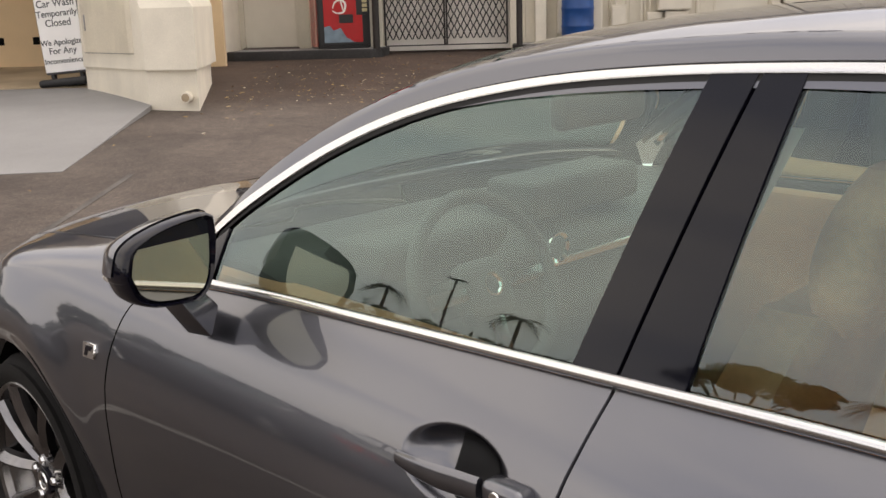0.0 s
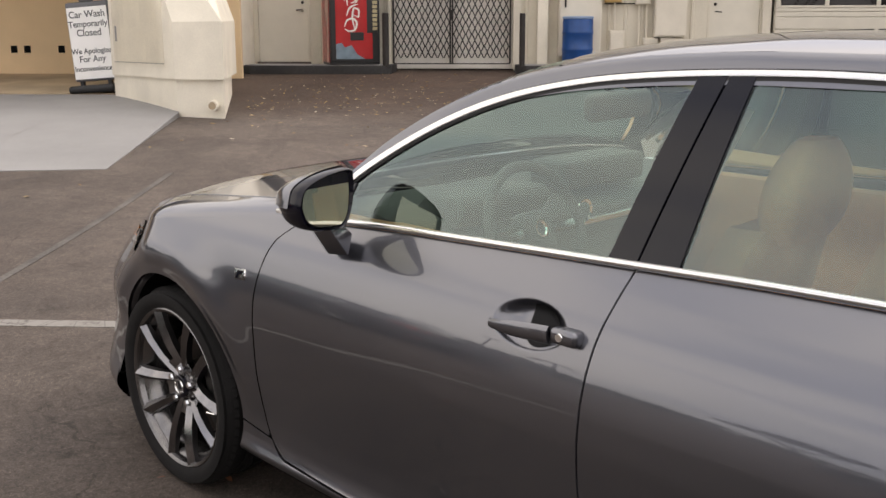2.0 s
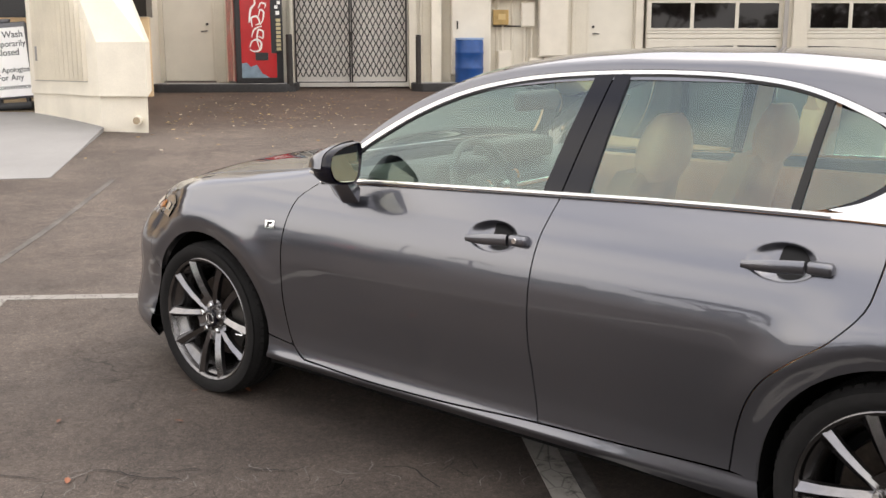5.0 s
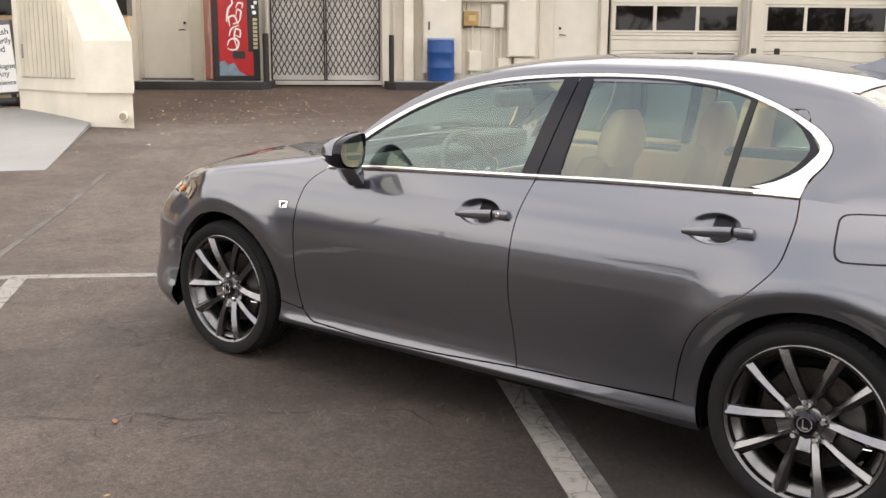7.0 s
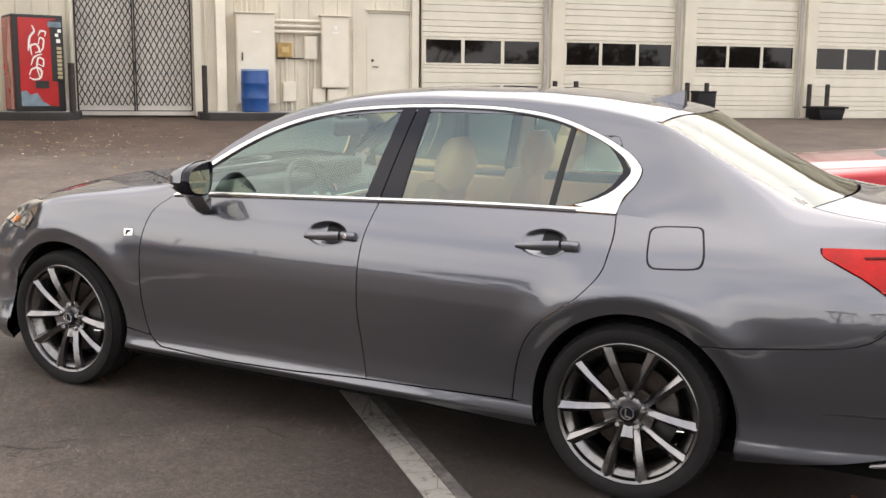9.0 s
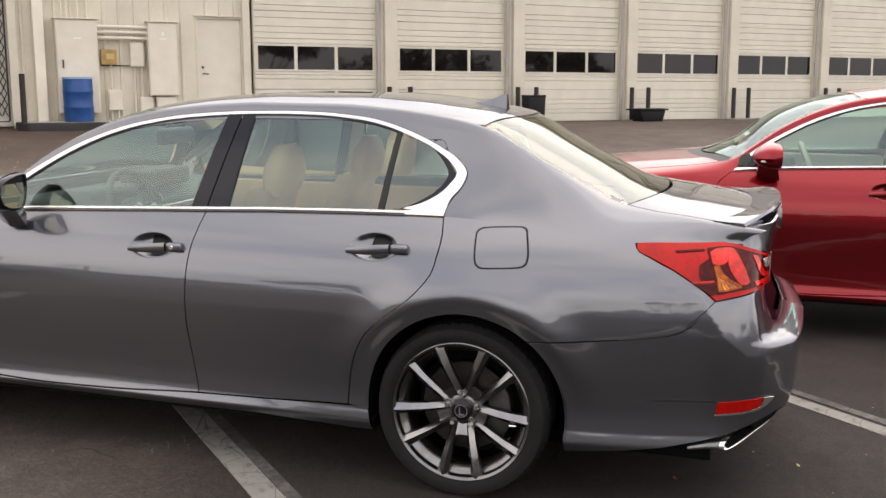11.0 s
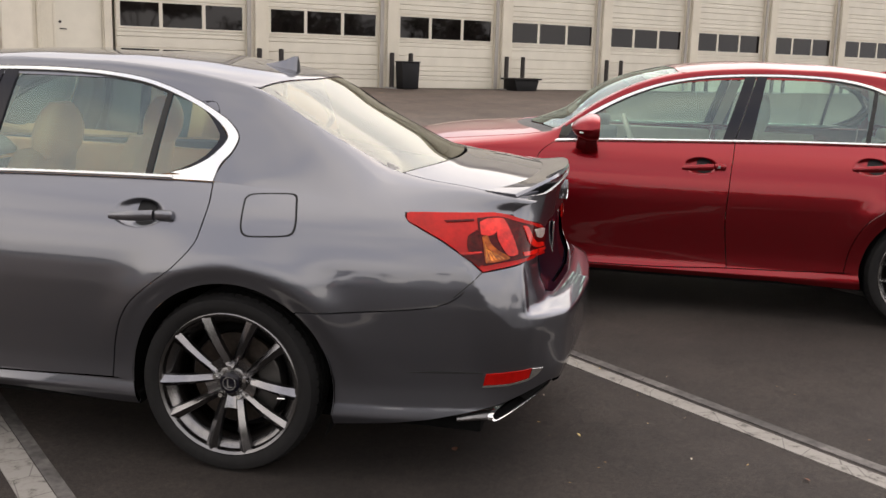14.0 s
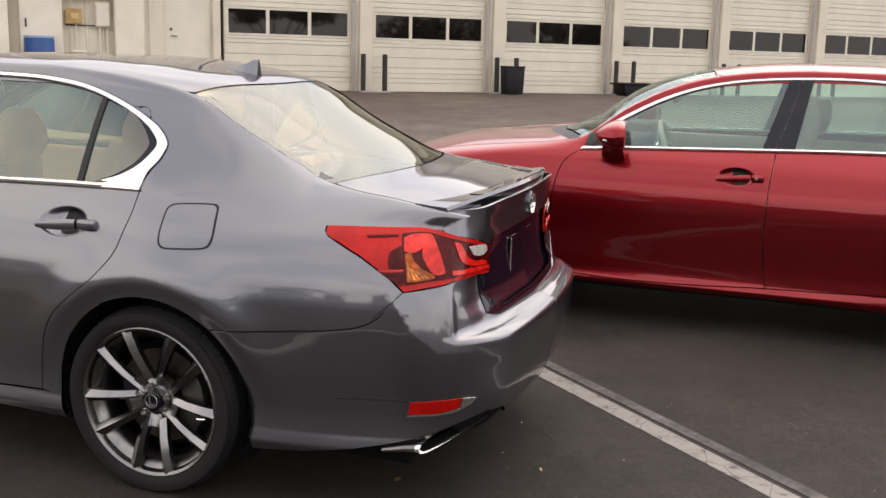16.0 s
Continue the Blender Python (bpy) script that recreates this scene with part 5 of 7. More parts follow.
        d0, d1 = (1.804, over(1.804)), (1.873, under(1.873))
        q0, q1 = (2.445, over(2.445)), (2.492, under(2.492))
        r0, r1 = (2.470, over(2.47)), (2.512, under(2.512))

        def lerp2(p, q, t):
            return (p[0] + (q[0] - p[0]) * t, p[1] + (q[1] - p[1]) * t)
        fg = [(0.79, over(0.79)), (0.80, under(0.80) - 0.008)] + [(x, under(x) - 0.007) for x in np.linspace(0.86, 1.745, 26)] + [lerp2(b1, b0, 0.04), b0] + [(x, over(x)) for x in np.linspace(1.6, 0.84, 14)]
        g1 = skin("front_window", upper, fg, SIDE_GLASS, car, "greenish tinted side window", step=(0.04, 0.04), lift=-0.004, flange=0, **side_name)
        rg = [d0, lerp2(d0, d1, 0.96)] + [(x, under(x) - 0.007) for x in np.linspace(1.92, 2.48, 16)] + [q1, q0] + [(x, over(x)) for x in np.linspace(2.40, 1.85, 12)]
        g2 = skin("rear_window_side", upper, rg, SIDE_GLASS, car, "greenish tinted side window", step=(0.04, 0.04), lift=-0.004, flange=0, **side_name)
        arc_in = round_line([(2.61, under(2.61) - 0.007), (2.692, 1.259), (2.719, 1.214), (2.690, 1.163), (2.614, 1.109), (2.54, over(2.54) + 0.012)], 22)
        arc_out = round_line([(2.625, under(2.625) - 0.004), (2.680, under(2.680) - 0.004), (2.722, 1.249), (2.748, 1.213), (2.716, 1.160), (2.632, 1.104), (2.55, 1.076)], 22)
        qg = [r0, lerp2(r0, r1, 0.97)] + [(x, under(x) - 0.007) for x in np.linspace(2.53, 2.60, 4)] + arc_in
        g3 = skin("quarter_window", upper, qg, SIDE_GLASS, car, "greenish tinted quarter window", step=(0.04, 0.04), lift=-0.004, flange=0, **side_name)
        for g in (g1, g2, g3):
            g.visible_shadow = False
        skin("door_pillar_front", upper, [b0, b1, (c1[0] - 0.003, c1[1]), (c0[0] - 0.003, c0[1])], PIANO, car, "gloss black pillar cover", step=(0.05, 0.05), lift=0.002, **side_name)
        skin("door_pillar_rear", upper, [(c0[0] + 0.003, c0[1]), (c1[0] + 0.003, c1[1]), d1, d0], PIANO, car, "gloss black pillar cover", step=(0.05, 0.05), lift=0.002, **side_name)
        skin("window_divider", upper, [q0, q1, r1, r0], SEAL, car, step=(0.05, 0.05), lift=0.001, **side_name)
        tri = [(0.70, over(0.70)), (0.755, 1.07), (0.80, under(0.80) - 0.008), (0.79, over(0.79))]
        skin("mirror_corner", upper, tri, PIANO, car, step=(0.05, 0.05), lift=0.0, **side_name)
        seal_in = [(x, z - 0.0085) for x, z in inner_top[3:162]]
        skin("window_seal", upper, inner_top[3:162] + seal_in[::-1], SEAL, car, step=(0.03, 0.02), lift=0.001, flange=0.01, **side_name)
        rear_black = arc_out + arc_in[::-1]
        skin("quarter_window_frame", upper, rear_black, PIANO, car, step=(0.1, 0.1), lift=0.0, **side_name)
    # ---- top panels
    hood = [(-0.66, -0.96), (-0.66, 0.96)] + [(x, 0.985) for x in np.linspace(-0.5, 0.5, 10)] + [(0.555 - 0.22 * (1 - v * v), v * 0.985) for v in np.linspace(1, -1, 15)] + [(x, -0.985) for x in np.linspace(0.5, -0.5, 10)]
    skin("bonnet", top, hood, paint, car, step=(0.06, 0.08))
    base = [(0.645 - 0.22 * (1 - v * v), v) for v in np.linspace(-0.985, 0.985, 21)]
    cowl = [(0.545 - 0.22 * (1 - v * v), v * 0.985) for v in np.linspace(-1, 1, 15)] + base[::-1]
    skin("cowl", top, cowl, BLACK, car, step=(0.04, 0.1), lift=-0.006)
    head = [(1.36 - 0.06 * (1 - v * v), v) for v in np.linspace(0.95, -0.95, 15)]
    ws = [(0.655 - 0.22 * (1 - v * v), v) for v in np.linspace(-0.95, 0.95, 21)] + [(x, 0.95) for x in np.linspace(0.8, 1.3, 8)] + head + [(x, -0.95) for x in np.linspace(1.3, 0.8, 8)]
    g = skin("windscreen", top, ws, WIND_GLASS, car, "clear windscreen", step=(0.06, 0.1), lift=-0.003, flange=0)
    g.visible_shadow = False
    for sgn in (-1, 1):
        skin("windscreen_pillar", top, [(x, 0.953 * sgn) for x in np.linspace(0.62, 1.36, 20)] + [(x, 1.0 * sgn) for x in np.linspace(1.38, 0.62, 20)], paint, car, step=(0.06, 0.1), flange=0)
    back_head = [(2.875 - 0.05 * v * v, v) for v in np.linspace(-0.97, 0.97, 15)]
    roof = [(1.365 - 0.06 * (1 - v * v), v) for v in np.linspace(-0.95, 0.95, 15)] + [(1.40, 1.0)] + [(x, 1.0) for x in np.linspace(1.5, 2.80, 24)] + back_head[::-1] + [(x, -1.0) for x in np.linspace(2.80, 1.5, 24)] + [(1.40, -1.0)]
    skin("roof", top, roof, paint, car, step=(0.06, 0.1), flange=0.004)
    foot = [(3.50 - 0.11 * v * v, v) for v in np.linspace(-0.985, 0.985, 17)]
    rw = [(2.88 - 0.05 * v * v, v) for v in np.linspace(-0.985, 0.985, 15)] + [(x, 0.985) for x in np.linspace(2.9, 3.36, 10)] + foot[::-1] + [(x, -0.985) for x in np.linspace(3.36, 2.9, 10)]
    g = skin("rear_window", top, rw, REAR_GLASS, car, "sloping rear window that mirrors the sky", step=(0.06, 0.1), lift=-0.004, flange=0)
    g.visible_shadow = False
    for sgn in (-1, 1):
        skin("rear_window_edge", top, [(2.87, 0.90 * sgn), (2.84, 0.985 * sgn), (3.10, 0.985 * sgn), (3.385, 0.985 * sgn), (3.40, 0.92 * sgn), (3.10, 0.915 * sgn)], PIANO, car, step=(0.1, 0.1), lift=-0.006, flange=0)
    lid = [(3.515 - 0.115 * v * v, v) for v in np.linspace(-0.985, 0.985, 17)] + [(x, 0.985) for x in np.linspace(3.45, 3.86, 8)] + [(3.93 - 0.07 * v * v, v) for v in np.linspace(0.985, -0.985, 13)] + [(x, -0.985) for x in np.linspace(3.86, 3.45, 8)]
    skin("boot_lid", top, lid, paint, car, step=(0.05, 0.1))
    details(car, paint, seats, rich)
    return car

# ---- the place: u runs along the workshop's wall, v away from the camera ----
PSI = radians(42.71)
BX, BY = -6.15, 14.91
SLOPE = 0.02496
GROUND_LINE = Curve((-60, -1.5), (-4, -4 * SLOPE), (1.2, 1.2 * SLOPE), (3.2, 0.115), (8.16, 0.50), (13.5, 0.83), (15.0, 0.86), (30, 0.95), (300, 1.0))
SITE = pose(BX, BY, 0, 0, 0, math.degrees(PSI))
CAR_STAND = Euler((SLOPE * math.cos(PSI), SLOPE * math.sin(PSI), 0)).to_matrix().to_4x4()


def height(x, y):
    """The ground's height: nearly level where the cars stand, rising towards the building."""
    return float(GROUND_LINE(-math.sin(PSI) * x + math.cos(PSI) * y))


def site_height(v):
    """The ground's height at v."""
    return float(GROUND_LINE(v - math.sin(PSI) * BX + math.cos(PSI) * BY))


def stand(x, y, turn=0):
    """A pose on the lot's near slope."""
    return Matrix.Translation((x, y, height(x, y))) @ CAR_STAND @ pose(0, 0, 0, 0, 0, turn)


def asphalt_material():
    """Old asphalt: stones, patches, cracks and dark drips."""
    m = material("asphalt", (0.085, 0.075, 0.068), 0.78, spec=0.35)
    t = m.node_tree
    b = t.nodes["Principled BSDF"]
    tc = t.nodes.new("ShaderNodeTexCoord")

    def noise_node(scale, detail=5.0, rough=0.6):
        n = t.nodes.new("ShaderNodeTexNoise")
        n.inputs["Scale"].default_value, n.inputs["Detail"].default_value, n.inputs["Roughness"].default_value = scale, detail, rough
        t.links.new(tc.outputs["Object"], n.inputs["Vector"])
        return n

    def ramp(src, stops):
        r = t.nodes.new("ShaderNodeValToRGB")
        r.color_ramp.elements[0].position, r.color_ramp.elements[0].color = stops[0][0], (*stops[0][1], 1)
        r.color_ramp.elements[1].position, r.color_ramp.elements[1].color = stops[-1][0], (*stops[-1][1], 1)
        for p, c in stops[1:-1]:
            r.color_ramp.elements.new(p).color = (*c, 1)
        t.links.new(src, r.inputs["Fac"])
        return r.outputs["Color"]

    def mix(kind, fac, a, b2):
        n = t.nodes.new("ShaderNodeMixRGB")
        n.blend_type = kind
        n.inputs["Fac"].default_value = fac
        t.links.new(a, n.inputs["Color1"])
        t.links.new(b2, n.inputs["Color2"])
        return n.outputs["Color"]

    base = ramp(noise_node(0.35, 8.0).outputs["Fac"], [(0.32, (0.064, 0.052, 0.045)), (0.5, (0.084, 0.069, 0.060)), (0.7, (0.108, 0.090, 0.079))])
    grit = ramp(noise_node(140.0, 3.0, 0.7).outputs["Fac"], [(0.32, (0.62, 0.62, 0.62)), (0.52, (1, 1, 1)), (0.70, (1.5, 1.48, 1.46))])
    col = mix("MULTIPLY", 0.95, base, grit)
    speck = ramp(noise_node(48.0, 4.0, 0.75).outputs["Fac"], [(0.32, (0.62, 0.61, 0.60)), (0.5, (1, 1, 1)), (0.68, (1.5, 1.48, 1.45))])
    col = mix("MULTIPLY", 0.9, col, speck)
    stone = ramp(noise_node(210.0, 2.0, 0.5).outputs["Fac"], [(0.60, (1, 1, 1)), (0.70, (2.6, 2.5, 2.4))])
    col = mix("MULTIPLY", 0.8, col, stone)
    mottle = ramp(noise_node(9.0, 7.0, 0.65).outputs["Fac"], [(0.35, (0.74, 0.73, 0.72)), (0.65, (1.26, 1.25, 1.24))])
    col = mix("MULTIPLY", 0.55, col, mottle)
    patch = ramp(noise_node(1.7, 6.0).outputs["Fac"], [(0.35, (0.74, 0.73, 0.73)), (0.6, (1.12, 1.1, 1.08))])
    col = mix("MULTIPLY", 0.8, col, patch)
    # the stalls carry a darker seal coat than the lane, with an uneven border
    lane = t.nodes.new("ShaderNodeVectorMath")
    lane.operation = "DOT_PRODUCT"
    lane.inputs[1].default_value = (0.0, 1.0, 0.0)
    t.links.new(tc.outputs["Object"], lane.inputs[0])
    edge = t.nodes.new("ShaderNodeMath")
    edge.operation = "MULTIPLY_ADD"
    edge.inputs[1].default_value = 1.6
    t.links.new(noise_node(0.6, 5.0).outputs["Fac"], edge.inputs[0])
    t.links.new(lane.outputs["Value"], edge.inputs[2])
    zone = t.nodes.new("ShaderNodeMapRange")
    zone.interpolation_type = "SMOOTHSTEP"
    zone.inputs["From Min"].default_value, zone.inputs["From Max"].default_value = -15.2, -11.6
    t.links.new(edge.outputs["Value"], zone.inputs["Value"])
    # the colour also darkens along the stalls farther on
    along = t.nodes.new("ShaderNodeVectorMath")
    along.operation = "DOT_PRODUCT"
    along.inputs[1].default_value = (math.cos(PSI), -math.sin(PSI), 0.0)
    t.links.new(tc.outputs["Object"], along.inputs[0])
    wander = t.nodes.new("ShaderNodeMath")
    wander.operation = "MULTIPLY_ADD"
    wander.inputs[1].default_value = 2.4
    t.links.new(noise_node(0.7, 5.0).outputs["Fac"], wander.inputs[0])
    t.links.new(along.outputs["Value"], wander.inputs[2])
    far_dark = t.nodes.new("ShaderNodeMapRange")
    far_dark.interpolation_type = "SMOOTHSTEP"
    far_dark.inputs["From Min"].default_value, far_dark.inputs["From Max"].default_value = 7.0, 10.0
    far_dark.inputs["To Min"].default_value, far_dark.inputs["To Max"].default_value = 0.88, 0.22
    t.links.new(wander.outputs["Value"], far_dark.inputs["Value"])
    zone.inputs["To Min"].default_value, zone.inputs["To Max"].default_value = 0.0, 1.0
    both = t.nodes.new("ShaderNodeMix")
    t.links.new(zone.outputs["Result"], both.inputs["Factor"])
    t.links.new(far_dark.outputs["Result"], both.inputs["A"])
    both.inputs["B"].default_value = 1.15
    # past the joint across the stalls the coat has worn paler
    joint = t.nodes.new("ShaderNodeMapRange")
    joint.interpolation_type = "SMOOTHSTEP"
    joint.inputs["From Min"].default_value, joint.inputs["From Max"].default_value = -16.50, -16.15
    joint.inputs["To Min"].default_value, joint.inputs["To Max"].default_value = 1.42, 1.0
    fray = t.nodes.new("ShaderNodeMath")
    fray.operation = "MULTIPLY_ADD"
    fray.inputs[1].default_value = 0.5
    t.links.new(noise_node(3.0, 6.0).outputs["Fac"], fray.inputs[0])
    t.links.new(lane.outputs["Value"], fray.inputs[2])
    t.links.new(fray.outputs["Value"], joint.inputs["Value"])
    worn = t.nodes.new("ShaderNodeMath")
    worn.operation = "MULTIPLY"
    t.links.new(joint.outputs["Result"], worn.inputs[0])
    t.links.new(both.outputs["Result"], worn.inputs[1])
    sealed = t.nodes.new("ShaderNodeVectorMath")
    sealed.operation = "SCALE"
    t.links.new(col, sealed.inputs[0])
    t.links.new(worn.outputs["Value"], sealed.inputs["Scale"])
    col = sealed.outputs["Vector"]
    # old oil and leaf tannin near the workshop
    zone2 = t.nodes.new("ShaderNodeMapRange")
    zone2.interpolation_type = "SMOOTHSTEP"
    zone2.inputs["From Min"].default_value, zone2.inputs["From Max"].default_value = -7.0, -4.4
    t.links.new(edge.outputs["Value"], zone2.inputs["Value"])
    west = t.nodes.new("ShaderNodeMapRange")
    west.interpolation_type = "SMOOTHSTEP"
    west.inputs["From Min"].default_value, west.inputs["From Max"].default_value = 1.5, 7.5
    west.inputs["To Min"].default_value, west.inputs["To Max"].default_value = 1.0, 0.45
    t.links.new(wander.outputs["Value"], west.inputs["Value"])
    damp = t.nodes.new("ShaderNodeMath")
    damp.operation = "MULTIPLY"
    t.links.new(zone2.outputs["Result"], damp.inputs[0])
    t.links.new(west.outputs["Result"], damp.inputs[1])
    oiled = t.nodes.new("ShaderNodeMixRGB")
    oiled.blend_type = "MULTIPLY"
    oiled.inputs["Color2"].default_value = (0.66, 0.54, 0.48, 1)
    t.links.new(damp.outputs["Value"], oiled.inputs["Fac"])
    t.links.new(col, oiled.inputs["Color1"])
    col = oiled.outputs["Color"]
    # cracks: the borders of wandering cells
    wob = noise_node(0.9, 4.0)
    add = t.nodes.new("ShaderNodeMixRGB")
    add.blend_type = "ADD"
    add.inputs["Fac"].default_value = 0.9
    t.links.new(tc.outputs["Object"], add.inputs["Color1"])
    t.links.new(wob.outputs["Color"], add.inputs["Color2"])
    vor = t.nodes.new("ShaderNodeTexVoronoi")
    vor.feature = "DISTANCE_TO_EDGE"
    vor.inputs["Scale"].default_value = 0.75
    t.links.new(add.outputs["Color"], vor.inputs["Vector"])
    crack = ramp(vor.outputs["Distance"], [(0.0, (0.50, 0.49, 0.48)), (0.003, (0.62, 0.61, 0.60)), (0.007, (1, 1, 1))])
    where = ramp(noise_node(0.5, 3.0).outputs["Fac"], [(0.50, (0, 0, 0)), (0.66, (1, 1, 1))])
    n = t.nodes.new("ShaderNodeMixRGB")
    n.blend_type = "MULTIPLY"
    t.links.new(where, n.inputs["Fac"])
    t.links.new(col, n.inputs["Color1"])
    t.links.new(crack, n.inputs["Color2"])
    t.links.new(n.outputs["Color"], b.inputs["Base Color"])
    bp = t.nodes.new("ShaderNodeBump")
    bp.inputs["Strength"].default_value, bp.inputs["Distance"].default_value = 0.5, 0.008
    t.links.new(noise_node(170.0, 4.0, 0.7).outputs["Fac"], bp.inputs["Height"])
    t.links.new(bp.outputs["Normal"], b.inputs["Normal"])
    rr = t.nodes.new("ShaderNodeMapRange")
    rr.inputs["To Min"].default_value, rr.inputs["To Max"].default_value = 0.62, 0.92
    t.links.new(noise_node(0.8, 5.0).outputs["Fac"], rr.inputs["Value"])
    t.links.new(rr.outputs["Result"], b.inputs["Roughness"])
    return m


def line_material():
    """Worn white road paint, broken by cracks that show the asphalt."""
    m = material("road_paint", (0.5, 0.48, 0.44), 0.8)
    t = m.node_tree
    b = t.nodes["Principled BSDF"]
    tc = t.nodes.new("ShaderNodeTexCoord")
    n = t.nodes.new("ShaderNodeTexNoise")
    n.inputs["Scale"].default_value, n.inputs["Detail"].default_value, n.inputs["Roughness"].default_value = 16.0, 8.0, 0.7
    t.links.new(tc.outputs["Object"], n.inputs["Vector"])
    r = t.nodes.new("ShaderNodeValToRGB")
    r.color_ramp.elements[0].position, r.color_ramp.elements[0].color = 0.36, (0.10, 0.092, 0.085, 1)
    r.color_ramp.elements[1].position, r.color_ramp.elements[1].color = 0.52, (0.25, 0.235, 0.215, 1)
    e = r.color_ramp.elements.new(0.43)
    e.color = (0.215, 0.20, 0.18, 1)
    t.links.new(n.outputs["Fac"], r.inputs["Fac"])
    v = t.nodes.new("ShaderNodeTexVoronoi")
    v.feature = "DISTANCE_TO_EDGE"
    v.inputs["Scale"].default_value = 7.0
    t.links.new(tc.outputs["Object"], v.inputs["Vector"])
    c = t.nodes.new("ShaderNodeValToRGB")
    c.color_ramp.elements[0].position, c.color_ramp.elements[0].color = 0.004, (0.35, 0.35, 0.35, 1)
    c.color_ramp.elements[1].position, c.color_ramp.elements[1].color = 0.02, (1, 1, 1, 1)
    t.links.new(v.outputs["Distance"], c.inputs["Fac"])
    x = t.nodes.new("ShaderNodeMixRGB")
    x.blend_type = "MULTIPLY"
    x.inputs["Fac"].default_value = 0.8
    t.links.new(r.outputs["Color"], x.inputs["Color1"])
    t.links.new(c.outputs["Color"], x.inputs["Color2"])
    t.links.new(x.outputs["Color"], b.inputs["Base Color"])
    return m


ASPHALT = asphalt_material()
ROAD_PAINT = line_material()
PALE_PAINT = material("worn_pale_paint", (0.106, 0.095, 0.086), 0.85, grain=0.4, grain_scale=60, stain=0.35, stain_scale=2.2)
OLD_PAINT = material("faded_road_paint", (0.088, 0.081, 0.076), 0.85, grain=0.35, grain_scale=30, stain=0.45, stain_scale=5)
CREAM = material("cream_wall", (0.62, 0.575, 0.475), 0.62, grain=0.03, grain_scale=30, stain=0.09, stain_scale=1.3, bump=0.05, bump_scale=40)
CREAM_DOOR = material("cream_door", (0.66, 0.62, 0.525), 0.5, grain=0.02, stain=0.06, stain_scale=2.0, vary=0.025)
CREAM_BOX = material("cream_box", (0.68, 0.63, 0.53), 0.5, grain=0.03, stain=0.06, stain_scale=3.0, vary=0.03)
STUCCO = material("wing_stucco", (0.80, 0.745, 0.625), 0.75, grain=0.04, grain_scale=70, stain=0.08, stain_scale=2.0, bump=0.25, bump_scale=120)
WARM_LIT_TAN = material("warm_lit_tan", (0.72, 0.54, 0.33), 0.75, grain=0.04, stain=0.10, stain_scale=1.0, bump=0.1)
TAN_FLOOR = material("tan_floor", (0.42, 0.33, 0.22), 0.8, grain=0.1, stain=0.25, stain_scale=1.2)
CONCRETE = material("concrete", (0.30, 0.29, 0.28), 0.85, grain=0.10, grain_scale=50, stain=0.15, stain_scale=1.5, bump=0.25)
PAD = material("smooth_concrete", (0.27, 0.265, 0.26), 0.8, grain=0.06, grain_scale=60, stain=0.12, stain_scale=0.8, bump=0.15)
CURB = material("dark_kerb", (0.020, 0.019, 0.019), 0.75, grain=0.3, grain_scale=20, stain=0.3, stain_scale=2, bump=0.2)
IRON = material("dark_iron", (0.030, 0.026, 0.024), 0.6, 0.3, grain=0.3, grain_scale=30, stain=0.3, stain_scale=3)
DARK_GLASS = material("dark_pane", (0.008, 0.006, 0.006), 0.03, spec=0.42, stain=0.5, stain_scale=2.0)
# grey that stands in for shade on the piers and louvres
SHADE_GREY = material("shade_grey", (0.36, 0.34, 0.31), 0.6, grain=0.04, stain=0.1, stain_scale=2.0)
GATE_BACK = material("pale_shutter", (0.78, 0.74, 0.68), 0.6, grain=0.03, stain=0.1, stain_scale=1.5)
BARREL_BLUE = material("blue_drum", (0.006, 0.059, 0.225), 0.42, stain=0.2, stain_scale=4, grain=0.08)
BARREL_LID = material("drum_lid", (0.25, 0.36, 0.55), 0.5)
SODA_RED = material("machine_red", (0.40, 0.010, 0.012), 0.25, coat=0.15, stain=0.15, stain_scale=3)
SODA_BLACK = material("machine_black", (0.012, 0.012, 0.013), 0.35)
SODA_WHITE = material("machine_white", (0.75, 0.70, 0.65), 0.4)
SODA_GREY = material("machine_blue_grey", (0.16, 0.22, 0.27), 0.4, stain=0.3, stain_scale=6)
SODA_SILVER = material("machine_pale_side", (0.48, 0.33, 0.28), 0.45, stain=0.25, stain_scale=3)
YELLOW_BOX = material("ochre_box", (0.42, 0.28, 0.10), 0.6, stain=0.2, stain_scale=6)
SIGN_WHITE = material("sign_white", (0.90, 0.89, 0.87), 0.5, stain=0.05, stain_scale=3)
INK = material("sign_ink", (0.05, 0.06, 0.06), 0.6)
SIGN_GREY = material("sign_frame_grey", (0.13, 0.13, 0.14), 0.5, stain=0.1)
PALE_MARK = material("pale_label", (0.80, 0.80, 0.78), 0.5)
LEAF_GREEN = material("tree_leaf", (0.045, 0.065, 0.022), 0.6, grain=0.3, grain_scale=3)
PALM_GREEN = material("palm_leaf", (0.035, 0.05, 0.018), 0.6, grain=0.3, grain_scale=3)
BARK = material("bark", (0.09, 0.07, 0.055), 0.9, grain=0.3, stain=0.3, bump=0.5)
HEDGE = material("hedge_leaf", (0.04, 0.055, 0.022), 0.7, grain=0.3, grain_scale=3)

# ground
bm = bmesh.new()
vs = [-260, -120, -60, -40] + list(np.arange(-30, 2.01, 0.5)) + [4, 10, 40, 200]
us = [-300, -120, -60, -30] + list(range(-20, 45, 4)) + [60, 120, 300]
grid = [[bm.verts.new((u, v, site_height(v))) for u in us] for v in vs]
for r0, r1 in zip(grid, grid[1:]):
    for k in range(len(us) - 1):
        bm.faces.new((r0[k], r0[k + 1], r1[k + 1], r1[k]))
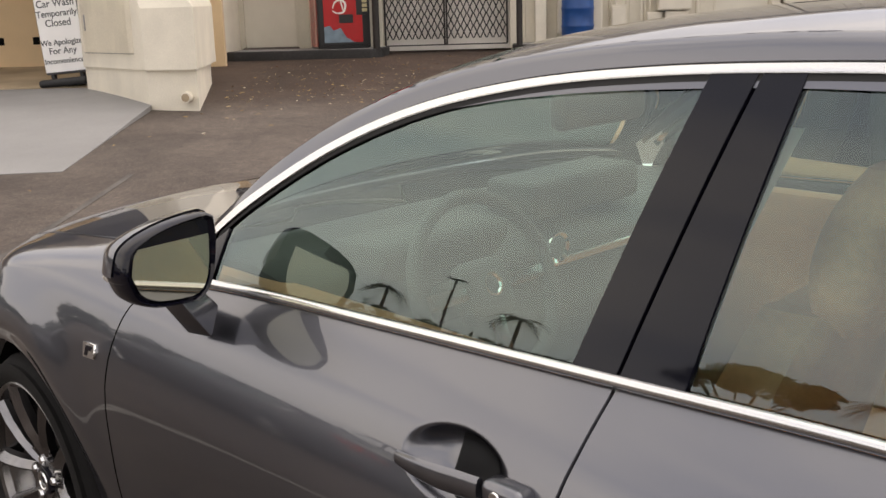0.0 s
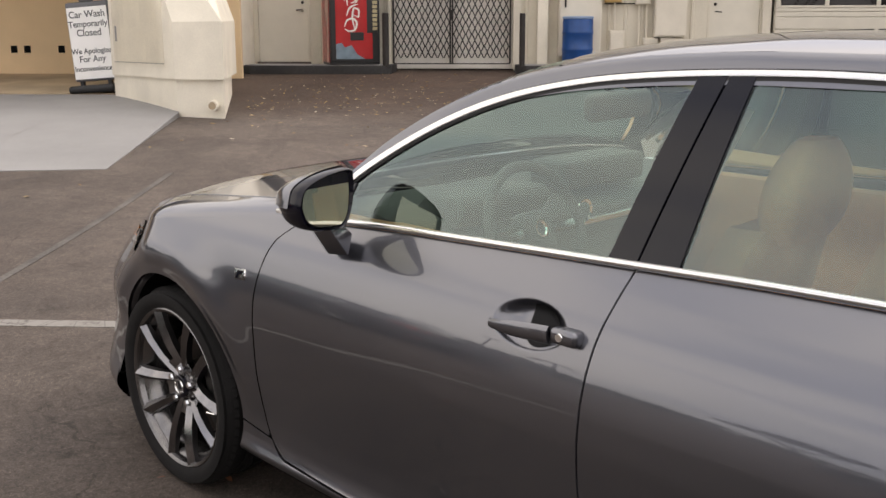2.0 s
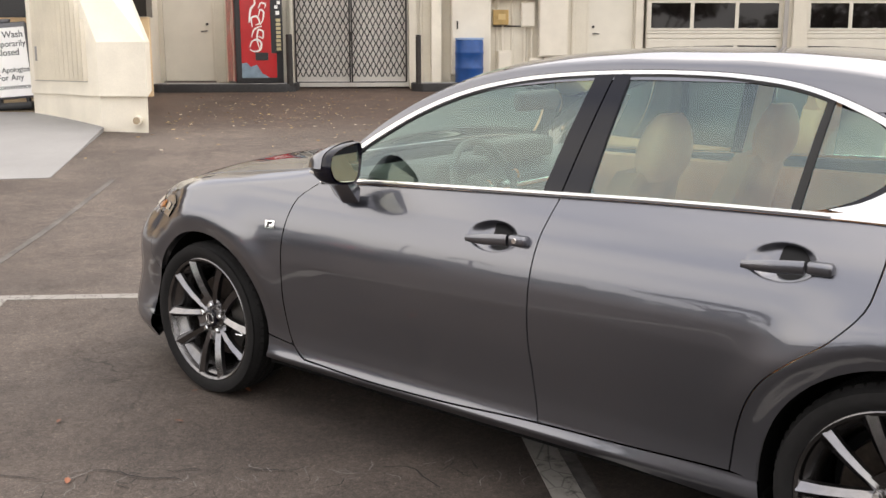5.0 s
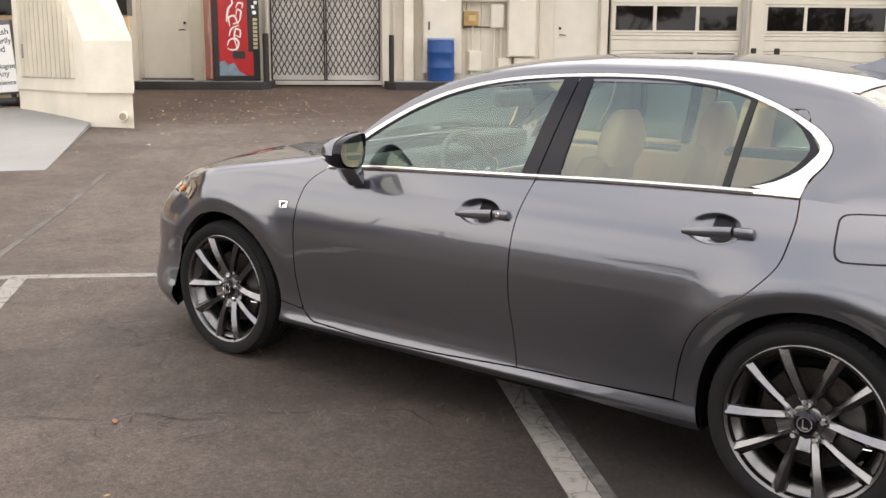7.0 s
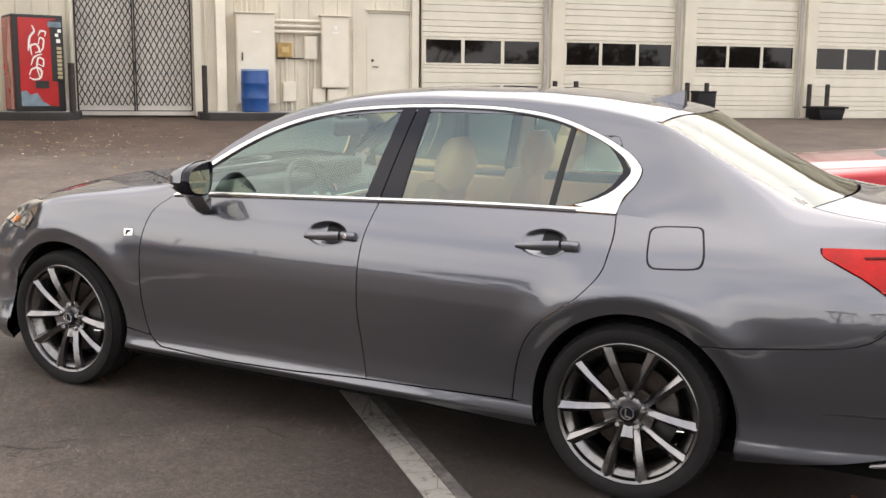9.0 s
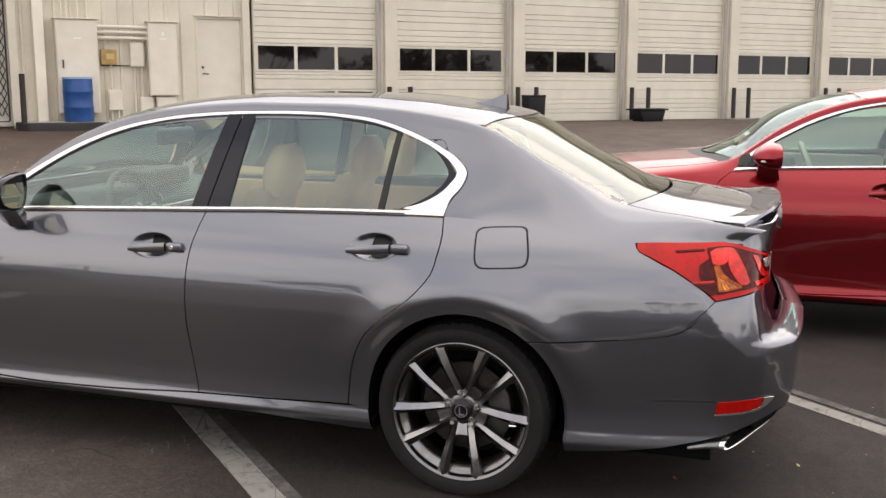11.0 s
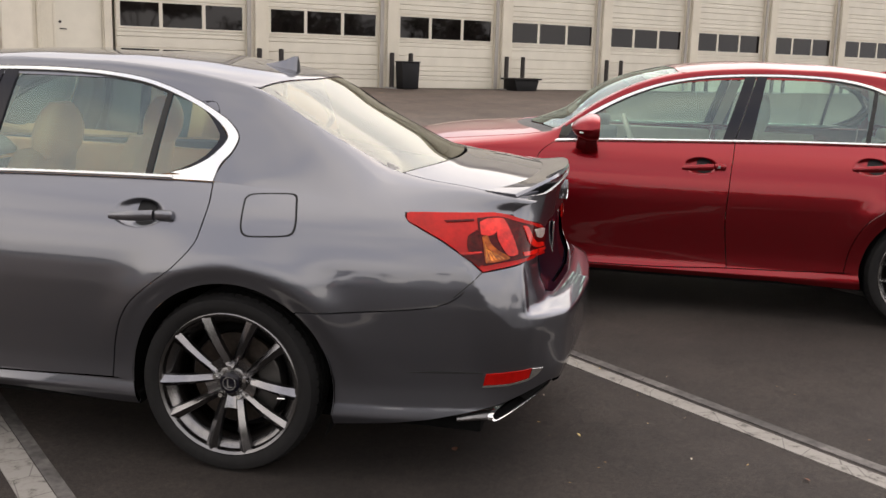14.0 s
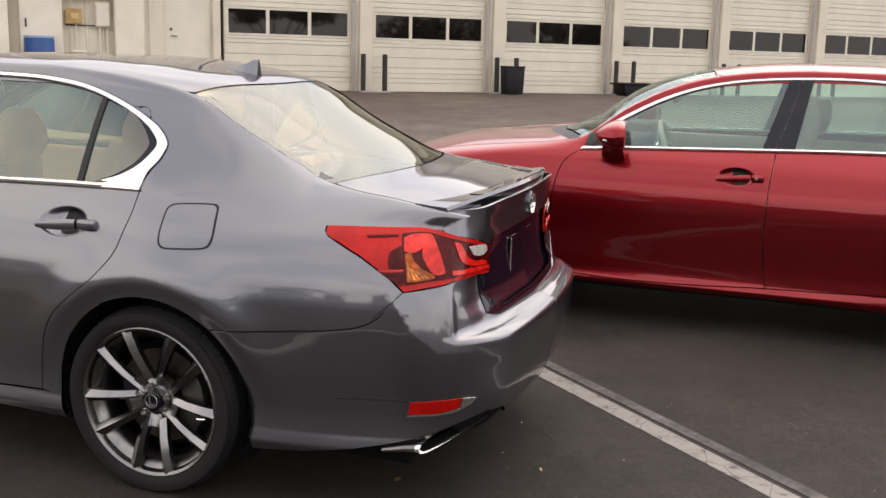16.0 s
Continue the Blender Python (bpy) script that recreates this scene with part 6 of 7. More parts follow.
ground = tagged(part("ground", bm, ASPHALT, smooth=True), "worn dark asphalt of a parking lot with cracks and stains", "ground", kind="structure")
ground.matrix_world = SITE


def sheet(name, outline, mat, label, category, lift=0.004, step=0.5, kind="structure"):
    """A thin sheet that follows the ground, its outline in (u, v)."""
    pts, faces, edges = region(outline, step, step)
    n = len(pts)
    up = [(u, v, site_height(v) + lift) for u, v in pts]
    dn = [(u, v, site_height(v) - 0.02) for u, v in pts]
    ob = mesh_object(name, up + dn, list(faces) + [(i, j, j + n, i + n) for i, j in edges], mat)
    b2 = bmesh.new()
    b2.from_mesh(ob.data)
    bmesh.ops.recalc_face_normals(b2, faces=b2.faces[:])
    b2.to_mesh(ob.data)
    b2.free()
    ob.matrix_world = SITE
    return tagged(ob, label, category, kind=kind)


def to_site(x, y):
    c, s = math.cos(PSI), math.sin(PSI)
    return ((x - BX) * c + (y - BY) * s, -(x - BX) * s + (y - BY) * c)


def stripe(p, q, width, mat, label):
    """A painted line between two points of the lot."""
    a, b = Vector(to_site(*p)), Vector(to_site(*q))
    n = (b - a).orthogonal().normalized() * width / 2
    return sheet("parking_line", [tuple(a + n), tuple(b + n), tuple(b - n), tuple(a - n)], mat, label, "road marking", 0.004, 0.5)


stripe((0.307, 0.647), (5.707, -4.543), 0.112, ROAD_PAINT, "cracked white stall line on the asphalt")
stripe((2.20, 2.435), (8.20, -2.923), 0.100, ROAD_PAINT, "cracked white stall line on the asphalt")
stripe((4.15, 4.65), (11.3, -2.2), 0.115, ROAD_PAINT, "cracked white stall line on the asphalt")
stripe((-2.235, -0.715), (1.10, -3.72), 0.115, ROAD_PAINT, "cracked white stall line on the asphalt")
stripe((-4.28, -2.86), (-2.24, -0.66), 0.10, ROAD_PAINT, "cracked white end line of the stalls")
stripe((-2.24, -0.66), (4.3, 5.39), 0.10, ROAD_PAINT, "cracked white end line of the stalls")
# the ghost of an older line beside each repainted one
stripe((2.262, 2.524), (8.30, -2.85), 0.062, OLD_PAINT, "faded older stall line beside the new one")
stripe((0.366, 0.709), (5.766, -4.481), 0.052, OLD_PAINT, "faded older stall line beside the new one")
sheet("faded_line", [(-8.085, -14.0), (-8.03, -14.0), (-8.08, -10.0), (-8.135, -10.0)], PALE_PAINT, "faded remains of a painted line", "road marking")

# cracks: a long joint across the stall, and short pale ones where the seal coat has broken beside it
CRACK_DARK = material("crack_shadow", (0.018, 0.016, 0.015), 0.9)
CRACK_PALE = material("crack_dust", (0.17, 0.155, 0.145), 0.9, grain=0.3, grain_scale=40)


def ribbon(path, width, verts, faces):
    """A thin strip on the ground along points of the lot."""
    for i, (x, y) in enumerate(path):
        x0, y0 = path[max(0, i - 1)]
        x1, y1 = path[min(len(path) - 1, i + 1)]
        n = Vector((-(y1 - y0), x1 - x0)).normalized() * width * (0.35 + 0.65 * math.sin(math.pi * (0.1 + 0.8 * i / max(1, len(path) - 1)))) / 2
        k = len(verts)
        verts += [(x + n.x, y + n.y, height(x, y) + 0.0055), (x - n.x, y - n.y, height(x, y) + 0.0055)]
        if i:
            faces.append((k - 2, k - 1, k + 1, k))


def wander(r, x, y, turn, length, step, bend):
    path = [(x, y)]
    while length > 0:
        turn += r.gauss(0, bend)
        x, y = x + step * math.cos(turn), y + step * math.sin(turn)
        path.append((x, y))
        length -= step
    return path


cr = random.Random(19)
dark, pale = ([], []), ([], [])
x, y = -0.6, -2.50
while x < 1.5:
    run = wander(cr, x, y, 0.72 + cr.gauss(0, 0.05), cr.uniform(0.15, 0.5), 0.022, 0.30)
    ribbon(run, cr.uniform(0.003, 0.008), *dark)
    x += cr.uniform(0.2, 0.45)
    y = -1.755 + (x - 0.236) * 0.873 + cr.gauss(0, 0.012)
for k in range(46):
    q = cr.random()
    x = 0.2 + 1.35 * q + cr.gauss(0, 0.06)
    y = -1.755 + (x - 0.236) * 0.873 + cr.gauss(-0.06, 0.09)
    ribbon(wander(cr, x, y, cr.gauss(-0.85, 0.7), cr.uniform(0.03, 0.12), 0.017, 0.42), cr.uniform(0.002, 0.005), *(pale if k % 3 else dark))
for k in range(70):
    x, y = cr.uniform(-3.5, 6.5), cr.uniform(-3.2, 1.5)
    ribbon(wander(cr, x, y, cr.uniform(0, 6.28), cr.uniform(0.04, 0.30), 0.022, 0.38), cr.uniform(0.002, 0.0045), *(pale if k % 3 == 0 and x < 2.5 else dark))
for (vs, fs), mat, text in ((dark, CRACK_DARK, "fine dark cracks in the old asphalt"), (pale, CRACK_PALE, "short pale dusty cracks in the asphalt")):
    tagged(mesh_object("cracks", vs, fs, mat), text, "cracks", kind="stuff")

# ---- workshop wall: ribbed metal sheet between the openings
BAYS = 8
END_U = 12 * 3.245
S_BAY = 3.245
WALL_TOP = 6.10


def ribbed(name, u0, u1, z0, z1, v=-0.06):
    """A panel of vertical metal ribs."""
    bm = bmesh.new()
    line = []
    u = u0
    while u < u1 - 1e-6:
        for du, dv in ((0.0, 0.0), (0.19, 0.0), (0.205, -0.022), (0.245, -0.022), (0.26, 0.0)):
            if u + du <= u1:
                line.append((u + du, v + dv))
        u += 0.30
    line.append((u1, v))
    lo = [bm.verts.new((a, b, z0)) for a, b in line]
    hi = [bm.verts.new((a, b, z1)) for a, b in line]
    for k in range(len(line) - 1):
        bm.faces.new((lo[k], lo[k + 1], hi[k + 1], hi[k]))
    b0, b1 = bm.verts.new((u0, 0.25, z0)), bm.verts.new((u1, 0.25, z0))
    c0, c1 = bm.verts.new((u0, 0.25, z1)), bm.verts.new((u1, 0.25, z1))
    bm.faces.new((b0, b1, c1, c0))
    bm.faces.new([b0, c0, hi[0], lo[0]])
    bm.faces.new([b1, c1, hi[-1], lo[-1]])
    ob = part(name, bm, CREAM)
    ob.matrix_world = SITE
    return tagged(ob, "cream ribbed metal cladding of the workshop", "wall", kind="structure")


def block(name, u0, u1, v0, v1, z0, z1, mat, label, category, bevel=0.01, kind="structure"):
    ob = part(name, box(u0, u1, v0, v1, z0, z1, bevel), mat, smooth=bevel > 0.02)
    ob.matrix_world = SITE
    return tagged(ob, label, category, kind=kind)


ribbed("wall_west_panel", -9.75, -9.66, 0.6, WALL_TOP)
ribbed("wall_door_panel", -8.64, -7.14, 0.6, WALL_TOP)
ribbed("wall_service_panel", -4.86, -1.36, 0.6, WALL_TOP)
ribbed("wall_corner_panel", -0.38, -0.24, 0.6, WALL_TOP)
for a, b, z in ((-9.66, -8.64, 3.15), (-7.14, -4.86, 4.3), (-1.36, -0.38, 3.09)):
    ribbed("wall_head_panel", a, b, z, WALL_TOP)
for k in range(BAYS):
    u = k * S_BAY
    ribbed("wall_bay_head", u - 0.16, u + 2.64, 4.35, WALL_TOP)
    block("wall_pier", u + 2.62, u + S_BAY - 0.16, -0.10, 0.25, 0.6, WALL_TOP, CREAM, "plain cream pier between two garage doors", "wall")
    block("trim_pier", u + 2.76, u + 3.06, -0.20, -0.102, 0.6, WALL_TOP, CREAM, "cream metal trim on the pier", "trim", 0.012)
    # grey strip puts the shade on the pier's side into colour
    block("trim_jamb", u + 2.60, u + 2.69, -0.135, -0.102, 0.86, WALL_TOP, SHADE_GREY, "grey strip beside the garage door, painting the pier's shaded side", "trim", 0.006)
block("trim_post", -0.40, -0.24, -0.14, -0.09, 0.6, WALL_TOP, CREAM, "cream door post", "trim")
# the last stretch of the front is dark glazing
glaze = tagged(empty("window_front", SITE), "dark shop glazing at the end of the workshop", "window", kind="structure")
for a, b in ((26.36, 29.4), (29.46, 32.5), (32.56, 38.7)):
    for z0, z1 in ((1.25, 2.72), (2.78, 4.9)):
        part("pane", box(a, b, 0.02, 0.03, z0, z1), DARK_GLASS, glaze)
bm = bmesh.new()
for a in (29.4, 32.5):
    box(a, a + 0.06, -0.02, 0.05, 1.25, 4.9, 0.004, 1, bm)
box(26.36, 38.7, -0.025, 0.05, 2.72, 2.78, 0.004, 1, bm)
part("window_frame", bm, CREAM_DOOR, glaze)
block("wall_glazing_base", 26.2, 38.8, -0.05, 0.2, 0.6, 1.25, CREAM, "low cream wall under the glazing", "wall")
block("wall_glazing_head", 26.2, 38.8, -0.05, 0.2, 4.9, WALL_TOP, CREAM, "cream wall over the glazing", "wall")
block("wall_glazing_post", 25.79, 26.34, -0.10, 0.25, 0.6, WALL_TOP, CREAM, "cream corner post beside the glazing", "wall")
block("wall_end", END_U - 0.16, END_U + 0.3, -0.1, 8.0, 0.4, WALL_TOP, CREAM, "cream end of the workshop", "wall")
block("wall_back", -12.0, END_U + 0.3, 8.0, 8.3, 0.4, WALL_TOP, CREAM, "cream back of the workshop", "wall")
block("roof_deck", -12.0, END_U + 0.6, -0.45, 8.5, WALL_TOP, WALL_TOP + 0.35, CREAM, "pale metal roof edge of the workshop", "roof", 0.02)


def garage_door(u, index):
    """A sectional door: ribbed slats, a row of three dark panes."""
    d = tagged(empty("door_%d" % (index + 1), SITE @ Matrix.Translation((u, 0, 0))), "closed cream sectional garage door with three dark panes", "garage door", "garage doors", "structure")
    lines = [0.86, 1.05, 1.155, 1.27, 1.385, 1.61, 1.83, 1.92, 1.99]
    tops = [2.575, 2.68, 2.80, 2.93, 3.11, 3.25, 3.37, 3.60, 3.78, 3.95, 4.15, 4.36]
    for lo, hi in list(zip(lines, lines[1:])) + list(zip(tops, tops[1:])):
        part("door_slat", box(-0.14, 2.62, 0.0, 0.04, lo + 0.004, hi - 0.004, 0.010, 2), CREAM_DOOR, d)
    part("door_core", box(-0.15, 2.63, 0.03, 0.06, 0.84, 4.36), CREAM_DOOR, d)
    bm = bmesh.new()
    for z0, z1 in ((1.995, 2.035), (2.525, 2.570)):
        box(-0.14, 2.62, -0.004, 0.045, z0, z1, 0.004, 1, bm)
    for a, b in ((-0.14, -0.05), (0.74, 0.815), (1.65, 1.725), (2.54, 2.62)):
        box(a, b, -0.004, 0.045, 2.035, 2.525, 0.004, 1, bm)
    part("window_frame", bm, CREAM_DOOR, d)
    for a, b in ((-0.05, 0.74), (0.815, 1.65), (1.725, 2.54)):
        part("pane", box(a, b, 0.012, 0.022, 2.035, 2.525), DARK_GLASS, d, "dark glossy pane")
    return d


for k in range(BAYS):
    garage_door(k * S_BAY, k)


def plain_door(name, u0, u1, z0, z1, knob_u, label):
    d = tagged(empty(name, SITE), label, "door", kind="structure")
    part("door_leaf", box(u0 + 0.05, u1 - 0.05, -0.03, 0.02, z0, z1 - 0.05, 0.004), CREAM_DOOR, d)
    bm = bmesh.new()
    box(u0, u0 + 0.046, -0.07, 0.05, z0, z1, 0.004, 1, bm)
    box(u1 - 0.046, u1, -0.07, 0.05, z0, z1, 0.004, 1, bm)
    box(u0 + 0.046, u1 - 0.046, -0.07, 0.05, z1 - 0.046, z1, 0.004, 1, bm)
    part("door_frame", bm, CREAM, d)
    part("drip_rail", box(u0 - 0.03, u1 + 0.03, -0.11, -0.07, z1 + 0.0, z1 + 0.025, 0.004), CREAM, d)
    h = z0 + 0.95
    lever = part("door_handle", tube([(knob_u, -0.03, h), (knob_u, -0.085, h), (knob_u + (0.11 if knob_u < (u0 + u1) / 2 else -0.11), -0.085, h - 0.01)], 0.011, 8), IRON, d, "dark lever handle")
    part("door_lock", lathe([(-0.03, 0.028), (-0.05, 0.024), (-0.05, 0.0001)], "y", 16, center=(knob_u, 0, h + 0.13)), IRON, d)
    for z in (z0 + 0.25, (z0 + z1) / 2, z1 - 0.3):
        hu = u1 - 0.05 if knob_u < (u0 + u1) / 2 else u0 + 0.05
        part("hinge", box(hu - 0.012, hu + 0.012, -0.045, -0.03, z - 0.06, z + 0.06, 0.003), CREAM_DOOR, d)
    return d


plain_door("door_service", -1.36, -0.38, 0.98, 3.08, -1.22, "plain cream steel door with a dark lever handle")
plain_door("door_side", -9.66, -8.64, 1.03, 3.14, -8.78, "plain cream steel door with a lever handle")


# folding lattice gate in front of a pale shutter
block("shutter", -7.14, -4.86, 0.12, 0.18, 0.9, 4.3, GATE_BACK, "pale shutter behind the folding gate", "shutter")
block("trim_gate_left", -7.19, -7.12, -0.16, 0.10, 0.9, 4.3, CREAM, "cream post beside the gate", "trim")
block("trim_gate_right", -4.88, -4.72, -0.16, 0.10, 0.9, 4.3, CREAM, "cream post beside the gate", "trim")
gate = tagged(empty("folding_gate", SITE), "dark iron folding lattice gate, drawn shut", "gate")
Z0, Z1 = 1.10, 4.30
for a, b in ((-7.07, -6.045), (-5.98, -4.95)):
    cols = 9
    step = (b - a) / cols
    for k in range(cols):
        for kind in (0, 1):
            pts = []
            n = int((Z1 - Z0) / 0.215)
            for i in range(n + 1):
                left = (i + kind) % 2 == 0
                pts.append((a + step * (k + (0.06 if left else 0.94)), -0.03 - 0.006 * kind, Z0 + 0.215 * i))
            bm = bmesh.new()
            rows = [[bm.verts.new((x + dx, y + dy, z)) for dx, dy in ((-0.0115, -0.003), (0.0115, -0.003), (0.0115, 0.003), (-0.0115, 0.003))] for x, y, z in pts]
            for r0, r1 in zip(rows, rows[1:]):
                for q in range(4):
                    bm.faces.new((r0[q], r0[(q + 1) % 4], r1[(q + 1) % 4], r1[q]))
            part("lattice_bar", bm, IRON, gate)
for u in (-7.09, -6.035, -5.995, -4.93):
    part("gate_post", box(u - 0.016, u + 0.016, -0.055, -0.012, 1.0, Z1, 0.003), IRON, gate)
part("gate_lock", box(-6.04, -5.99, -0.085, -0.055, 1.78, 1.96, 0.006), IRON, gate)
part("gate_rail", box(-7.09, -4.93, -0.05, -0.02, 0.985, 1.005, 0.003), IRON, gate)

# raised kerb islands
def island(u0, u1, label):
    t = tagged(empty("kerb_island", SITE), label, "kerb", kind="structure")
    outline = [(u0, 0.0), (u0, -1.05), (u0 + 0.18, -1.25), (u1 - 0.18, -1.25), (u1, -1.05), (u1, 0.0)]
    part("slab", prism([(a * 1.0, b) for a, b in [(u0 + 0.1, -0.1), (u0 + 0.1, -1.05), (u0 + 0.22, -1.14), (u1 - 0.22, -1.14), (u1 - 0.1, -1.05), (u1 - 0.1, -0.1)]], 0.36, "z", 0.635), CONCRETE, t)
    part("kerb_edge", prism(outline, 0.40, "z", 0.59, 0.02), CURB, t, "black painted kerb face", smooth=True)
    return t


island(-9.70, -7.03, "concrete step with a black kerb under the drinks machine")
island(-4.84, -0.30, "concrete step with a black kerb under the drum and cabinets")


def bollard(u, v, z0, z1, r, label, mat=None):
    b = part("bollard", lathe([(z0, 0.0001), (z0, r), (z1 - 0.01, r), (z1, r * 0.8), (z1, 0.0001)], "z", 16), mat or IRON, smooth=True)
    b.matrix_world = SITE @ Matrix.Translation((u, v, 0))
    return tagged(b, label, "bollard", "bollards before the workshop")


bollard(-7.12, -1.10, 0.96, 1.89, 0.058, "dark iron bollard beside the drinks machine")
bollard(-4.73, -1.10, 0.96, 1.88, 0.050, "dark iron bollard beside the folding gate")
for k in range(BAYS - 1):
    u = S_BAY * k
    z = 1.675
    for du in (2.77, 3.27):
        bollard(u + du, -0.40, 0.8, z, 0.055, "black bollard before a pier")
    pad = block("bollard_pad", u + 2.66, u + 3.40, -0.56, -0.24, 0.7, 0.885, CONCRETE, "low concrete pad under two bollards", "pad", 0.015)

# black bin and planter tub
TUB_BLACK = material("bin_black", (0.008, 0.008, 0.009), 0.6, grain=0.3, stain=0.3, spec=0.25)
bin_ = tagged(empty("waste_bin", SITE), "square black bin between two bollards", "bin")
part("bin_body", prism([(6.06, 0.86), (6.47, 0.86), (6.50, 1.46), (6.03, 1.46)], 0.32, "y", -0.86, 0.015), TUB_BLACK, bin_, smooth=True)
part("bin_rim", box(6.02, 6.51, -0.875, -0.525, 1.455, 1.49, 0.01), TUB_BLACK, bin_)
tub = tagged(empty("planter_tub", SITE), "black plastic tub with a wide rim", "tub")
part("tub_body", prism([(9.20, 0.82), (9.76, 0.82), (9.86, 1.12), (9.09, 1.12)], 0.5, "y", -1.0, 0.03), TUB_BLACK, tub, smooth=True)
part("tub_rim", box(9.05, 9.90, -1.04, -0.46, 1.115, 1.155, 0.012), TUB_BLACK, tub, smooth=True)
part("soil", box(9.14, 9.82, -0.96, -0.54, 1.14, 1.161), BARK, tub)

# ---- service wall: cabinets, boxes, conduits, drum
def cabinet(name, u0, u1, v, depth, z0, z1, label, hood=False, handle_u=None):
    c = tagged(empty(name, SITE), label, "cabinet", "boxes on the service wall")
    part("cabinet_body", box(u0, u1, v - depth, v, z0, z1, 0.008), CREAM_BOX, c)
    part("cabinet_door", box(u0 + 0.02, u1 - 0.02, v - depth - 0.018, v - depth - 0.002, z0 + 0.02, z1 - 0.03, 0.006), CREAM_BOX, c)
    if hood:
        part("cabinet_hood", box(u0 - 0.03, u1 + 0.03, v - depth - 0.045, v, z1, z1 + 0.025, 0.005), CREAM_BOX, c)
    if handle_u is not None:
        part("cabinet_handle", box(handle_u - 0.014, handle_u + 0.014, v - depth - 0.05, v - depth - 0.016, z0 + 0.86, z0 + 1.02, 0.006), IRON, c)
    return c


a = cabinet("switch_cabinet", -4.06, -3.30, -0.09, 0.31, 1.14, 2.93, "tall cream steel switch cabinet with a small pale plate", True, -3.95)
part("name_plate", box(-3.74, -3.60, -0.425, -0.419, 2.555, 2.585), PALE_MARK, a)
b = cabinet("meter_cabinet", -2.34, -1.77, -0.09, 0.21, 1.48, 2.92, "tall narrow cream steel cabinet with a rain hood", True)
part("name_plate", box(-2.12, -1.98, -0.325, -0.319, 2.585, 2.61), PALE_MARK, b)
part("name_plate", box(-2.075, -2.025, -0.325, -0.319, 2.66, 2.735), PALE_MARK, b)
cabinet("junction_box", -2.21, -1.82, -0.09, 0.16, 1.10, 1.465, "small cream junction box")
cabinet("junction_box", -2.68, -2.41, -0.09, 0.10, 2.05, 2.52, "narrow cream junction box with conduits below")
cabinet("junction_box", -3.13, -2.86, -0.09, 0.10, 1.19, 1.60, "small cream junction box low on the wall")
cabinet("junction_box", -2.52, -2.25, -0.09, 0.10, 1.17, 1.46, "small cream junction box low on the wall")
y = tagged(empty("meter_box", SITE), "small ochre meter box on the wall", "box", "boxes on the service wall")
part("box_body", box(-3.23, -2.93, -0.20, -0.09, 2.09, 2.38, 0.01), YELLOW_BOX, y)
part("box_window", box(-3.13, -2.99, -0.206, -0.201, 2.19, 2.30, 0.004), material("meter_face", (0.55, 0.40, 0.18), 0.4), y)
for z in (2.60, 2.71, 2.815):
    c = part("conduit", tube([(-3.30, -0.20, z), (-2.34, -0.20, z)], 0.034, 12), CREAM_BOX, smooth=True)
    c.matrix_world = SITE
    tagged(c, "thick cream conduit between the cabinets", "pipe", "conduits on the service wall")
for u, z0, z1 in ((-2.60, 1.0, 2.05), (-2.46, 1.0, 2.05), (-3.04, 1.60, 2.09), (-2.94, 1.0, 1.19), (-3.06, 1.0, 1.19), (-3.92, 2.955, 5.5), (-3.82, 2.955, 5.5), (-3.62, 2.955, 5.5), (-3.45, 2.955, 5.5)):
    c = part("conduit", tube([(u, -0.13, z0), (u, -0.13, z1)], 0.018, 10), CREAM_BOX, smooth=True)
    c.matrix_world = SITE
    tagged(c, "thin cream conduit on the wall", "pipe", "conduits on the service wall")
c = part("conduit", tube([(-3.23, -0.12, 2.07), (-2.40, -0.12, 2.07)], 0.012, 8), IRON, smooth=True)
c.matrix_world = SITE
tagged(c, "thin dark cable along the wall", "pipe", "conduits on the service wall")
block("trim_column", -4.44, -4.25, -0.28, -0.092, 0.99, WALL_TOP, STUCCO, "plain pale column on the service wall", "trim", 0.008)

drum = tagged(empty("drum", SITE @ Matrix.Translation((-3.745, -0.74, 0.992))), "blue plastic drum with a pale rim", "drum")
r = 0.268
prof = [(0.0, 0.0001), (0.0, r - 0.02), (0.02, r), (0.24, r), (0.255, r + 0.008), (0.285, r + 0.008), (0.30, r), (0.53, r), (0.545, r + 0.008), (0.575, r + 0.008), (0.59, r), (0.77, r), (0.80, r - 0.012)]
part("drum_body", lathe(prof, "z", 40), BARREL_BLUE, drum, smooth=True)
part("drum_rim", lathe([(0.795, r - 0.02), (0.80, r + 0.004), (0.835, r + 0.004), (0.84, r - 0.012), (0.815, r - 0.03), (0.815, 0.0001)], "z", 40), BARREL_LID, drum, smooth=True)

# ---- drinks machine
m = tagged(empty("drinks_machine", SITE @ pose(-7.66, -0.98, 1.0, 0, 0, 19)), "red and black drinks machine with a white flourish", "vending machine")
part("machine_body", box(-0.46, 0.44, 0.03, 0.80, 0.0, 1.75, 0.015), SODA_BLACK, m)
part("side_panel", prism([(0.06, 0.04), (0.78, 0.04), (0.78, 1.70), (0.06, 1.70)], 0.006, "x", -0.467), SODA_RED, m, "red and pale side panel")
part("side_flourish", prism([(0.10, 0.04), (0.30, 0.04), (0.22, 0.55), (0.42, 1.0), (0.22, 1.66), (0.10, 1.66)], 0.004, "x", -0.472), SODA_SILVER, m)
part("machine_door", box(-0.45, 0.43, 0.0, 0.028, 0.05, 1.74, 0.012), SODA_BLACK, m)
part("front_sheet", box(-0.36, 0.30, -0.010, -0.001, 0.10, 1.69, 0.006), SODA_RED, m, "glossy red front sheet")
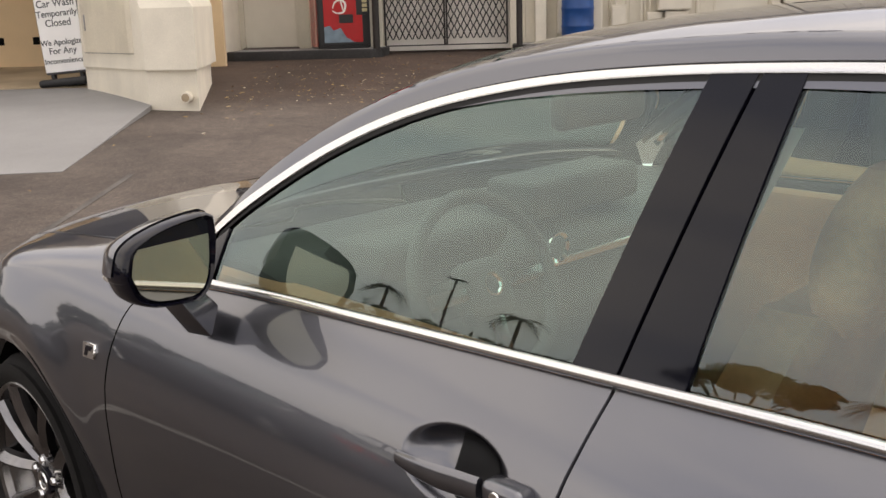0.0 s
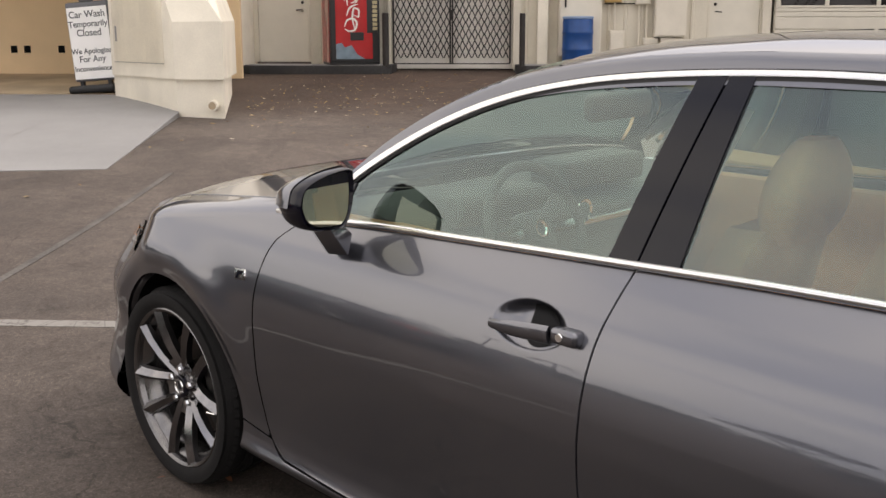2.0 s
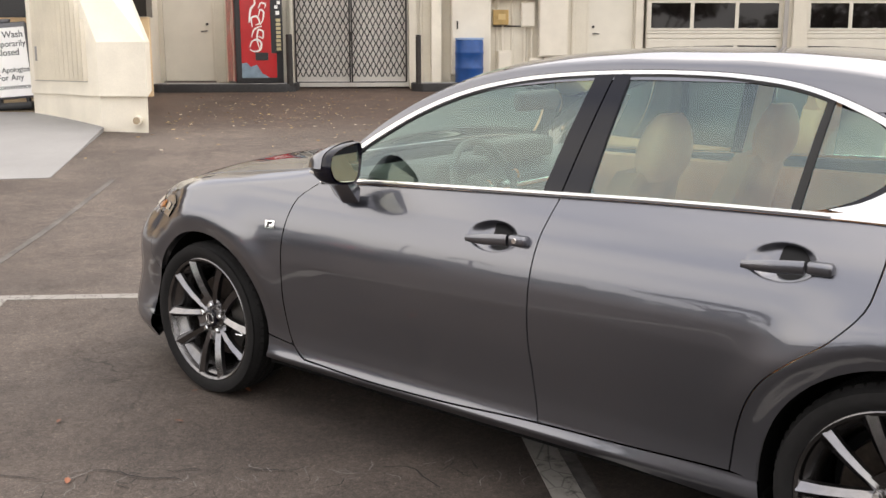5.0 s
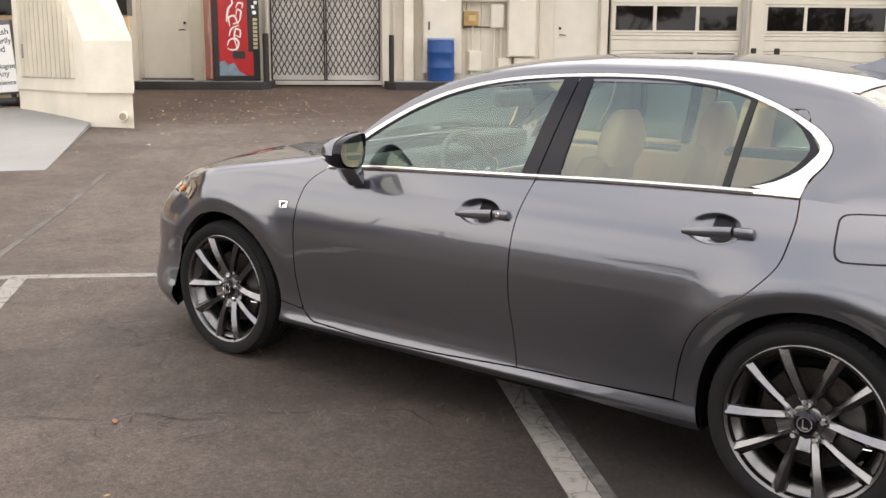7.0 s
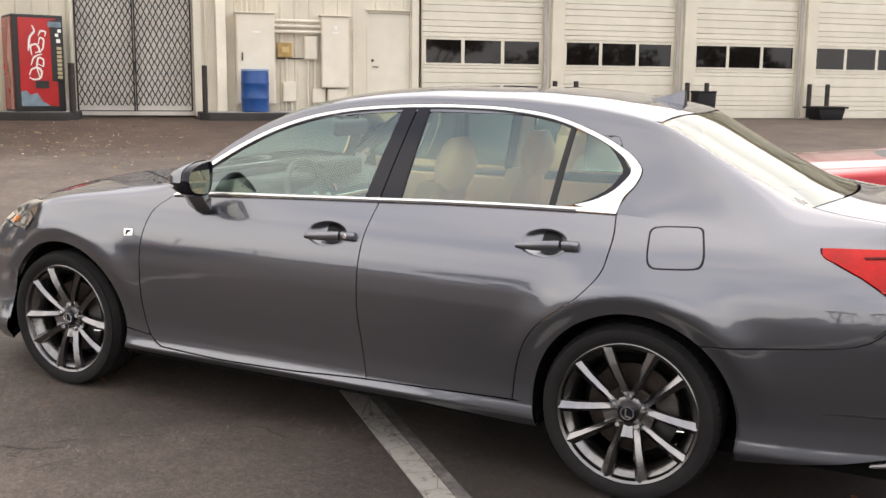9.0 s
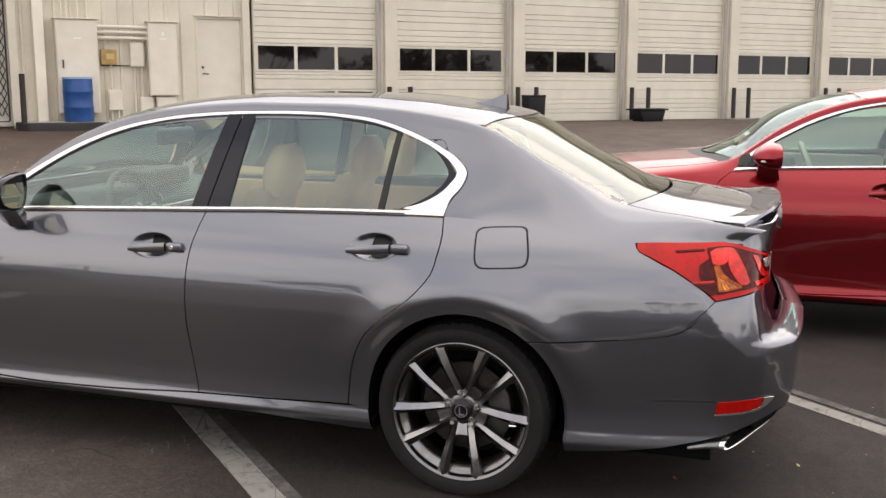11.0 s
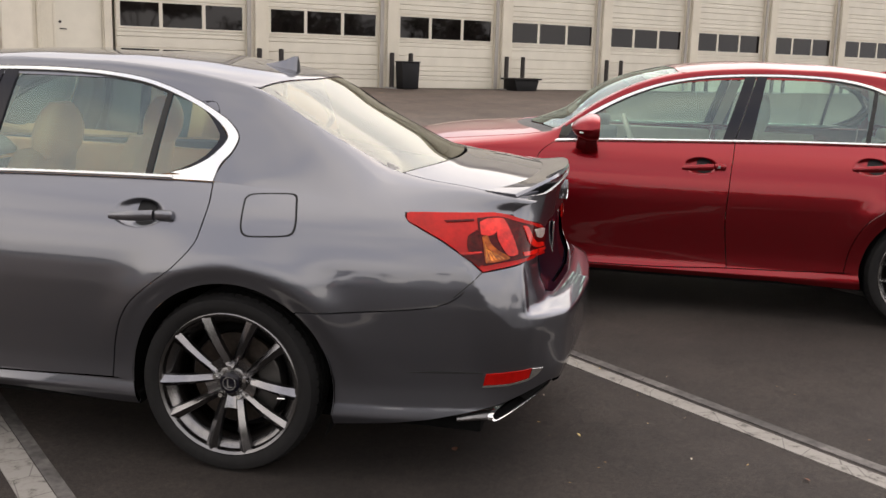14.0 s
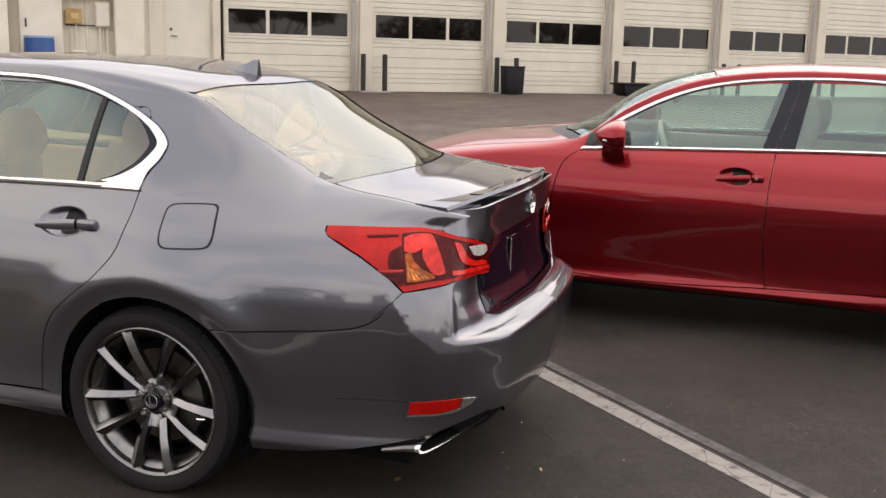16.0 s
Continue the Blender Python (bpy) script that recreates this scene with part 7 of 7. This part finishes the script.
# flourish: flowing white strokes, no letters
for pts, wd in (([(-0.20, 0.62), (-0.12, 0.58), (-0.02, 0.60), (0.02, 0.72), (-0.06, 0.80), (-0.16, 0.76), (-0.20, 0.66)], 0.018),
                ([(-0.02, 0.62), (-0.06, 0.82), (-0.02, 0.98), (0.06, 0.94), (0.05, 0.82), (-0.04, 0.86)], 0.016),
                ([(-0.16, 0.84), (-0.12, 0.96), (-0.04, 1.02), (0.04, 1.04)], 0.015),
                ([(-0.14, 1.02), (-0.16, 1.18), (-0.06, 1.22), (0.0, 1.10), (-0.08, 1.06)], 0.018),
                ([(0.00, 1.06), (0.06, 1.16), (0.08, 1.30), (0.02, 1.34), (-0.02, 1.22)], 0.016),
                ([(-0.20, 1.10), (-0.16, 1.34), (-0.08, 1.46), (-0.12, 1.56)], 0.020),
                ([(-0.02, 1.36), (0.04, 1.46), (0.12, 1.44), (0.10, 1.36)], 0.015)):
    line = smooth_line(pts, 22)
    bm = bmesh.new()
    rows = []
    for i, (a2, b2) in enumerate(line):
        p0, p1 = line[max(0, i - 1)], line[min(len(line) - 1, i + 1)]
        d = Vector((p1[0] - p0[0], p1[1] - p0[1]))
        d = Vector((-d.y, d.x)).normalized() * wd * (0.45 + 0.55 * math.sin(math.pi * i / (len(line) - 1)))
        rows.append([bm.verts.new((a2 + d.x, -0.0135, b2 + d.y)), bm.verts.new((a2 - d.x, -0.0135, b2 - d.y))])
    for r0, r1 in zip(rows, rows[1:]):
        bm.faces.new((r0[0], r0[1], r1[1], r1[0]))
    part("white_flourish", bm, SODA_WHITE, m)
part("splash", prism([(-0.36, 0.10), (0.16, 0.10), (0.02, 0.18), (-0.08, 0.34), (-0.20, 0.30), (-0.26, 0.38), (-0.36, 0.36)], 0.003, "y", -0.0135), SODA_GREY, m)
part("outlet", box(-0.10, 0.14, -0.014, -0.008, 0.42, 0.56, 0.004), SODA_BLACK, m, "dark bottle outlet")
part("coin_panel", box(0.20, 0.40, -0.016, -0.004, 0.55, 1.66, 0.005), SODA_BLACK, m)
for i in range(8):
    z = 0.60 + 0.075 * i
    part("button", box(0.30, 0.385, -0.022, -0.016, z, z + 0.055, 0.004), material("button_face", (0.45, 0.38, 0.22), 0.4) if i == 0 else bpy.data.materials["button_face"], m)
for z0, z1, a2, b2 in ((1.25, 1.32, 0.30, 0.37), (1.36, 1.42, 0.28, 0.34), (1.44, 1.50, 0.33, 0.39)):
    part("coin_label", box(a2, b2, -0.020, -0.016, z0, z1, 0.003), PALE_MARK, m)
part("top_strip", box(0.16, 0.40, -0.019, -0.016, 1.53, 1.63, 0.003), SODA_GREY, m)

# ---- car wash wing: angled louvred housing on a plinth
def solid(name, pts, mat, parent, label=""):
    bm = bmesh.new()
    for p in pts:
        bm.verts.new(p)
    bmesh.ops.convex_hull(bm, input=bm.verts[:])
    return part(name, bm, mat, parent, label)


wing = tagged(empty("wash_housing", SITE), "cream plaster housing with a sloping shoulder and louvres, on a plinth", "housing")
solid("plinth", [(u, v, z) for u, v in ((-8.43, -6.93), (-9.06, -6.76), (-10.42, -5.22), (-10.2, -4.6), (-8.95, -4.6)) for z in (0.35, 0.965)], STUCCO, wing, "cream plaster plinth")
solid("housing_body", [(-8.40, -6.99, 0.968), (-8.40, -6.99, 1.65), (-9.05, -6.83, 0.968), (-9.05, -6.83, 1.65), (-9.42, -6.41, 2.28), (-8.80, -6.25, 2.28), (-10.43, -5.25, 0.968), (-10.43, -5.25, 3.4), (-9.85, -5.93, 3.4), (-8.90, -4.5, 0.968),
                       (-8.90, -4.5, 1.70), (-9.2, -4.5, 2.28), (-9.5, -4.5, 3.4), (-10.3, -4.5, 3.4), (-10.3, -4.5, 0.968)], STUCCO, wing)
# louvres on the slanting face
d = Vector((-1.45, 1.63)).normalized()
nrm = Vector((-d.y, d.x)) * (1 if (-d.y) < 0 else -1)
for k in range(12):
    t = 0.34 + 0.135 * k
    p = Vector((-9.05, -6.83)) + d * t
    top_z = min(3.3, 1.50 + 1.05 * (t - 0.05) * 1.45)
    bm = bmesh.new()
    q0, q1 = p - d * 0.045, p + d * 0.045
    e0 = p - d * 0.034 + Vector((-d.y, d.x)) * 0.055 * (1 if Vector((-d.y, d.x)).dot(Vector((-1, -1))) > 0 else -1)
    lo = [bm.verts.new((a2.x, a2.y, 1.16)) for a2 in (q0, e0, q1)]
    hi = [bm.verts.new((a2.x, a2.y, top_z)) for a2 in (q0, e0, q1)]
    bm.faces.new(lo)
    bm.faces.new(hi[::-1])
    for i in range(3):
        bm.faces.new((lo[i], lo[(i + 1) % 3], hi[(i + 1) % 3], hi[i]))
    part("louvre", bm, STUCCO, wing)
    # flat grey strip paints the shade between two louvres
    shade_strip = bmesh.new()
    g0 = p + d * 0.05 + nrm * 0.004
    g1 = g0 + d * 0.024
    gv = [shade_strip.verts.new((a2.x, a2.y, zz)) for zz in (1.16, top_z - 0.02) for a2 in (g0, g1)]
    shade_strip.faces.new((gv[0], gv[1], gv[3], gv[2]))
    part("louvre_groove", shade_strip, SHADE_GREY, wing, "grey strip painted as shade between louvres")
    # thin grey bar paints the shade at the louvre's foot
    part("louvre_slot", tube([(q0.x, q0.y, 1.150), (e0.x, e0.y, 1.150)], 0.005, 6), SHADE_GREY, wing)
spout = part("drain_pipe", tube([(-8.56, -6.80, 0.67), (-8.56, -7.00, 0.662)], 0.062, 20), STUCCO, wing, "short pale drain pipe", smooth=True)
part("pipe_mouth", lathe([(-7.003, 0.046), (-7.005, 0.0001)], "y", 20, center=(-8.56, 0, 0.662)), TAN_FLOOR, spout)
part("wall_socket", box(-10.25, -10.15, -5.55, -5.47, 1.42, 1.62, 0.01), CONCRETE, wing)
# wing walls behind
block("wall_wing_side", -9.98, -9.70, -4.5, -0.07, 0.5, WALL_TOP, STUCCO, "cream side wall of the car wash", "wall")
# the tan of this post and the back wall carries warm lamp light
block("trim_wing", -9.62, -9.38, -2.3, -2.2, 0.7, 2.15, WARM_LIT_TAN, "tan corner post of the car wash, warm light in its colour", "trim")
block("window_band", -9.90, -9.40, -2.36, -1.9, 2.155, 3.4, DARK_GLASS, "dark window in the car wash wall", "window")
back = tagged(empty("wall_wash_back", SITE), "tan plaster wall inside the open car wash, warm light painted in", "wall", kind="structure")
part("wall_face", box(-24, -9.98, -2.1, -1.9, 0.4, 2.15), WARM_LIT_TAN, back)
part("dark_band", box(-24, -9.98, -2.05, -1.95, 2.15, 3.6), DARK_GLASS, back, "dark glazing over the tan wall")
for u in (-19.8, -19.55, -17.5, -17.25, -15.65, -15.40, -13.98, -13.75, -13.32, -13.09, -12.5, -12.27, -11.7, -11.48):
    part("vent_hole", box(u - 0.055, u + 0.055, -2.108, -2.09, 1.22, 1.34), SHADE_BLACK, back)
sheet("floor_wash", [(-24, -5.0), (-10.0, -5.0), (-10.0, -2.0), (-24, -2.0)], TAN_FLOOR, "stained tan floor of the car wash", "floor", 0.06)
block("roof_wash", -24, -9.7, -5.2, 0.0, 3.6, 3.9, STUCCO, "roof of the car wash", "roof")
block("wall_wash_end", -24.2, -24, -5.2, 0.0, 0.4, 3.6, STUCCO, "end wall of the car wash", "wall")
RAMP = Curve((-10.6, 0.215), (-9.9, 0.262), (-5.6, 0.665), (-5.0, 0.69))
pts, faces, edges = region([(-8.76, -9.86), (-9.03, -6.80), (-9.08, -6.74), (-10.40, -5.20), (-10.45, -5.05), (-24, -5.05), (-24, -10.6), (-11.5, -10.15), (-9.8, -9.98)], 0.6, 0.4)
n = len(pts)
bm = bmesh.new()
vs = [bm.verts.new((u, v, max(float(RAMP(v)), site_height(v) + 0.006))) for u, v in pts] + [bm.verts.new((u, v, site_height(v) - 0.05)) for u, v in pts]
for f in faces:
    bm.faces.new([vs[i] for i in f])
for i, j in edges:
    bm.faces.new((vs[i], vs[j], vs[j + n], vs[i + n]))
pad = part("ramp", bm, PAD)
pad.matrix_world = SITE
sheet_joint = mesh_object("ramp_joint", [(-10.425, v, float(RAMP(v)) + 0.003) for v in np.linspace(-10.1, -5.15, 12)] + [(-10.412, v, float(RAMP(v)) + 0.003) for v in np.linspace(-10.1, -5.15, 12)], [(i, i + 12, i + 13, i + 1) for i in range(11)], CONCRETE, pad)
tagged(pad, "smooth pale grey concrete ramp to the car wash", "pavement", kind="structure")

# sign on its feet
sg = tagged(empty("pavement_sign", SITE @ pose(-10.77, -4.90, 0.715, 0, -4.2, -6) @ Matrix.Scale(1.05, 4)), "white pavement sign in a grey frame on a black base", "sign")
part("sign_base", box(-0.36, 0.30, -0.17, 0.17, 0.0, 0.10, 0.04, 3), BLACK, sg, smooth=True)
part("sign_frame", box(-0.315, 0.295, -0.035, 0.035, 0.15, 1.19, 0.03, 3), SIGN_GREY, sg, smooth=True)
part("sign_handle", box(-0.12, 0.08, -0.03, 0.03, 1.19, 1.24, 0.02, 2), SIGN_GREY, sg, smooth=True)
part("sign_face", box(-0.295, 0.275, -0.045, -0.036, 0.18, 1.12, 0.004), SIGN_WHITE, sg, "white poster with dark words")
for u in (-0.22, 0.18):
    part("sign_foot", box(u - 0.025, u + 0.025, -0.03, 0.03, 0.09, 0.16, 0.005), BLACK, sg)
for text, z, size in (("Car Wash", 0.985, 0.125), ("Temporarily", 0.865, 0.112), ("Closed", 0.745, 0.125), ("We Apologize", 0.515, 0.098), ("For Any", 0.405, 0.115), ("Inconvenience", 0.285, 0.094)):
    cu = bpy.data.curves.new("words", "FONT")
    cu.body, cu.size, cu.align_x, cu.extrude = text, size, "CENTER", 0.001
    cu.offset = 0.001
    tmp = bpy.data.objects.new("words", cu)
    scene.collection.objects.link(tmp)
    me = bpy.data.meshes.new_from_object(tmp.evaluated_get(bpy.context.evaluated_depsgraph_get()))
    bpy.data.objects.remove(tmp)
    me.materials.clear()
    me.materials.append(INK)
    ob = new("words", me)
    ob.parent = sg
    ob.matrix_local = pose(-0.01, -0.0475, z, 90, 0, 0)

# ---- the cars
WHEELS = ((-0.004, -0.782, 0), (2.838, -0.778, 0), (-0.004, 0.782, 180), (2.838, 0.778, 180))
SILVER = material("silver_alloy", (0.62, 0.62, 0.62), 0.25, 1.0)
grey = sedan("sedan_car", stand(0, 0), GREY_PAINT, "dark grey metallic sedan with tan seats, parked across a stall line", LEATHER)
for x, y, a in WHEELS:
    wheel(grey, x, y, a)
BLACK_PAINT = paint_material("black_paint", (0.012, 0.012, 0.014), metal=0.5, rough=0.3)
dark = sedan("sedan_car", stand(-7.4, -6.5), BLACK_PAINT, "black sedan parked across the lane, mirrored in the grey doors", CREAM_LEATHER, rich=False)
for x, y, a in WHEELS:
    wheel(dark, x, y, a, alloy=SILVER, thin=True)
copy_thing(dark, stand(-0.4, -9.6))
red = sedan("sedan_car", stand(3.048, 2.948, 1.21) @ Matrix.Scale(1.029, 4), RED_PAINT, "glossy dark red sedan with cream seats, parked beside the grey one", CREAM_LEATHER, rich=False)
for x, y, a in WHEELS:
    wheel(red, x, y, a, alloy=SILVER, thin=True)

# ---- fallen leaves
LEAF_BROWN = material("dry_leaf", (0.22, 0.085, 0.045), 0.7, vary=0.4)
LEAF_YELLOW = material("yellow_leaf", (0.48, 0.36, 0.14), 0.7, vary=0.3)
rng = random.Random(7)


def leaf_mesh(mat, size):
    bm = bmesh.new()
    pts = [(-1, 0, 0.0), (-0.5, 0.32, 0.10), (0.2, 0.38, 0.16), (1, 0, 0.05), (0.2, -0.38, 0.12), (-0.5, -0.32, 0.08)]
    vs = [bm.verts.new((x * size, y * size, z * size + 0.002)) for x, y, z in pts]
    mid0, mid1 = bm.verts.new((-0.45 * size, 0, 0.02 * size + 0.002)), bm.verts.new((0.25 * size, 0, 0.05 * size + 0.002))
    for f in ((0, 1, 6), (1, 2, 7, 6), (2, 3, 7), (3, 4, 7), (4, 5, 6, 7), (5, 0, 6)):
        bm.faces.new([(vs + [mid0, mid1])[i] for i in f])
    me = bpy.data.meshes.new("leaf")
    bm.to_mesh(me)
    bm.free()
    me.materials.append(mat)
    return me


BROWN_LEAF, YELLOW_LEAF = leaf_mesh(LEAF_BROWN, 0.03), leaf_mesh(LEAF_YELLOW, 0.028)


def leaf(x, y, mesh, label, scale=1.0):
    ob = new("fallen_leaf", mesh)
    ob.matrix_world = Matrix.Translation((x, y, height(x, y) + 0.006)) @ CAR_STAND @ pose(0, 0, 0, rng.uniform(-15, 15), rng.uniform(-15, 15), rng.uniform(0, 360)) @ Matrix.Scale(scale, 4)
    return tagged(ob, label, "leaf", "fallen leaves near the car")


for x, y in ((0.18, -1.19), (0.10, -0.77), (-0.06, -0.93), (-0.02, -0.72), (0.34, -1.78), (3.62, -0.47), (4.97, -0.37), (-0.2, -1.5), (3.02, -1.35)):
    leaf(x, y, BROWN_LEAF, "curled reddish-brown leaf on the asphalt", rng.uniform(0.6, 1.15))
for x, y in ((4.09, -0.17), (-1.2, -1.9), (0.9, -2.2)):
    leaf(x, y, YELLOW_LEAF, "pale dry leaf on the asphalt", 0.55)
# litter that the wind has gathered towards the car wash
verts, faces = [], []
for k in range(540):
    if k < 430:
        u, v = rng.gauss(-7.2, 1.3), rng.gauss(-5.2, 1.5)
        if u < -8.6 or v > -1.3:
            continue
    else:
        u, v = rng.uniform(-9, 12), rng.uniform(-13, -1.5)
    s = rng.uniform(0.012, 0.034)
    a = rng.uniform(0, 6.28)
    z = site_height(v) + 0.006
    n = len(verts)
    for i, (x, y) in enumerate(((-1, 0), (0, 0.5), (1, 0), (0, -0.5))):
        verts.append((u + s * (x * math.cos(a) - y * math.sin(a)), v + s * (x * math.sin(a) + y * math.cos(a)), z + rng.uniform(0, 0.014)))
    faces.append((n, n + 1, n + 2, n + 3))
# crumbs of leaf and grit on the stalls
for k in range(90):
    u, v = to_site(rng.uniform(3.7, 6.6), rng.uniform(-2.6, 1.0))
    s = rng.uniform(0.003, 0.0085)
    z = site_height(v) + 0.005
    n = len(verts)
    a = rng.uniform(0, 6.28)
    for x, y in ((-1, 0), (0, 0.6), (1, 0), (0, -0.6)):
        verts.append((u + s * (x * math.cos(a) - y * math.sin(a)), v + s * (x * math.sin(a) + y * math.cos(a)), z + rng.uniform(0, 0.006)))
    faces.append((n, n + 1, n + 2, n + 3))
LITTER = material("leaf_litter", (0.34, 0.25, 0.13), 0.8)
t = LITTER.node_tree
gi = t.nodes.new("ShaderNodeNewGeometry")
rp = t.nodes.new("ShaderNodeValToRGB")
rp.color_ramp.elements[0].color, rp.color_ramp.elements[1].color = (0.16, 0.08, 0.035, 1), (0.62, 0.56, 0.46, 1)
e = rp.color_ramp.elements.new(0.6)
e.color = (0.42, 0.30, 0.12, 1)
t.links.new(gi.outputs["Random Per Island"], rp.inputs["Fac"])
t.links.new(rp.outputs["Color"], t.nodes["Principled BSDF"].inputs["Base Color"])
ob = mesh_object("leaf_litter", verts, faces, LITTER)
ob.matrix_world = SITE
tagged(ob, "small dry leaves scattered over the asphalt", "leaves", kind="stuff")


# ---- what stands behind the camera and shows in paint and glass: trees, palms, a lamp post
def tree(x, y, tall, wide, seed, flat=False):
    """A broad tree, or with flat a tree whose crown spreads like a parasol on bare limbs."""
    r = random.Random(seed)
    base = height(x, y)
    t = tagged(empty("tree", Matrix.Translation((x, y, base))), "tree with a flat spreading crown at the edge of the lot" if flat else "broad green tree at the edge of the lot", "tree", "trees round the lot")
    bm = tube([(0, 0, -0.3), (0.1, 0, tall * 0.25), (0.0, 0.15, tall * 0.45)], [0.34, 0.26, 0.18], 10)
    for k in range(7):
        a = k * 0.9 + r.random()
        reach = wide * r.uniform(0.30, 0.46)
        tube([(0, 0.1, tall * 0.35), (math.cos(a) * reach * 0.55, math.sin(a) * reach * 0.55, tall * 0.6), (math.cos(a) * reach, math.sin(a) * reach, tall * (0.82 if flat else 0.72))], [0.14, 0.09, 0.04], 7, bm)
    part("trunk", bm, BARK, t, smooth=True)
    vs, fs = [], []
    low, squash = (0.78, 0.35) if flat else (0.34, 0.8)
    lumps = []
    for _ in range(22 if flat else 30):
        a, q = r.uniform(0, 6.28), math.sqrt(r.random()) * 0.46
        lumps.append((q * wide * math.cos(a), q * wide * math.sin(a), tall * (r.uniform(low, 0.95) - (0.10 if flat else 0.25) * (q / 0.46) ** 2), wide * r.uniform(0.09, 0.19)))
    for _ in range(4200):
        lx, ly, lz, lr = r.choice(lumps)
        d = Vector((r.gauss(0, 1), r.gauss(0, 1), r.gauss(0, 1))).normalized() * lr * r.uniform(0.4, 1.05)
        p = Vector((lx, ly, max(0.3, lz + d.z * squash))) + Vector((d.x, d.y, 0))
        s = r.uniform(0.18, 0.42)
        a, b = Vector((r.gauss(0, 1), r.gauss(0, 1), r.gauss(0, 1))).normalized(), Vector((r.gauss(0, 1), r.gauss(0, 1), r.gauss(0, 1))).normalized()
        n = len(vs)
        vs += [p + a * s, p + b * s * 0.6, p - a * s, p - b * s * 0.6]
        fs.append((n, n + 1, n + 2, n + 3))
    mesh_object("crown", vs, fs, LEAF_GREEN, t)
    return t


def palm(x, y, tall, seed):
    r = random.Random(seed)
    base = height(x, y)
    t = tagged(empty("palm_tree", Matrix.Translation((x, y, base))), "tall palm at the edge of the lot", "tree", "trees round the lot")
    part("trunk", tube([(0, 0, -0.3), (0.1, 0.05, tall * 0.5), (0.0, 0.1, tall)], [0.20, 0.15, 0.14], 10), BARK, t, smooth=True)
    vs, fs = [], []
    for k in range(26):
        a, lift = r.uniform(0, 6.28), r.uniform(-0.3, 1.0)
        d = Vector((math.cos(a), math.sin(a), 0))
        length = r.uniform(1.6, 2.3)
        prev = None
        side_d = Vector((-d.y, d.x, 0))
        for i in range(9):
            q = i / 8
            p = Vector((0, 0.1, tall)) + d * length * q + Vector((0, 0, lift * q * 1.3 - 1.9 * q * q))
            if prev is not None:
                for sgn in (-1, 1):
                    for f in (0.0, 0.5):
                        o = prev.lerp(p, f)
                        n = len(vs)
                        tip = o + side_d * sgn * 0.55 * (1 - 0.55 * q) + d * 0.22 + Vector((0, 0, -0.22))
                        vs += [o, o + d * 0.07, tip]
                        fs.append((n, n + 1, n + 2))
            prev = p
    mesh_object("crown", vs, fs, PALM_GREEN, t)
    return t


spot = random.Random(5)
for k in range(23):
    way = radians(172 + 8.6 * k + spot.uniform(-2.5, 2.5))
    far = spot.uniform(58, 74)
    flat = k in (9, 11, 14, 19)
    low = k < 9
    tree(far * math.cos(way), far * math.sin(way), spot.uniform(3.6, 5.4) if low else spot.uniform(10.0, 12.5) if flat else spot.uniform(6.5, 10.5), spot.uniform(8.5, 12.5), k + 11, flat)
for k, (x, y, tall) in enumerate(((-36, -52, 8.5), (-44, -48, 7.5), (-16, -58, 9.0), (6, -60, 8.0), (28, -56, 9.0))):
    palm(x, y, tall, k + 71)


def lamp_post(x, y, tall):
    t = tagged(empty("lamp_post", Matrix.Translation((x, y, height(x, y)))), "dark lot lamp post with a flat head", "lamp post")
    part("pole", tube([(0, 0, 0), (0, 0, tall)], [0.09, 0.06], 12), IRON, t, smooth=True)
    part("lamp_head", box(-0.55, 0.55, -0.18, 0.18, tall, tall + 0.14, 0.03), IRON, t)
    return t


lamp_post(-31.0, -39.0, 8.5)
# low hedge along the far edge of the lot
vs, fs = [], []
for k in range(11000):
    a = rng.uniform(-0.2, math.pi + 0.2)
    rad = rng.uniform(61, 66)
    x, y = 1 + rad * math.cos(a), -rad * math.sin(a) + 2
    p = Vector((x, y, height(x, y) + rng.uniform(0.0, 3.0)))
    s = rng.uniform(0.25, 0.6)
    q, w2 = Vector((rng.gauss(0, 1), rng.gauss(0, 1), rng.gauss(0, 1))).normalized(), Vector((rng.gauss(0, 1), rng.gauss(0, 1), rng.gauss(0, 1))).normalized()
    n = len(vs)
    vs += [p + q * s, p + w2 * s * 0.7, p - q * s, p - w2 * s * 0.7]
    fs.append((n, n + 1, n + 2, n + 3))
tagged(mesh_object("hedge", vs, fs, HEDGE), "dense green hedge along the lot's edge", "hedge", kind="stuff")
